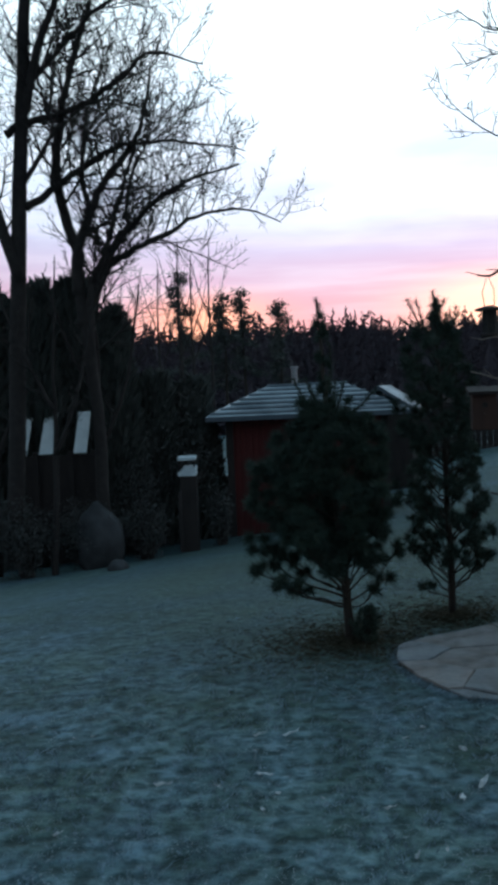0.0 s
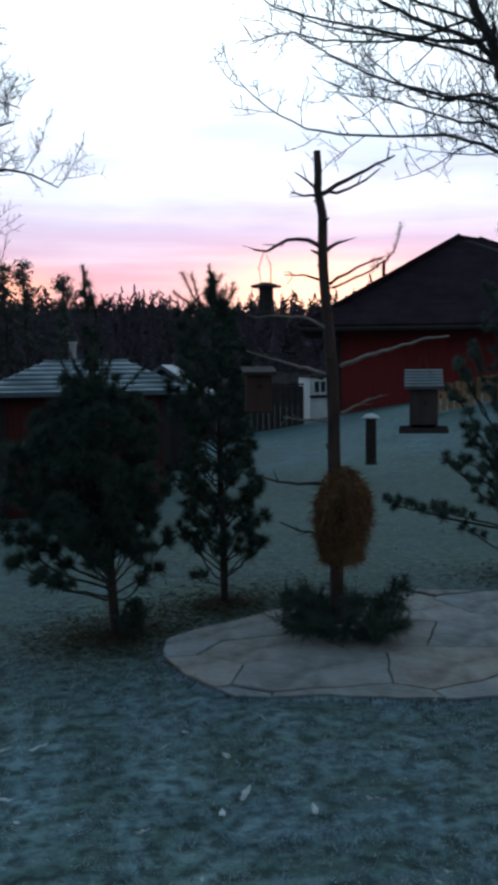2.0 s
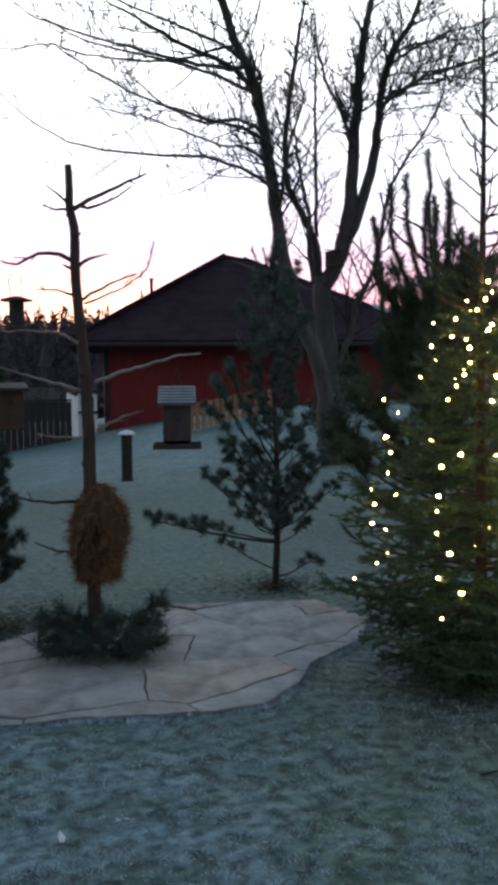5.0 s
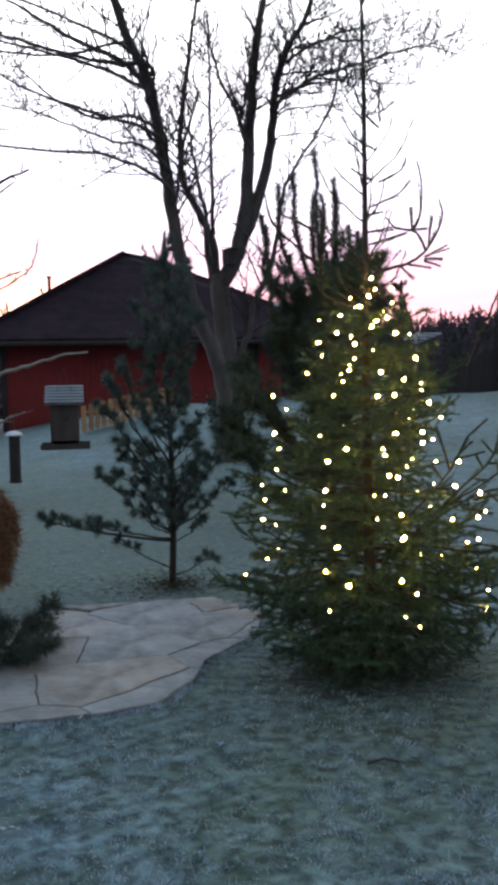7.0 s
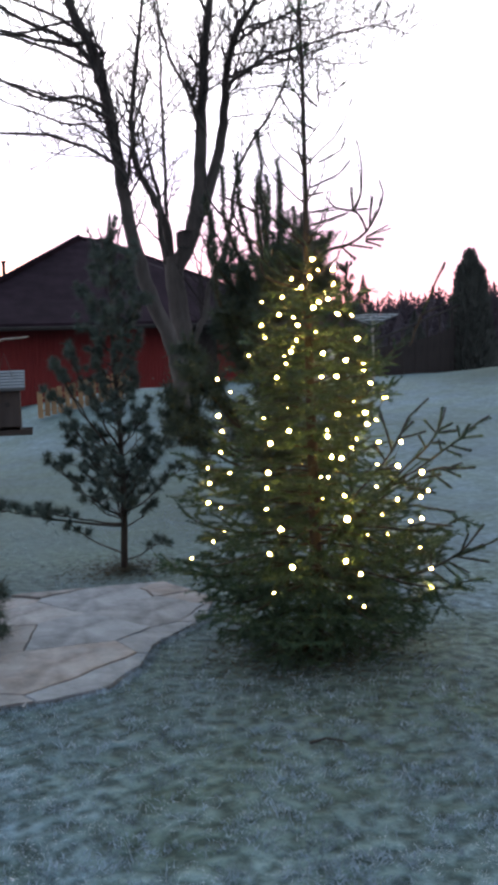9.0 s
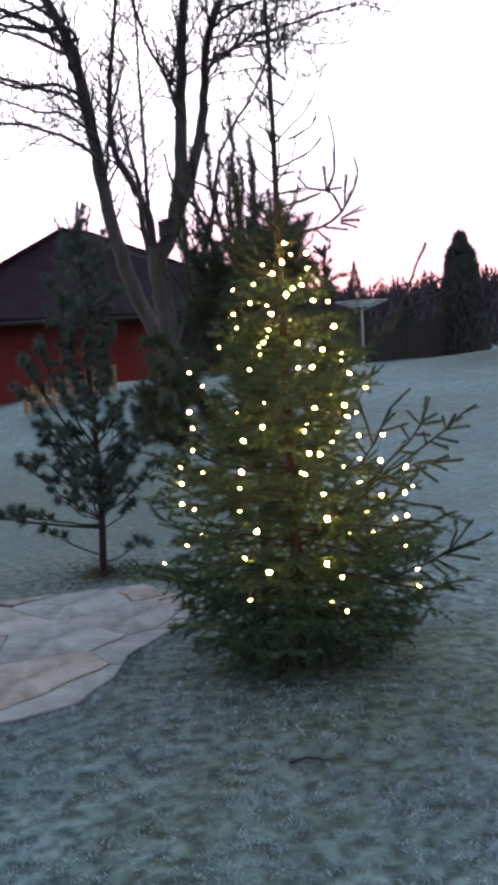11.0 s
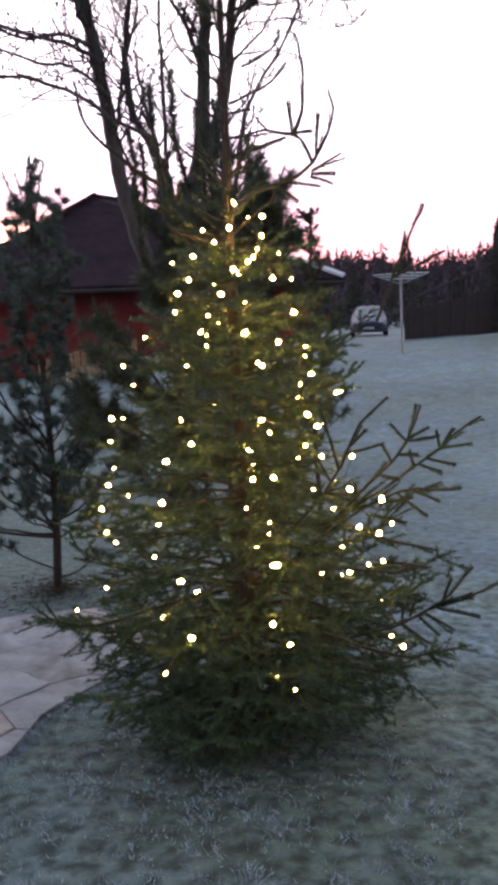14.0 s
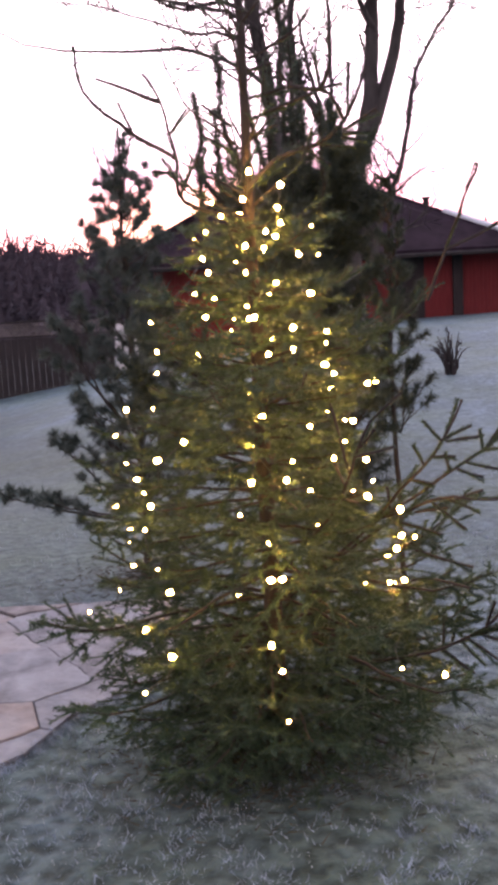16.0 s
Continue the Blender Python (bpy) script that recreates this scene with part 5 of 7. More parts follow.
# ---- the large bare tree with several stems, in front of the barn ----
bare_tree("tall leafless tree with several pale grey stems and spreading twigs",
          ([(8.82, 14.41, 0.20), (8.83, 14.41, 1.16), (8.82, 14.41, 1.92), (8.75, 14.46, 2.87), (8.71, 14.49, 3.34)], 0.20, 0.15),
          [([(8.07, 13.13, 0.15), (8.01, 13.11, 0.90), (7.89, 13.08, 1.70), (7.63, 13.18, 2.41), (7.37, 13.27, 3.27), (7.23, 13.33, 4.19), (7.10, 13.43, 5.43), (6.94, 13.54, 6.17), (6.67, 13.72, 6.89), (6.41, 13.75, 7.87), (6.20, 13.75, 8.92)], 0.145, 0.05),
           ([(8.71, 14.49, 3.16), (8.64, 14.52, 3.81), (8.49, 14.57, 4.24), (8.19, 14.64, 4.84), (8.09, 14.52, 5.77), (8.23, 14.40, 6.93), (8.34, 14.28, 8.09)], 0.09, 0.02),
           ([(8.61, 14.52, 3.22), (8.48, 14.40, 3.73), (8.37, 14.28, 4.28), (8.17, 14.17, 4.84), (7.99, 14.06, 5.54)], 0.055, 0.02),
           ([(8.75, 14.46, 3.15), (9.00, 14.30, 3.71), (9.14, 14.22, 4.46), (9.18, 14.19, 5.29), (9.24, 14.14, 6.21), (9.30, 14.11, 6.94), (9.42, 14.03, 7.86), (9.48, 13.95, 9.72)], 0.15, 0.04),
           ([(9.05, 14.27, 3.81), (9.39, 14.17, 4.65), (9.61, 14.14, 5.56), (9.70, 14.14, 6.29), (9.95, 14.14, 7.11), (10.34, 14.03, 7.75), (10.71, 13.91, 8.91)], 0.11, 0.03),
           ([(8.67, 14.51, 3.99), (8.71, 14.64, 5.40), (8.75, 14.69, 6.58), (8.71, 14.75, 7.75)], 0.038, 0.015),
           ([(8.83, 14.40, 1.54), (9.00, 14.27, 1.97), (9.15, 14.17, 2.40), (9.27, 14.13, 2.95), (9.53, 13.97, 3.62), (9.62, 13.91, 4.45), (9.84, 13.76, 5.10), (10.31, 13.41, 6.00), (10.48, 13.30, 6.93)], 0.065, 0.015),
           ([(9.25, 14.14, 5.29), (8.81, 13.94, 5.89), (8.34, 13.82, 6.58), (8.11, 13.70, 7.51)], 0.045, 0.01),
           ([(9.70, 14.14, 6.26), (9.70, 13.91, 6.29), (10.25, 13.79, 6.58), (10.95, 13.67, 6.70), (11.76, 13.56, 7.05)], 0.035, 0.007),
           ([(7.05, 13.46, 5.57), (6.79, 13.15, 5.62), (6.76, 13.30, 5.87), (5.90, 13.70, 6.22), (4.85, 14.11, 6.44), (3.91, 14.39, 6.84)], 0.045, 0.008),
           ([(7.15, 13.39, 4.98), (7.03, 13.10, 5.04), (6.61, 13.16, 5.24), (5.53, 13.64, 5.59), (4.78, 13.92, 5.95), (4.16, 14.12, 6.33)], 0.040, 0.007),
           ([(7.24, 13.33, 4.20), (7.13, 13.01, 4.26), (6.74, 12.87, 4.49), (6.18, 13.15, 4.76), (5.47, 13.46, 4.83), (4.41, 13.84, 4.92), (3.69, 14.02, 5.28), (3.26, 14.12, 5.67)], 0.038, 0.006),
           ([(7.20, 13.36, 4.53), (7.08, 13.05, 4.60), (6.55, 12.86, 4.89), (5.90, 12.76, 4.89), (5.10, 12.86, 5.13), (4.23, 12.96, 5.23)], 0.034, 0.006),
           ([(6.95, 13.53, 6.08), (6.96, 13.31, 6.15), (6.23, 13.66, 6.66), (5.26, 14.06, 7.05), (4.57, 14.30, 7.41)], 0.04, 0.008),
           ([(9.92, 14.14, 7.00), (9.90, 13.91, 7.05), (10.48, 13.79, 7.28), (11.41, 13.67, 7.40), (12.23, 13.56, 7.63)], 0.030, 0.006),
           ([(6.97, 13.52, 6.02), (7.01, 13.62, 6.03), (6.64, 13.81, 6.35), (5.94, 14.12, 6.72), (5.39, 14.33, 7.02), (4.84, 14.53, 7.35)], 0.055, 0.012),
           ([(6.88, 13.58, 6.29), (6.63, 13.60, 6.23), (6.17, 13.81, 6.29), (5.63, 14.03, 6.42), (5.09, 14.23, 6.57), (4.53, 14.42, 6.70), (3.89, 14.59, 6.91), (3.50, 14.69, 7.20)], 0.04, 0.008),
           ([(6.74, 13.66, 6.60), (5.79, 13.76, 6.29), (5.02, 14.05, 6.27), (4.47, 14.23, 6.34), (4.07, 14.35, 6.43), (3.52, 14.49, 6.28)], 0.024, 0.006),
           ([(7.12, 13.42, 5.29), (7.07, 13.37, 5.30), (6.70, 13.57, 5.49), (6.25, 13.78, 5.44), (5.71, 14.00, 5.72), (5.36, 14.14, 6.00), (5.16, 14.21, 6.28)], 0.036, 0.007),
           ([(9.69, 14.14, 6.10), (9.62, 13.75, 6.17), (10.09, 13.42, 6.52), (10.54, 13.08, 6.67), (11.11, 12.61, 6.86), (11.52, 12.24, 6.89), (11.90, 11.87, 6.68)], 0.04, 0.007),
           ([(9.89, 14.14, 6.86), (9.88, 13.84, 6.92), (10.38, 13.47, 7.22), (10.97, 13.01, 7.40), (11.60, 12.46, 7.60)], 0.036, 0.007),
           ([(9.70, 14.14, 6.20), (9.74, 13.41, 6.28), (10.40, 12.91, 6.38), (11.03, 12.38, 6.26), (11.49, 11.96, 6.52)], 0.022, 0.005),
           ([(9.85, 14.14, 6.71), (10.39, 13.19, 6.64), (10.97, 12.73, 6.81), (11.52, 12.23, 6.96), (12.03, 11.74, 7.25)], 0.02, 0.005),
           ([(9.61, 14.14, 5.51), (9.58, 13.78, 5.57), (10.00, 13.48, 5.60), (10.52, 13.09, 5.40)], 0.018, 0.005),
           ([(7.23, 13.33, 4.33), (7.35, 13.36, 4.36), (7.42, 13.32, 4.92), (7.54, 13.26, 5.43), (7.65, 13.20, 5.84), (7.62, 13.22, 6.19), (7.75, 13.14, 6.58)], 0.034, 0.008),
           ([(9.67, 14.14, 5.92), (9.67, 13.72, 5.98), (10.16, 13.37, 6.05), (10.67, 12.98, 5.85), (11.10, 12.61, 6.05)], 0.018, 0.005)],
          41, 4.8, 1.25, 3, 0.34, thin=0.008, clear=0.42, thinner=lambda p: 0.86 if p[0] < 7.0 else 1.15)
nest_box((8.72, 14.08, 3.44), 10, (0.20, 0.18, 0.26), M_DARKWOOD, "dark nest box in the fork of the bare tree")

# ---- the wide bare tree at the lawn's edge ----
bare_tree("broad leafless tree with long drooping limbs and a haze of twigs",
          ([(-1.88, 12.95, -0.5), (-1.90, 12.97, 1.5), (-2.06, 12.98, 3.03), (-2.04, 12.99, 3.6)], 0.09, 0.07),
          [([(-2.08, 12.98, 3.0), (-2.04, 12.99, 3.64), (-1.88, 13.01, 4.11), (-1.63, 13.05, 4.57), (-1.33, 13.08, 4.9), (-1.12, 13.1, 5.36), (-1.0, 13.1, 6.0)], 0.085, 0.015),
           ([(-2.1, 12.98, 2.6), (-1.85, 13.02, 3.02), (-1.58, 13.05, 3.63), (-1.13, 13.1, 4.14), (-0.64, 13.14, 4.46), (0.14, 13.16, 4.71)], 0.085, 0.010),
           ([(-1.66, 13.03, 3.4), (-1.3, 13.05, 3.6), (-0.86, 13.12, 3.8), (-0.47, 13.15, 4.03), (0.21, 13.15, 4.09), (0.68, 13.14, 3.9)], 0.05, 0.007),
           ([(-2.7, 12.86, 4.16), (-2.23, 12.96, 4.48), (-1.66, 13.05, 4.9), (-1.14, 13.1, 5.03), (-0.57, 13.14, 5.02), (0.24, 13.15, 4.87)], 0.06, 0.008),
           ([(-2.9, 12.82, 5.12), (-2.64, 12.88, 5.27), (-1.95, 13.0, 5.5), (-1.33, 13.08, 5.92), (-0.99, 13.12, 6.2), (-0.28, 13.15, 6.04)], 0.06, 0.009),
           ([(-2.04, 13.0, 3.5), (-2.3, 13.1, 4.5), (-2.2, 13.2, 5.6), (-1.9, 13.3, 6.6), (-1.6, 13.3, 7.6)], 0.08, 0.02),
           ([(-2.75, 12.9, 5.6), (-2.2, 12.9, 6.2), (-1.5, 12.9, 6.8), (-0.9, 12.9, 7.0)], 0.05, 0.008),
           ([(-1.9, 12.97, 1.2), (-1.95, 12.99, 2.89), (-1.67, 13.04, 3.63), (-1.45, 13.07, 4.4), (-1.2, 13.1, 5.1)], 0.07, 0.012),
           ([(-1.9, 13.0, 4.2), (-1.95, 13.0, 4.9), (-1.75, 13.0, 5.7), (-1.45, 13.0, 6.4)], 0.04, 0.008),
           ([(-1.4, 13.05, 4.0), (-1.3, 13.05, 4.6), (-0.95, 13.05, 5.2), (-0.6, 13.05, 5.6)], 0.03, 0.007)],
          52, 7.4, 1.25, 3, 0.24, thin=0.006, stem=M_TWIG)
bare_tree("tall dark leafless tree at the edge of the shrubs",
          ([(-3.06, 12.78, -0.5), (-2.84, 12.83, 3.18), (-2.68, 12.87, 5.49), (-2.56, 12.89, 6.87), (-2.35, 12.94, 8.2)], 0.12, 0.06),
          [([(-2.8, 12.8, 3.2), (-3.2, 12.7, 4.6), (-3.5, 12.7, 6.0), (-3.6, 12.7, 7.6)], 0.09, 0.02),
           ([(-2.7, 12.87, 5.2), (-2.4, 12.8, 6.2), (-2.0, 12.8, 7.2), (-1.8, 12.8, 8.2)], 0.07, 0.02),
           ([(-2.75, 12.85, 4.4), (-2.3, 12.7, 5.0), (-1.8, 12.6, 5.4), (-1.2, 12.5, 5.5)], 0.04, 0.007)],
          53, 7.4, 1.3, 3, 0.25, thin=0.006, stem=M_TWIG)
for k, (x, y, lean) in enumerate(((-2.52, 12.6, 0.10), (-1.78, 13.1, -0.1), (-3.4, 13.2, 0.05))):
    z = land(x, y)
    bare_tree("dark upright leafless trunk standing in the shrubs",
              ([(x, y, z - 0.1), (x + lean, y, z + 1.5), (x + lean * 1.2, y + 0.1, z + 3.0), (x + lean * 2, y + 0.1, z + 4.2)], 0.05, 0.006),
              [([(x + lean, y, z + 1.6), (x + lean + 0.4, y, z + 2.6), (x + lean + 0.6, y, z + 3.8)], 0.04, 0.01),
               ([(x + lean, y, z + 2.2), (x + lean - 0.4, y, z + 3.0), (x + lean - 0.7, y, z + 4.0)], 0.035, 0.01)],
              60 + k, 5.0, 0.7, 3, 0.3, group="trunks at the lawn's edge", thin=0.006, stem=M_TWIG)


def shrub(place, size, label, seed, leaves=2600, mat=None, group="dark shrubs at the lawn's edge", leaf=0.05):
    """Stems fanning from one foot, with a loose coat of small leaves."""
    r = random.Random(seed)
    sx, sy, sz = size
    root = thing("shrub", place, label, "shrub", group)
    b, lv = Builder(), Builder()
    tips = []
    for k in range(26):
        a, f = r.random() * 6.28, math.sqrt(r.random())
        end = Vector((math.cos(a) * sx * f * 0.9, math.sin(a) * sy * f * 0.9, sz * (1.0 - 0.45 * f * f) * (0.75 + 0.25 * r.random())))
        line, rad = limb(b, [(0.05 * math.cos(a), 0.05 * math.sin(a), -0.03), end * 0.5 + Vector((0, 0, 0.1 * sz)), end], 0.018, 0.004, 4, r, 0.02)
        tips += line[2:]
    for k in range(leaves):
        t = r.choice(tips) + Vector((r.gauss(0, sx * 0.14), r.gauss(0, sy * 0.14), r.gauss(0, sz * 0.09)))
        t.z = max(0.03, t.z)
        w, s = rvec(r), rvec(r)
        lv.add([tuple(t), tuple(t + (w + s * 0.5) * leaf * 0.5), tuple(t + w * leaf), tuple(t + (w - s * 0.5) * leaf * 0.5)], [(0, 1, 2, 3)])
    part("branchwork", b, M_TWIG, root)
    part("foliage", lv, mat or M_HEDGE, root)
    return root


for k, (x, y, sx, sy, sz) in enumerate(((-1.35, 13.2, 0.42, 0.4, 0.85), (-2.1, 13.0, 0.55, 0.5, 1.0), (-2.9, 12.7, 0.6, 0.5, 1.15), (-3.6, 12.7, 0.7, 0.6, 1.3), (-0.32, 13.9, 0.22, 0.3, 0.95), (-1.5, 14.0, 0.5, 0.5, 1.7))):
    shrub((x, y, land(x, y) - 0.02), (sx, sy, sz), "dense dark rounded shrub", 200 + k, 3200)
for k, (x, y, sz) in enumerate(((-3.2, 14.9, 2.9), (-2.1, 15.6, 3.0), (-1.0, 15.2, 2.6), (-4.2, 14.3, 3.2), (-0.62, 16.3, 1.75))):
    shrub((x, y, land(x, y) - 0.02), (0.95 if sz > 2 else 0.4, 0.8 if sz > 2 else 0.5, sz), "tall dark overgrown shrub", 220 + k, 5200, leaf=0.075)

shrub((8.46, 13.72, land(8.46, 13.72) - 0.02), (0.46, 0.46, 1.3), "dark evergreen shrub at the foot of the bare tree", 241, 5200, M_PINE, leaf=0.055)

# ---- buildings ----


def hip_roof(b, x0, y0, x1, y1, z0, ridge, z1, thick=0.12):
    """ridge: (xa, ya, xb, yb)."""
    xa, ya, xb, yb = ridge
    lo = [(x0, y0, z0), (x1, y0, z0), (x1, y1, z0), (x0, y1, z0), (xa, ya, z1), (xb, yb, z1)]
    up = [(x, y, z + thick) for x, y, z in lo]
    b.add(lo + up, [(0, 4, 5, 1)[::-1], (6, 7, 11, 10), (7, 8, 11), (8, 9, 10, 11), (9, 6, 10), (0, 1, 7, 6), (1, 2, 8, 7), (2, 3, 9, 8), (3, 0, 6, 9), (0, 3, 2, 1)])


def window(parent, place, w, h, mat_frame=None, cols=2, rz=0.0):
    b = Builder()
    t = 0.05
    b.box(-w / 2, -0.03, 0, w / 2, 0.03, t)
    b.box(-w / 2, -0.03, h - t, w / 2, 0.03, h)
    b.box(-w / 2, -0.03, t, -w / 2 + t, 0.03, h - t)
    b.box(w / 2 - t, -0.03, t, w / 2, 0.03, h - t)
    for c in range(1, cols):
        x = -w / 2 + w * c / cols
        b.box(x - 0.018, -0.028, t, x + 0.018, 0.028, h - t)
    wnd = part("window", b, mat_frame or M_WHITE, parent, "white-framed window")
    wnd.matrix_basis = pose(*place, 0, 0, rz)
    p = Builder()
    p.box(-w / 2 + t, -0.008, t, w / 2 - t, 0.0, h - t)
    part("pane", p, M_GLASS, wnd)
    return wnd


def barn():
    # local x along the front wall, y into the depth
    wx, wy = 8.85, 7.6
    zb, zt, ze = -0.25, 2.68, 2.46
    root = thing("barn", (8.04, 24.14, 0), "low red timber barn with a dark hipped roof", "barn", rz=-18)
    t = 0.18
    for a in ((0, 0, wx, t), (0, wy - t, wx, wy), (0, t, t, wy - t), (wx - t, t, wx, wy - t)):
        b = Builder()
        b.box(a[0], a[1], zb + 0.3, a[2], a[3], zt)
        part("wall", b, M_RED, root)
    b = Builder()
    b.box(0.02, 0.02, zb - 0.6, wx - 0.02, wy - 0.02, zb + 0.3)
    part("plinth", b, M_WHITE, root, "pale plinth")
    lo, ro, fo, bo = -0.9, wx + 0.40, -0.9, wy + 0.9
    ra, rb, zr = (3.6, 3.4), (4.3, 4.2), 5.14
    b = Builder()
    hip_roof(b, lo, fo, ro, bo, ze, (*ra, *rb), zr)
    part("roof", b, M_ROOF, root, "dark felt hipped roof")
    for a, c in ((ra, (lo, fo)), (rb, (ro, fo)), (rb, (ro, bo)), (ra, (lo, bo))):
        b = Builder()
        b.tube([(*a, zr + 0.12), (*c, ze + 0.12)], 0.05, 6)
        part("hip_cap", b, M_ROOF, root)
    for a, c in (((lo, fo), (ro, fo)), ((lo, fo), (lo, bo)), ((ro, fo), (ro, bo))):
        b = Builder()
        b.tube([(a[0], a[1], ze + 0.0), (c[0], c[1], ze + 0.0)], 0.055, 6)
        part("gutter", b, M_DARKWOOD, root)
    b = Builder()
    f = 0.64
    b.tube([(rb[0] + (ro - rb[0]) * f, rb[1] + (fo - rb[1]) * f, zr + (ze - zr) * f + 0.17), (ro, fo, ze + 0.17)], 0.07, 6)
    part("frosted_flashing", b, M_FROSTCAP, root, "rime on the roof edge")
    for x in (0.0, wx - 0.14):
        b = Builder()
        b.box(x, -0.03, zb + 0.3, x + 0.14, -0.001, zt)
        part("corner_board", b, M_DARKWOOD, root)
    b = Builder()
    b.box(6.02, -0.05, zb + 0.75, 6.72, -0.003, zt - 0.2)
    d = part("door", b, M_DARKWOOD, root, "dark plank door")
    b = Builder()
    b.box(6.08, -0.09, 1.35, 6.18, -0.05, 1.39)
    part("handle", b, M_METAL, d)
    b = Builder()
    b.box(7.42, -0.08, zb + 0.6, 7.66, -0.003, zt)
    part("downpipe_board", b, M_DARKWOOD, root)
    b = Builder()
    b.lathe([(0.08, 3.0), (0.08, 3.92), (0.11, 3.93), (0.11, 3.98)], 10, pose(7.1, 1.3, 0))
    part("flue", b, M_DARKWOOD, root)
    b = Builder()
    b.lathe([(0.05, 3.6), (0.05, 4.45), (0.08, 4.46), (0.08, 4.50)], 10, pose(1.41, 3.0, 0))
    part("vent_pipe", b, M_DARKWOOD, root)


barn()


def picket_fence():
    r = random.Random(9)
    root = thing("picket_fence", (0, 0, 0), "short run of pale new pickets before the barn", "fence")
    b = Builder()
    b.box(-0.05, -0.012, 0, 0.05, 0.012, 0.52)
    me = b.mesh("picket", M_TANWOOD)
    a0, a1, n = Vector((7.70, 18.05, 0)), Vector((9.25, 17.35, 0)), 14
    deg = math.degrees(math.atan2(a1.y - a0.y, a1.x - a0.x))
    for k in range(n):
        p = a0.lerp(a1, k / (n - 1))
        o = new("picket", me)
        o.parent, o.matrix_basis = root, pose(p.x, p.y, land(p.x, p.y) + 0.02, r.uniform(-2, 2), r.uniform(-2, 2), deg)
    for h in (0.14, 0.40):
        b = Builder()
        b.tube([(a0.x, a0.y + 0.035, land(a0.x, a0.y) + h), (a1.x, a1.y + 0.035, land(a1.x, a1.y) + h)], 0.022, 4)
        part("rail", b, M_TANWOOD, root)


picket_fence()


def shed():
    x0, x1, y0, y1 = -0.2, 2.3, 15.0, 17.2
    zb, zt = -0.80, 1.22
    root = thing("garden_shed", (0, 0, 0), "small red wooden shed, boards darkened for shade, with a frosted ribbed roof", "shed")
    for a in ((x0, y0, x1, y0 + 0.1), (x0, y1 - 0.1, x1, y1), (x0, y0 + 0.1, x0 + 0.1, y1 - 0.1), (x1 - 0.1, y0 + 0.1, x1, y1 - 0.1)):
        b = Builder()
        b.box(a[0], a[1], zb, a[2], a[3], zt)
        part("wall", b, M_SHED_RED, root)
    rb = Builder()
    rx0, rx1, ry0, ry1 = x0 - 0.32, x1 + 0.32, y0 - 0.35, y1 + 0.35
    hip_roof(rb, rx0, ry0, rx1, ry1, zt - 0.03, (0.55, 16.1, 1.75, 16.1), 1.66, 0.07)
    part("roof", rb, M_ROOF_FROST, root, "frosted roof")
    for k in range(7):
        f = (k + 0.5) / 7
        xa, xb = rx0 + (0.55 - rx0) * f, rx1 + (1.75 - rx1) * f
        y, z = ry0 + (16.1 - ry0) * f, zt + 0.03 + (1.66 - zt + 0.03) * f
        b = Builder()
        b.tube([(xa, y, z + 0.02), (xb, y, z + 0.02)], 0.028, 5)
        part("roof_batten", b, M_ROOF_FROST, root)
    b = Builder()
    b.box(x0 - 0.02, y0 - 0.025, zb, x0 + 0.09, y0 - 0.001, zt)
    part("corner_board", b, M_DARKWOOD, root)
    b = Builder()
    b.box(x1 - 0.09, y0 - 0.025, zb, x1 + 0.02, y0 - 0.001, zt)
    part("corner_board", b, M_DARKWOOD, root)
    b = Builder()
    b.box(x0 - 0.35, y0 + 0.3, zb + 0.02, x0 - 0.02, y1 - 0.2, zb + 0.95)
    part("side_bin", b, M_DARKWOOD, root, "dark lean-to box")
    b = Builder()
    b.lathe([(0.05, 1.7), (0.05, 2.02), (0.07, 2.03), (0.07, 2.07)], 10, pose(0.95, 16.1, -0.05))
    part("vent_pipe", b, M_METAL, root)


shed()


def far_shed(place, size, roof, label, wall=None, rz=0.0, roof_mat=None):
    w, d, h = size
    root = thing("outbuilding", place, label, "outbuilding", "buildings beyond the lawn", rz=rz)
    b = Builder()
    b.box(-w / 2, -d / 2, -0.6, w / 2, d / 2, h)
    part("wall", b, wall or M_DARKWOOD, root)
    b = Builder()
    o = 0.25
    lo = [(-w / 2 - o, -d / 2 - o, h - 0.05), (w / 2 + o, -d / 2 - o, h - 0.05), (w / 2 + o, d / 2 + o, h - 0.05), (-w / 2 - o, d / 2 + o, h - 0.05), (-w / 2 - o, 0, h + roof), (w / 2 + o, 0, h + roof)]
    up = [(x, y, z + 0.08) for x, y, z in lo]
    b.add(lo + up, [(6, 7, 11, 10), (8, 9, 10, 11), (0, 4, 5, 1), (2, 5, 4, 3), (0, 1, 7, 6), (2, 3, 9, 8), (1, 5, 11, 7), (5, 2, 8, 11), (3, 4, 10, 9), (4, 0, 6, 10)])
    b.add([(-w / 2, -d / 2, h - 0.01), (-w / 2, d / 2, h - 0.01), (-w / 2, 0, h + roof * 0.85), (w / 2, -d / 2, h - 0.01), (w / 2, d / 2, h - 0.01), (w / 2, 0, h + roof * 0.85)], [(0, 2, 1), (3, 4, 5)])
    part("roof", b, roof_mat or M_ROOF_FROST, root, "frosted roof")
    return root


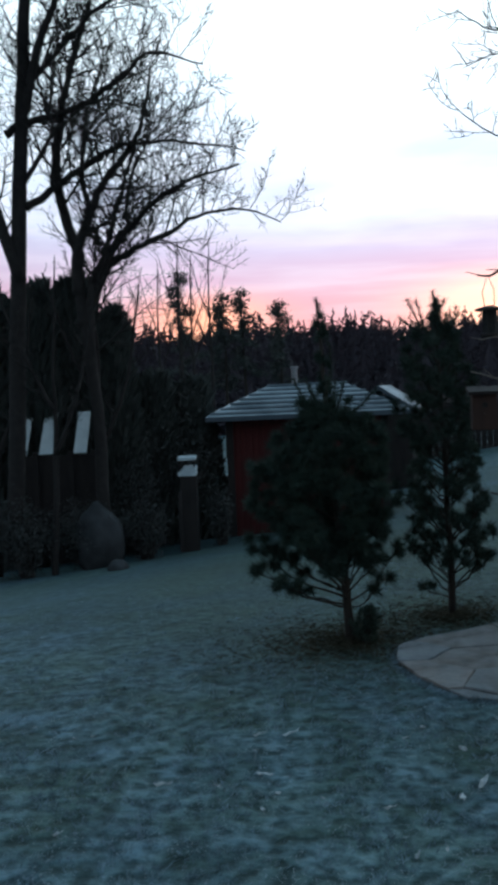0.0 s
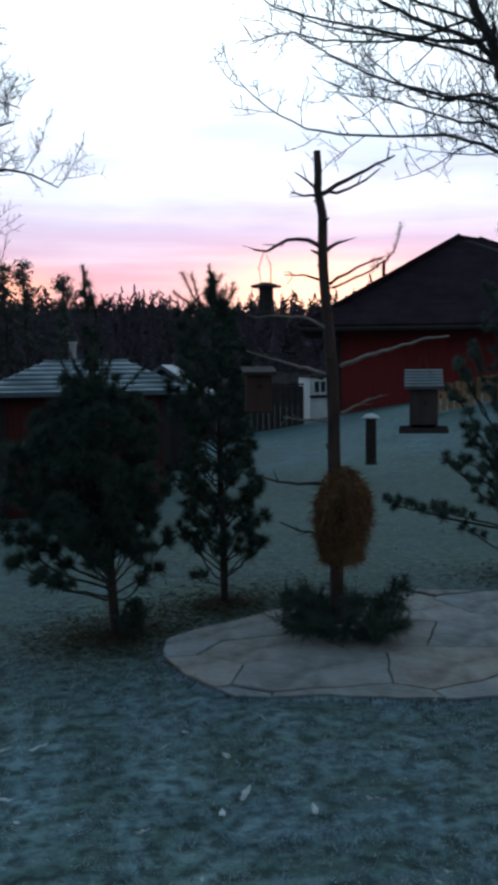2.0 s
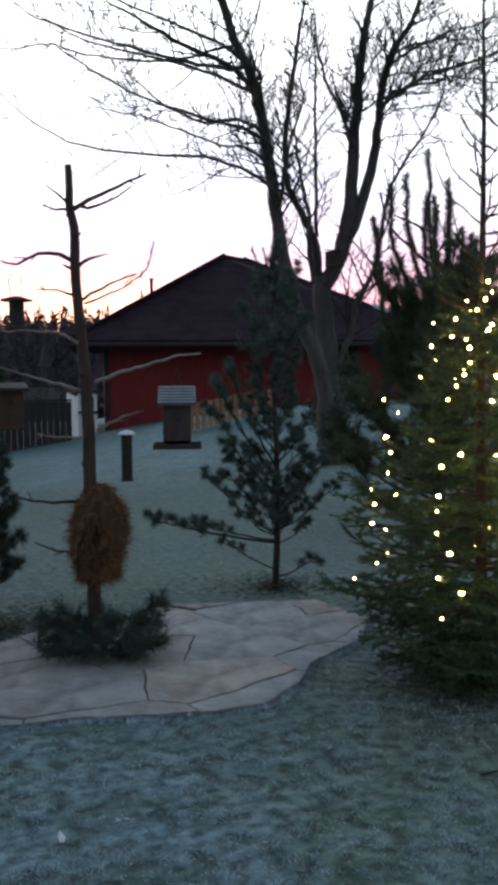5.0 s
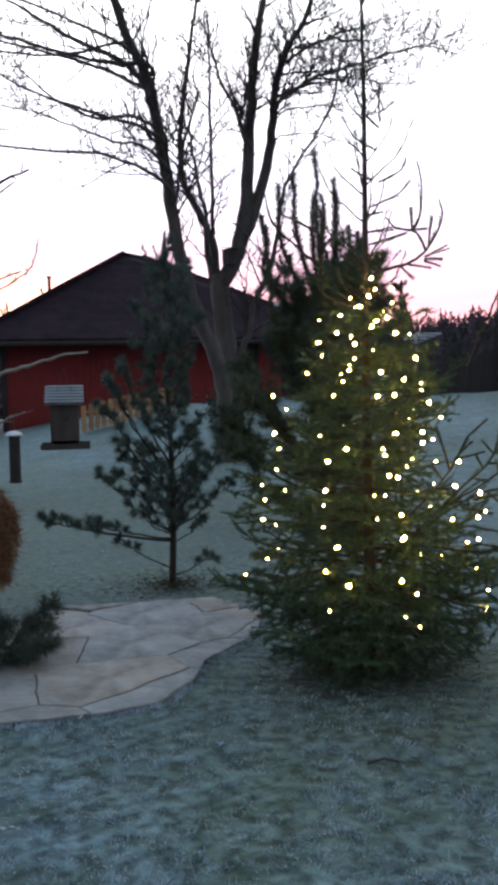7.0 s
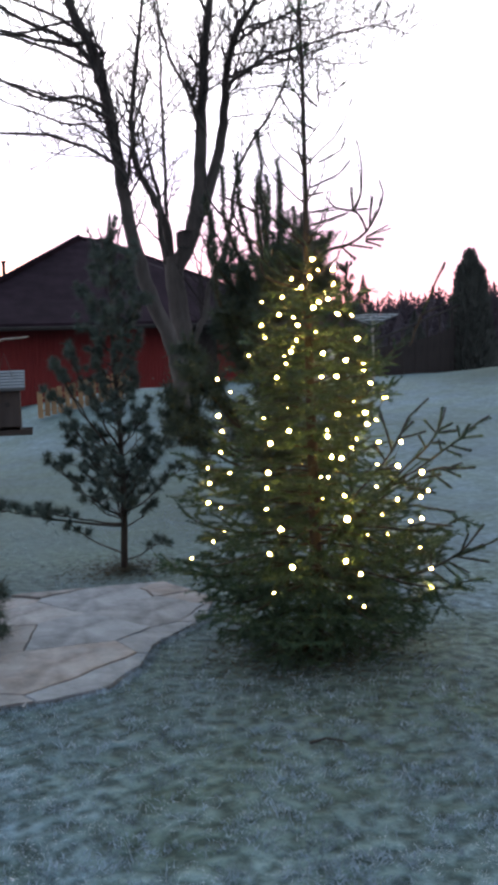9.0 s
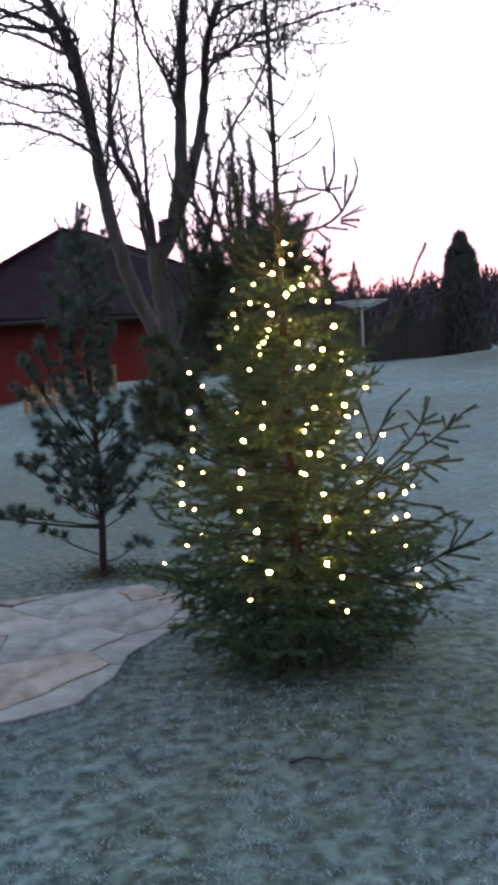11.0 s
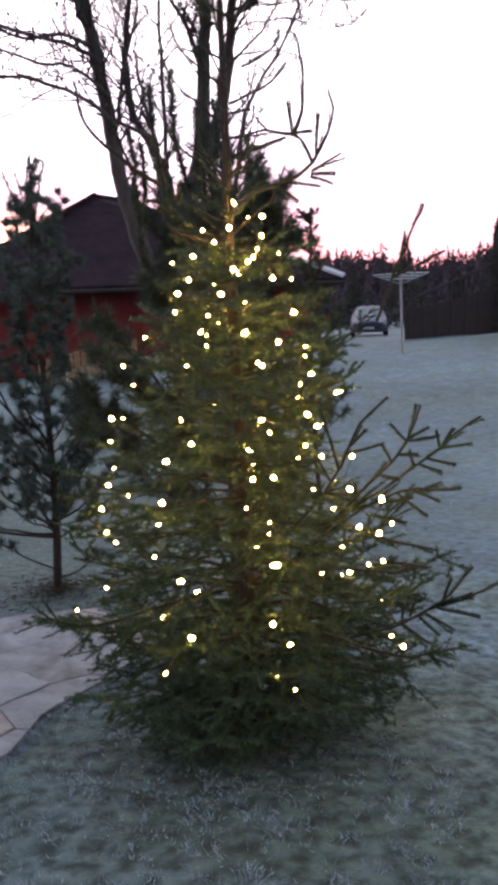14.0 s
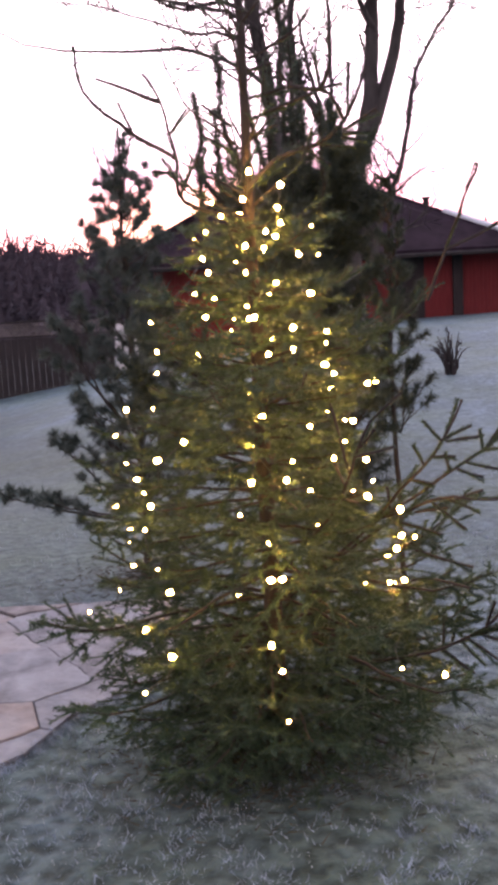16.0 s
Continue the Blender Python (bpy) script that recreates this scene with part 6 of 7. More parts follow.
far_shed((2.95, 19.4, -0.7), (0.75, 1.2, 1.75), 0.5, "small dark woodshed with a frosted roof behind the red shed", rz=70)
porch = thing("porch", (7.55, 24.6, 0.2), "narrow white glazed lean-to beside the barn", "porch", "buildings beyond the lawn")
b = Builder()
b.box(-0.25, -0.6, -0.6, 0.25, 0.45, 1.05)
part("wall", b, M_WHITE, porch)
b = Builder()
b.box(-0.29, -0.68, 1.05, 0.29, 0.48, 1.11)
part("roof", b, M_DARKWOOD, porch, "dark flat roof")
window(porch, (0, -0.64, 0.62), 0.40, 0.38)
b = Builder()
b.box(-0.26, -0.66, 0.53, 0.26, -0.602, 0.59)
part("sill", b, M_DARKWOOD, porch)


def lattice_fence():
    """Dark boards with an open frosted trellis along the top."""
    root = thing("lattice_fence", (2.95, 24.15, 0.0), "dark board fence with a frosted trellis along its top", "fence", rz=-14.5)
    n = 28
    for k in range(n):
        b = Builder()
        b.box(k * 0.145, -0.012, -0.7, k * 0.145 + 0.138, 0.012, 1.06)
        part("board", b, M_DARKWOOD, root)
    for z in (1.08, 1.42):
        b = Builder()
        b.box(-0.02, -0.03, z, n * 0.145, 0.03, z + 0.045)
        part("rail", b, M_DARKWOOD, root)
    for k in range(46):
        for lean in (-0.12, 0.12):
            b = Builder()
            x = 0.12 + k * 0.082
            y = 0.008 if lean > 0 else -0.008
            b.tube([(x - lean, y, 1.12), (x + lean, y, 1.42)], 0.007, 4)
            part("slat", b, M_BARE, root)


lattice_fence()

# pale panels between the trunks
screen = thing("garden_screen", (0, 13.62, 0), "white panels leaning back between low dark posts", "screen")
for x, w in ((-3.20, 0.16), (-2.86, 0.19), (-2.37, 0.18)):
    b = Builder()
    b.box(x, -0.012, 0.0, x + w, 0.012, 0.82, pose(0, 0, 0.86, -46))
    part("panel", b, M_WHITE, screen, "white board panel leaning back")
for x in (-3.28, -2.95, -2.45, -2.12):
    b = Builder()
    b.box(x, -0.05, -0.7, x + 0.07, 0.03, 0.90)
    part("post", b, M_DARKWOOD, screen)
b = Builder()
b.box(-3.28, 0.03, -0.7, -2.05, 0.06, 0.84)
part("lower_board", b, M_DARKWOOD, screen)

stack = thing("covered_stack", (-0.76, 13.44, land(-0.76, 13.44)), "dark stack of timber under a pale frosted sheet", "timber stack")
b = Builder()
b.box(-0.11, 0, -0.05, 0.12, 0.4, 1.06)
part("timber", b, M_DARKWOOD, stack)
b = Builder()
b.box(-0.13, -0.03, 1.07, 0.12, 0.42, 1.13)
b.box(-0.06, -0.035, 1.13, 0.12, 0.4, 1.19)
part("sheet", b, M_FROSTCAP, stack, "frosted pale sheet")
b = Builder()
b.box(-0.13, -0.04, 1.29, 0.12, 0.42, 1.33)
part("lid", b, M_FROSTCAP, stack)
for x in (-0.12, 0.09):
    b = Builder()
    b.box(x, -0.03, 1.13, x + 0.025, 0.0, 1.29)
    part("leg", b, M_DARKWOOD, stack)
b = Builder()
b.box(-0.14, -0.05, 0.0, -0.09, -0.01, 0.85)
part("stake", b, M_GREYWOOD, stack)


def boulder(place, size, seed):
    bm = bmesh.new()
    bmesh.ops.create_icosphere(bm, subdivisions=3, radius=1)
    for v in bm.verts:
        k = 1 + 0.22 * noise.noise(v.co * 1.6 + Vector((seed, 0, 0)))
        v.co = Vector((v.co.x * size[0], v.co.y * size[1], v.co.z * size[2])) * k
    me = bpy.data.meshes.new("boulder")
    bm.to_mesh(me)
    bm.free()
    me.materials.append(M_BOULDER)
    me.polygons.foreach_set("use_smooth", [True] * len(me.polygons))
    ob = new("boulder", me)
    ob.matrix_basis = pose(*place)
    return tagged(ob, "flat-topped grey boulder with frost on top", "boulder", "boulders by the shrubs")


boulder((-1.95, 12.9, land(-1.95, 12.9) + 0.35), (0.33, 0.3, 0.50), 1)
boulder((-1.62, 12.2, land(-1.62, 12.2) + 0.03), (0.13, 0.12, 0.10), 5)

# ---- right-hand side of the garden ----


def thuja(place, height, radius, label, seed, group="", cone=False, name="thuja"):
    r = random.Random(seed)
    root = thing(name, place, label, "spruce tree" if cone else "thuja", group)
    tb, lv = Builder(), Builder()
    limb(tb, [(0, 0, -0.1), (0, 0, height * 0.5), (0, 0, height * 0.95)], 0.08, 0.02, 7, r, 0.01)
    for k in range(6500):
        f = r.random() ** 0.85
        z = 0.05 + f * (height - 0.05)
        prof = radius * (1 - 0.62 * f ** 1.1) * (1 - f ** 12)
        a = r.random() * 6.28
        if cone:
            prof = radius * (1 - f) ** 1.1 * (0.72 + 0.34 * abs(math.sin(f * 33 + 1.3 * math.sin(a * 2 + seed))))
        rr = prof * (0.80 + 0.26 * r.random() + 0.10 * noise.noise(Vector((math.cos(a) * 2, math.sin(a) * 2, z * 1.6))))
        p = Vector((math.cos(a) * rr, math.sin(a) * rr, z))
        if not cone and f > 0.86:
            p += Vector((0.17 * radius * (1 if a < 3.14 else -1), 0, 0.05 if a < 3.14 else -0.04))
        w = (Vector((math.cos(a), math.sin(a), -0.25 if cone else 1.9)) + rvec(r) * 0.5).normalized()
        s = w.cross(rvec(r)).normalized()
        ln = (0.16 + 0.12 * r.random()) * (0.25 + 1.1 * (1 - f) if cone else 1)
        wd = 0.05 * (0.4 + 0.6 * (1 - f) if cone else 1)
        lv.add([tuple(p - w * ln * 0.3), tuple(p + s * wd), tuple(p + w * ln), tuple(p - s * wd)], [(0, 1, 2, 3)])
    part("trunk", tb, M_PINE_BARK, root)
    part("foliage", lv, M_THUJA, root)
    return root


for k, (x, y, h, w) in enumerate(((-3.05, 14.6, 4.1, 0.7), (-2.5, 14.9, 4.2, 0.62), (-1.95, 14.7, 3.6, 0.55), (-1.4, 15.2, 2.6, 0.55), (-0.8, 15.6, 2.45, 0.55), (-3.9, 14.4, 4.3, 0.8))):
    thuja((x, y, land(x, y)), h, w, "dark dense evergreen behind the bare trunks", 310 + k, "dark evergreens at the lawn's edge")
thuja((20.0, 18.1, land(20, 18.1)), 3.1, 0.62, "dark columnar thuja by the fence", 301)
shrub((22.6, 18.4, land(22.6, 18.4)), (0.9, 0.8, 1.5), "rounded leafless bush beside the thuja", 251, 900, group="", leaf=0.04)


def arch_fence():
    root = thing("board_fence", (0, 0, 0), "dark board fence topped by an upward-curving rail", "fence")
    n = 16
    me = None
    a0, a1 = Vector((16.85, 18.4, 0)), Vector((20.1, 18.0, 0))
    way = (a1 - a0).normalized()
    deg = math.degrees(math.atan2(way.y, way.x))
    b = Builder()
    b.box(-0.1, -0.012, 0, 0.1, 0.012, 1.0)
    me = b.mesh("board", M_DARKWOOD)
    tops = []
    for k in range(n + 1):
        f = k / n
        p = a0.lerp(a1, f)
        h = 0.78 + 0.74 * f ** 1.8
        o = new("board", me)
        o.parent = root
        o.matrix_basis = pose(p.x, p.y, land(p.x, p.y) - 0.05, 0, 0, deg) @ Matrix.Translation((0, 0.008 * (k % 2), 0)) @ Matrix.Diagonal((1.05, 1, h, 1))
        tops.append(p + Vector((0, 0, land(p.x, p.y) + h + 0.12 + 0.55 * f * (1.6 - f))))
    b = Builder()
    b.tube(tops, 0.038, 6)
    part("rail", b, M_DARKWOOD, root)
    for k in range(0, n + 1, 2):
        b = Builder()
        p = tops[k]
        b.tube([(p.x, p.y, land(p.x, p.y)), tuple(p)], 0.03, 6)
        part("post", b, M_DARKWOOD, root)


arch_fence()


def clothes_line():
    x, y = 14.3, 15.7
    root = thing("clothes_dryer", (x, y, land(x, y)), "grey steel clothes-drying pole with frosted arms and lines", "clothes dryer", rz=30)
    b = Builder()
    b.tube([(0, 0, -0.1), (0, 0, 1.55)], 0.024, 10)
    part("pole", b, M_METAL, root)
    for a in range(4):
        t = radians(90 * a + 20)
        b = Builder()
        b.tube([(0, 0, 1.36), (0.55 * math.cos(t), 0.55 * math.sin(t), 1.56)], 0.012, 6)
        part("arm", b, M_METAL, root)
    for k in (0.5, 0.75, 1.0):
        b = Builder()
        b.tube([(0.55 * k * math.cos(radians(90 * a + 20)), 0.55 * k * math.sin(radians(90 * a + 20)), 1.36 + 0.2 * k) for a in range(5)], 0.005, 4)
        part("line", b, M_FROSTCAP, root)


clothes_line()


def car(place, rz):
    root = thing("car", place, "dark blue hatchback with frosted bonnet and windscreen, parked nose on", "car", rz=rz)
    # sections along the length: y, half width, bottom, shoulder, roof, roof half width
    secs = [(-2.05, 0.66, 0.32, 0.62, 0.64, 0.55), (-1.95, 0.80, 0.22, 0.72, 0.76, 0.66), (-1.5, 0.87, 0.20, 0.82, 0.88, 0.72), (-0.95, 0.89, 0.20, 0.90, 0.98, 0.74), (-0.15, 0.89, 0.20, 0.93, 1.46, 0.60),
            (0.6, 0.89, 0.20, 0.94, 1.50, 0.60), (1.5, 0.87, 0.22, 0.94, 1.38, 0.58), (1.95, 0.80, 0.26, 0.90, 1.0, 0.62), (2.05, 0.72, 0.34, 0.80, 0.84, 0.6)]
    b = Builder()
    ring = []
    for y, w, lo, sh, rf, rw in secs:
        ring.append([(-w * 0.94, y, lo), (-w, y, (lo + sh) / 2), (-w * 0.97, y, sh), (-rw, y, rf - 0.03), (-rw * 0.6, y, rf), (rw * 0.6, y, rf), (rw, y, rf - 0.03), (w * 0.97, y, sh), (w, y, (lo + sh) / 2), (w * 0.94, y, lo)])
    k = 10
    vs = [v for q in ring for v in q]
    fs = [(i * k + s, i * k + (s + 1) % k, (i + 1) * k + (s + 1) % k, (i + 1) * k + s) for i in range(len(ring) - 1) for s in range(k)]
    fs += [tuple(range(k)), tuple(reversed([(len(ring) - 1) * k + s for s in range(k)]))]
    b.add(vs, fs)
    bevelled(part("body", b, M_CAR, root, smooth=True), 0.03, 2)
    b = Builder()
    b.add([(-0.66, -0.93, 1.0), (0.66, -0.93, 1.0), (0.56, -0.20, 1.43), (-0.56, -0.20, 1.43)], [(0, 1, 2, 3)])
    b.add([(-0.66, -0.935, 1.012), (0.66, -0.935, 1.012), (0.56, -0.205, 1.442), (-0.56, -0.205, 1.442)], [(0, 1, 2, 3)])
    part("windscreen", b, M_WINDSCREEN, root, "frosted windscreen")
    for sx in (-1, 1):
        b = Builder()
        b.box(sx * 0.62 - 0.17, -2.04, 0.60, sx * 0.62 + 0.17, -1.93, 0.74)
        bevelled(part("headlight", b, M_LAMPGLASS, root), 0.03, 2)
        b = Builder()
        b.box(sx * 0.95 - 0.09, -0.72, 0.93, sx * 0.95 + 0.09, -0.60, 1.06)
        bevelled(part("wing_mirror", b, M_CAR, root), 0.03, 2)
        for y in (-1.28, 1.30):
            b = Builder()
            b.lathe([(0.20, -0.10), (0.30, -0.10), (0.32, -0.06), (0.32, 0.06), (0.30, 0.10), (0.20, 0.10)], 20, pose(sx * 0.82, y, 0.32, 0, 90))
            wh = part("wheel", b, M_TYRE, root)
            b = Builder()
            b.lathe([(0.05, -0.105), (0.19, -0.09), (0.20, 0.09), (0.05, 0.105)], 14, pose(sx * 0.82, y, 0.32, 0, 90))
            part("rim", b, M_METAL, wh)
    b = Builder()
    b.box(-0.55, -2.06, 0.34, 0.55, -1.98, 0.52)
    part("grille", b, M_TYRE, root, "dark grille")
    b = Builder()
    b.box(-0.26, -2.075, 0.36, 0.26, -2.06, 0.47)
    part("number_plate", b, M_METAL, root, "dull plate")
    root.scale = (0.88, 0.88, 0.88)      # a small car


car((28.85, 34.63, land(28.85, 34.63)), -39)
for k, (x, y, h, w) in enumerate(((41.4, 46.4, 5.9, 1.5), (44.5, 45.0, 3.6, 1.3), (39.0, 48.5, 3.8, 1.3), (47.5, 42.0, 3.8, 1.4), (36.5, 50.0, 3.6, 1.3), (34.0, 51.0, 4.0, 1.4))):
    thuja((x, y, land(x, y)), h, w, "dark pointed spruce beyond the drive", 330 + k, "spruces beyond the drive", True, "far_spruce")
shrub((9.85, 13.35, land(9.85, 13.35)), (0.34, 0.34, 0.74), "small leafless twiggy shrub in the lawn", 250, 60, group="")

for k, (x, y, h) in enumerate(((-3.3, 40, 8.6), (-2.5, 41, 9.6), (-1.9, 40, 8.8), (-1.2, 42, 9.4), (-5.2, 38, 8.8))):
    z = land(x, y)
    bare_tree("slim leafless birch standing above the wood's edge",
              ([(x, y, z), (x + 0.05, y, z + h * 0.4), (x, y, z + h * 0.7), (x + 0.1, y, z + h)], 0.09, 0.015),
              [([(x, y, z + h * f), (x + s * h * 0.05, y + 0.2, z + h * (f + 0.14)), (x + s * h * 0.08, y + 0.2, z + h * (f + 0.28))], 0.035, 0.008) for f, s in ((0.45, 1), (0.5, -1), (0.6, 1), (0.66, -1))],
              400 + k, 1.6, 1.4, 2, 0.6, group="birches at the wood's edge", thin=0.012, stem=M_TWIG)
def far_pine(x, y, top, spread, seed):
    """A bare stem with ragged clumps of needles on its upper half."""
    r = random.Random(seed)
    z = land(x, y)
    h = top - z
    root = thing("far_pine", (x, y, z), "dark ragged pine standing above the wood's edge", "pine tree", "pines at the wood's edge")
    tb, lv = Builder(), Builder()
    limb(tb, [(0, 0, -0.2), (0.1, 0, h * 0.5), (0, 0, h)], 0.11, 0.03, 6, r, 0.04)
    for c in range(17):
        f = 0.42 + 0.58 * (c + r.random() * 0.7) / 17
        a = r.random() * 6.28
        o = spread * (1.12 - f) * r.uniform(0.4, 1.6)
        p = Vector((math.cos(a) * o, math.sin(a) * o, h * f))
        tb.tube([(0, 0, h * f - 0.15), tuple(p)], [0.03, 0.012], 4, cap=False)
        for q in range(110):
            g = p + Vector((r.gauss(0, 0.20), r.gauss(0, 0.20), r.gauss(0, 0.10)))
            w = rvec(r)
            lv.needle(g, w, 0.28, 0.07, w.cross(rvec(r)).normalized())
    part("trunk", tb, M_PINE_BARK, root)
    part("foliage", lv, M_THUJA, root)


for k, (x, y, top, spread) in enumerate(((-2.93, 48.0, 7.7, 1.1), (-0.74, 48.1, 6.4, 0.8), (0.21, 48.2, 6.6, 0.9), (2.02, 48.1, 5.9, 0.8))):
    far_pine(x, y, top, spread, 420 + k)

# ---- the far wood ----


def far_wood():
    r = random.Random(99)
    b = Builder()
    for row, (dist, count) in enumerate(((95, 300), (108, 380), (122, 400), (140, 420), (165, 420))):
        for k in range(count):
            az = radians(-62 + 150 * (k + r.random()) / count)
            d = dist + r.uniform(-6, 6)
            x, y = d * math.sin(az), d * math.cos(az)
            z = land(x, y) - 0.5
            left = 1 - ease(8, 40, math.degrees(az))
            eye_angle = 3.45 + 0.60 * left + 0.18 * math.sin(az * 23) + 0.15 * math.sin(az * 57 + 1)
            h = 1.65 + d * math.tan(radians(eye_angle)) - z
            h *= (0.62 if row == 0 else 0.8 + 0.06 * row) * ((0.80 + 0.24 * r.random() ** 1.5) if row < 2 else (0.90 + 0.14 * r.random() ** 1.5))
            if r.random() < 0.07 and row > 1:
                h *= 1.14
            w = h * r.uniform(0.24, 0.40)
            if row == 0 or r.random() < 0.25:
                w *= 1.6
            n = 5
            for q0, q1 in ((0.0, 0.5), (0.3, 0.9)):
                vs = [(x + w * 0.55 * (1 - q0) * math.cos(6.2832 * s / n + x), y + w * 0.55 * (1 - q0) * math.sin(6.2832 * s / n + x), z + h * q0) for s in range(n)]
                b.add(vs + [(x, y, z + h * q1)], [(s, (s + 1) % n, n) for s in range(n)])
            sprays = 120 if row == 0 else 95
            bluff = r.choice((0.55, 0.8, 0.95))
            for t in range(sprays):
                f = (t + r.random()) / sprays
                a = r.random() * 6.2832
                rr = w * (1 - f) ** bluff * r.uniform(0.35, 1.15) + 0.08
                half = (0.036 * h * (1.15 - f) + 0.05) * r.uniform(0.5, 1.5)
                zz = z + h * (0.03 + 0.97 * f)
                ca, sa = math.cos(a), math.sin(a)
                drop = 0.05 * h * r.uniform(0.2, 1.0)
                b.add([(x - ca * 0.05, y - sa * 0.05, zz + 0.03 * h * (1 - f) + 0.1), (x + ca * rr - sa * half, y + sa * rr + ca * half, zz - drop), (x + ca * rr * 0.8, y + sa * rr * 0.8, zz - drop * 1.6), (x + ca * rr + sa * half, y + sa * rr - ca * half, zz - drop)], [(0, 1, 2), (0, 2, 3)])
    return whole("far_wood", b, M_FOREST, "dark unbroken spruce wood along the horizon", "forest", kind="stuff")


far_wood()


def back_wood():
    r = random.Random(98)
    b = Builder()
    for k in range(260):
        az = radians(90 + 208 * (k + r.random()) / 260)
        d = 120 + r.uniform(-15, 15)
        x, y = d * math.sin(az), d * math.cos(az)
        z, h = land(x, y) - 0.5, r.uniform(8, 13)
        for t in range(4):
            w = h * 0.2 * (1 - t / 4)
            vs = [(x + w * math.cos(6.2832 * s / 5 + t), y + w * math.sin(6.2832 * s / 5 + t), z + h * t / 4.4) for s in range(5)]
            b.add(vs + [(x, y, z + h * min(1, (t + 1.4) / 4))], [(s, (s + 1) % 5, 5) for s in range(5)])
    return whole("back_wood", b, M_FOREST, "dark spruce wood on the far side of the garden", "forest", kind="stuff")


back_wood()

# ---- grass and litter ----


def inside(x, y, poly):
    hit = False
    for i in range(len(poly)):
        (xa, ya), (xb, yb) = poly[i], poly[i - 1]
        if (ya > y) != (yb > y) and x < (xb - xa) * (y - ya) / (yb - ya) + xa:
            hit = not hit
    return hit


def grass():
    r = random.Random(3)
    b = Builder()
    for k in range(230000):
        y = 1.9 + 7.6 * r.random() ** 1.5
        x = r.uniform(-0.30 * y - 0.4, 0.95 * y + 0.6)
        clump = noise.noise(Vector((x * 11, y * 11, 2.0))) + 0.6 * noise.noise(Vector((x * 3.2, y * 3.2, 5.0)))
        if r.random() > (0.38 + 1.5 * clump) * (1 - 0.6 * ease(5.6, 7.6, y)) or inside(x, y, EDGE):
            continue
        p = Vector((x, y, land(x, y) - 0.004))
        w = Vector((r.gauss(0, 0.9), r.gauss(0, 0.9), 1)).normalized()
        b.needle(p, w, 0.014 + 0.02 * r.random() + 0.016 * max(0.0, clump), 0.0052, w.cross(rvec(r)).normalized())
    # longer blades hang over the rim of the paving
    for i, (x0, y0) in enumerate(EDGE):
        x1, y1 = EDGE[(i + 1) % len(EDGE)]
        ln = math.hypot(x1 - x0, y1 - y0)
        nx, ny = -(y1 - y0) / ln, (x1 - x0) / ln
        for k in range(int(ln * 900)):
            f, o = r.random(), r.gauss(-0.018, 0.02)
            x, y = x0 + (x1 - x0) * f + nx * o, y0 + (y1 - y0) * f + ny * o
            rag = 0.5 + noise.noise(Vector((x * 7, y * 7, 1.0)))
            w = Vector((nx * 0.8 + r.gauss(0, 0.5), ny * 0.8 + r.gauss(0, 0.5), 1)).normalized()
            b.needle(Vector((x, y, land(x, y) + 0.002)), w, 0.018 + 0.035 * r.random() * max(0.1, rag), 0.0055, w.cross(rvec(r)).normalized())
    rime = Builder()
    for k in range(84000):
        y = 1.9 + 4.2 * r.random() ** 1.3
        x = r.uniform(-0.30 * y - 0.4, 0.95 * y + 0.6)
        clump = noise.noise(Vector((x * 6, y * 6, 9.0))) + 0.7 * noise.noise(Vector((x * 21, y * 21, 4.0)))
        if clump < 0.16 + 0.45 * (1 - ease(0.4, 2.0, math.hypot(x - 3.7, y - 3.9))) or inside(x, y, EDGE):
            continue
        w = Vector((r.gauss(0, 1.0), r.gauss(0, 1.0), 0.8)).normalized()
        rime.needle(Vector((x, y, land(x, y) + 0.008 + 0.014 * r.random())), w, 0.004 + 0.005 * r.random(), 0.0036, w.cross(rvec(r)).normalized())
    whole("rime", rime, M_RIME, "pale rime crystals on the grass tips", "rime", kind="stuff")
    return whole("grass", b, M_BLADE, "short frosted grass blades", "grass", kind="stuff")


grass()


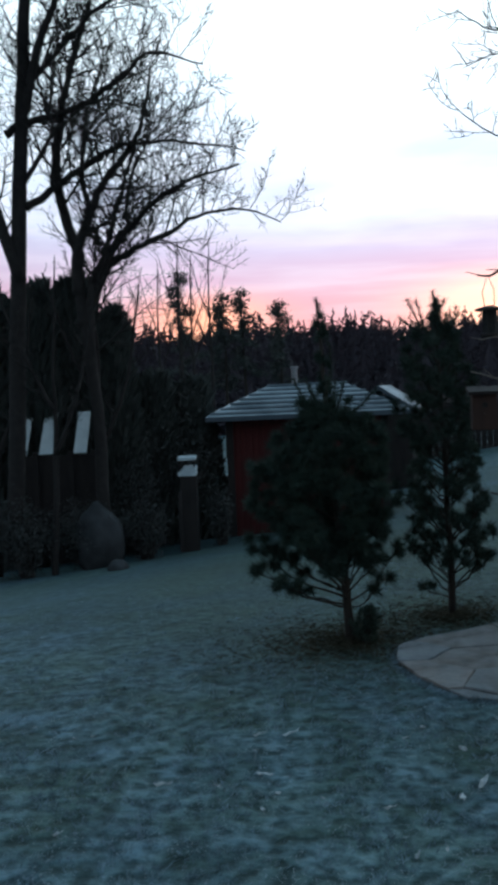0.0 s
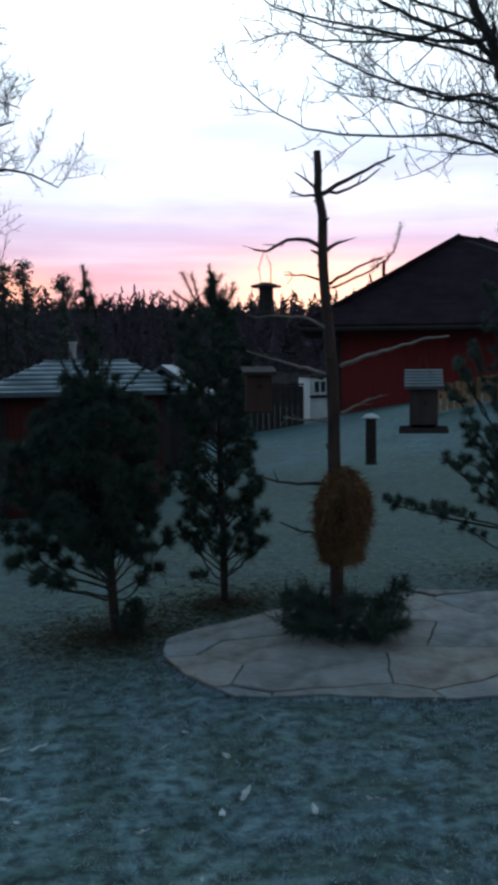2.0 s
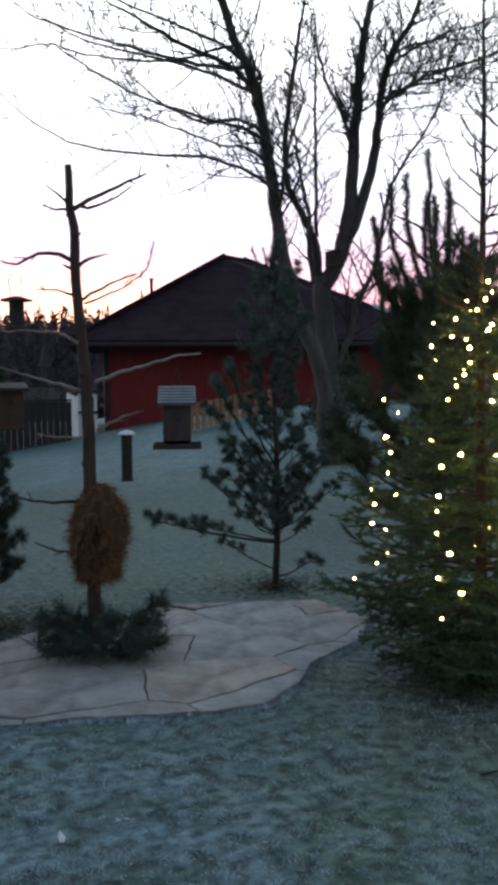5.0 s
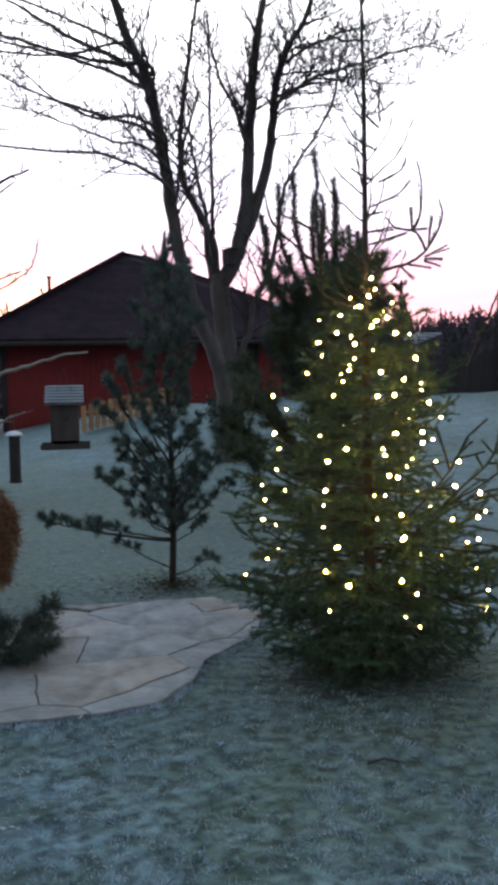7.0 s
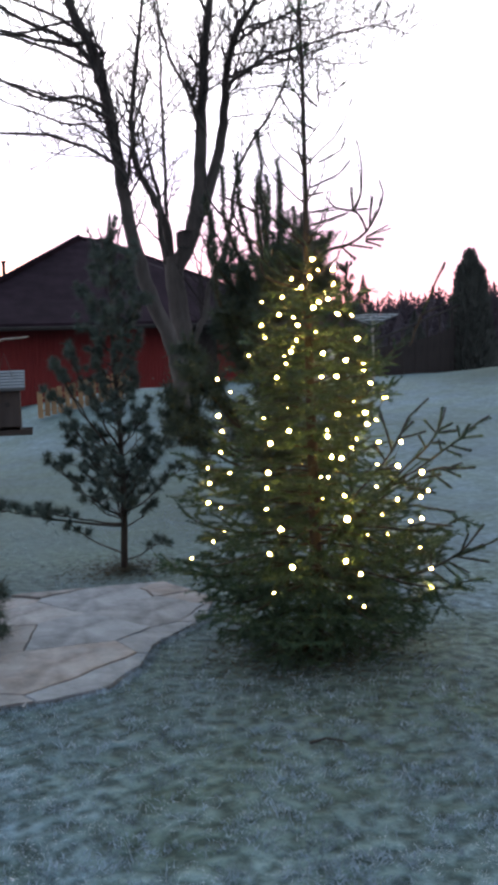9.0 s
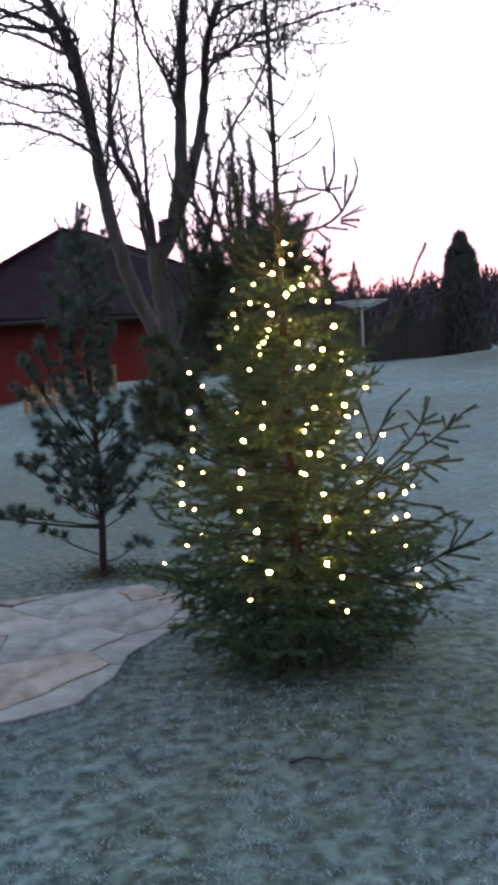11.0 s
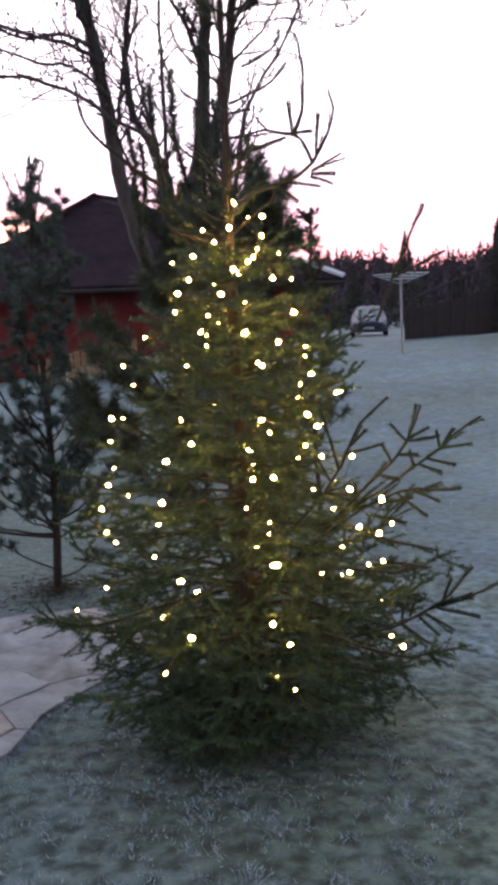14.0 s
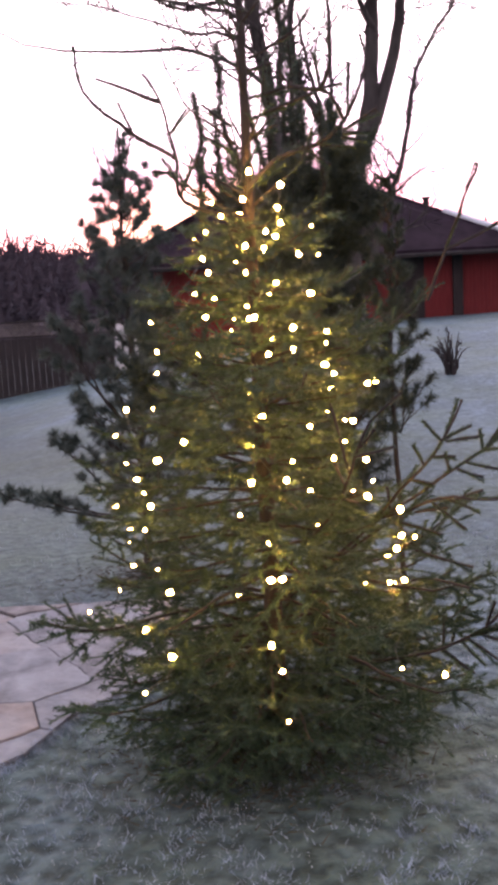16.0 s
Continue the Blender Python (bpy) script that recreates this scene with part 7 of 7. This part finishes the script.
def needle_litter():
    """Brown fallen needles in loose rings under the pines."""
    r = random.Random(8)
    b = Builder()
    for x0, y0, rad, count in ((0.69, 6.26, 1.05, 5200), (1.48, 6.80, 0.85, 3400), (3.78, 6.98, 0.60, 1300), (3.70, 4.50, 0.66, 3600)):
        for k in range(count):
            a, d = r.random() * 6.28, rad * abs(r.gauss(0, 0.45))
            x, y = x0 + math.cos(a) * d, y0 + math.sin(a) * d * 0.9
            if inside(x, y, EDGE):
                continue
            w = Vector((r.gauss(0, 1), r.gauss(0, 1), 0.25)).normalized()
            b.needle(Vector((x, y, land(x, y) + 0.012 + 0.02 * r.random())), w, r.uniform(0.03, 0.07), 0.006, w.cross(rvec(r)).normalized())
    return whole("needle_litter", b, M_LITTER, "brown fallen needles under the young pines", "needle litter", kind="stuff")


needle_litter()


def fallen_leaf():
    r = random.Random(15)
    b = Builder()
    vs, fs = [(0, 0, 0.012)], []
    for s in range(8):
        a = 6.2832 * s / 8
        k = 0.043 if s % 2 == 0 else 0.037
        vs.append((k * 1.3 * math.cos(a), k * math.sin(a), 0.006 + 0.018 * r.random()))
    fs = [(0, 1 + s, 1 + (s + 1) % 8) for s in range(8)]
    b.add(vs, fs)
    first = whole("fallen_leaf", b, M_LEAF, "small frosted fallen leaf on the grass", "leaf", "fallen leaves")
    first.matrix_basis = pose(0.55, 3.75, land(0.55, 3.75) + 0.015, 0, 0, 20) @ Matrix.Diagonal((0.55, 0.26, 0.8, 1))
    for x, y in ((0.83, 4.57), (0.96, 4.28), (1.42, 3.77), (0.84, 3.81), (1.17, 3.75), (0.06, 4.58), (-0.36, 4.07), (0.07, 4.11), (0.21, 4.57), (0.96, 3.95)):
        copy_thing(first, pose(x, y, land(x, y) + 0.018, r.uniform(-20, 20), r.uniform(-20, 20), r.uniform(0, 360)) @ Matrix.Diagonal((1.5, 1.2, 1.0, 1)))
    for k in range(22):
        y = 2.6 + 2.4 * r.random()
        x = r.uniform(-0.25 * y, 0.45 * y)
        if inside(x, y, EDGE):
            continue
        s = r.uniform(0.45, 0.9)
        copy_thing(first, pose(x, y, land(x, y) + 0.014, r.uniform(-15, 15), r.uniform(-15, 15), r.uniform(0, 360)) @ Matrix.Scale(s, 4))


fallen_leaf()

b = Builder()
sx, sy = 2.9, 3.45
limb(b, [(-0.07, 0.0, 0.012), (0.0, 0.01, 0.022), (0.08, -0.01, 0.012)], 0.007, 0.003, 6, random.Random(4), 0.003)
stick = whole("stick", b, M_TWIG, "short dark stick lying on the frosted grass", "stick")
stick.matrix_basis = pose(sx, sy, land(sx, sy) + 0.012, 0, 0, -30)
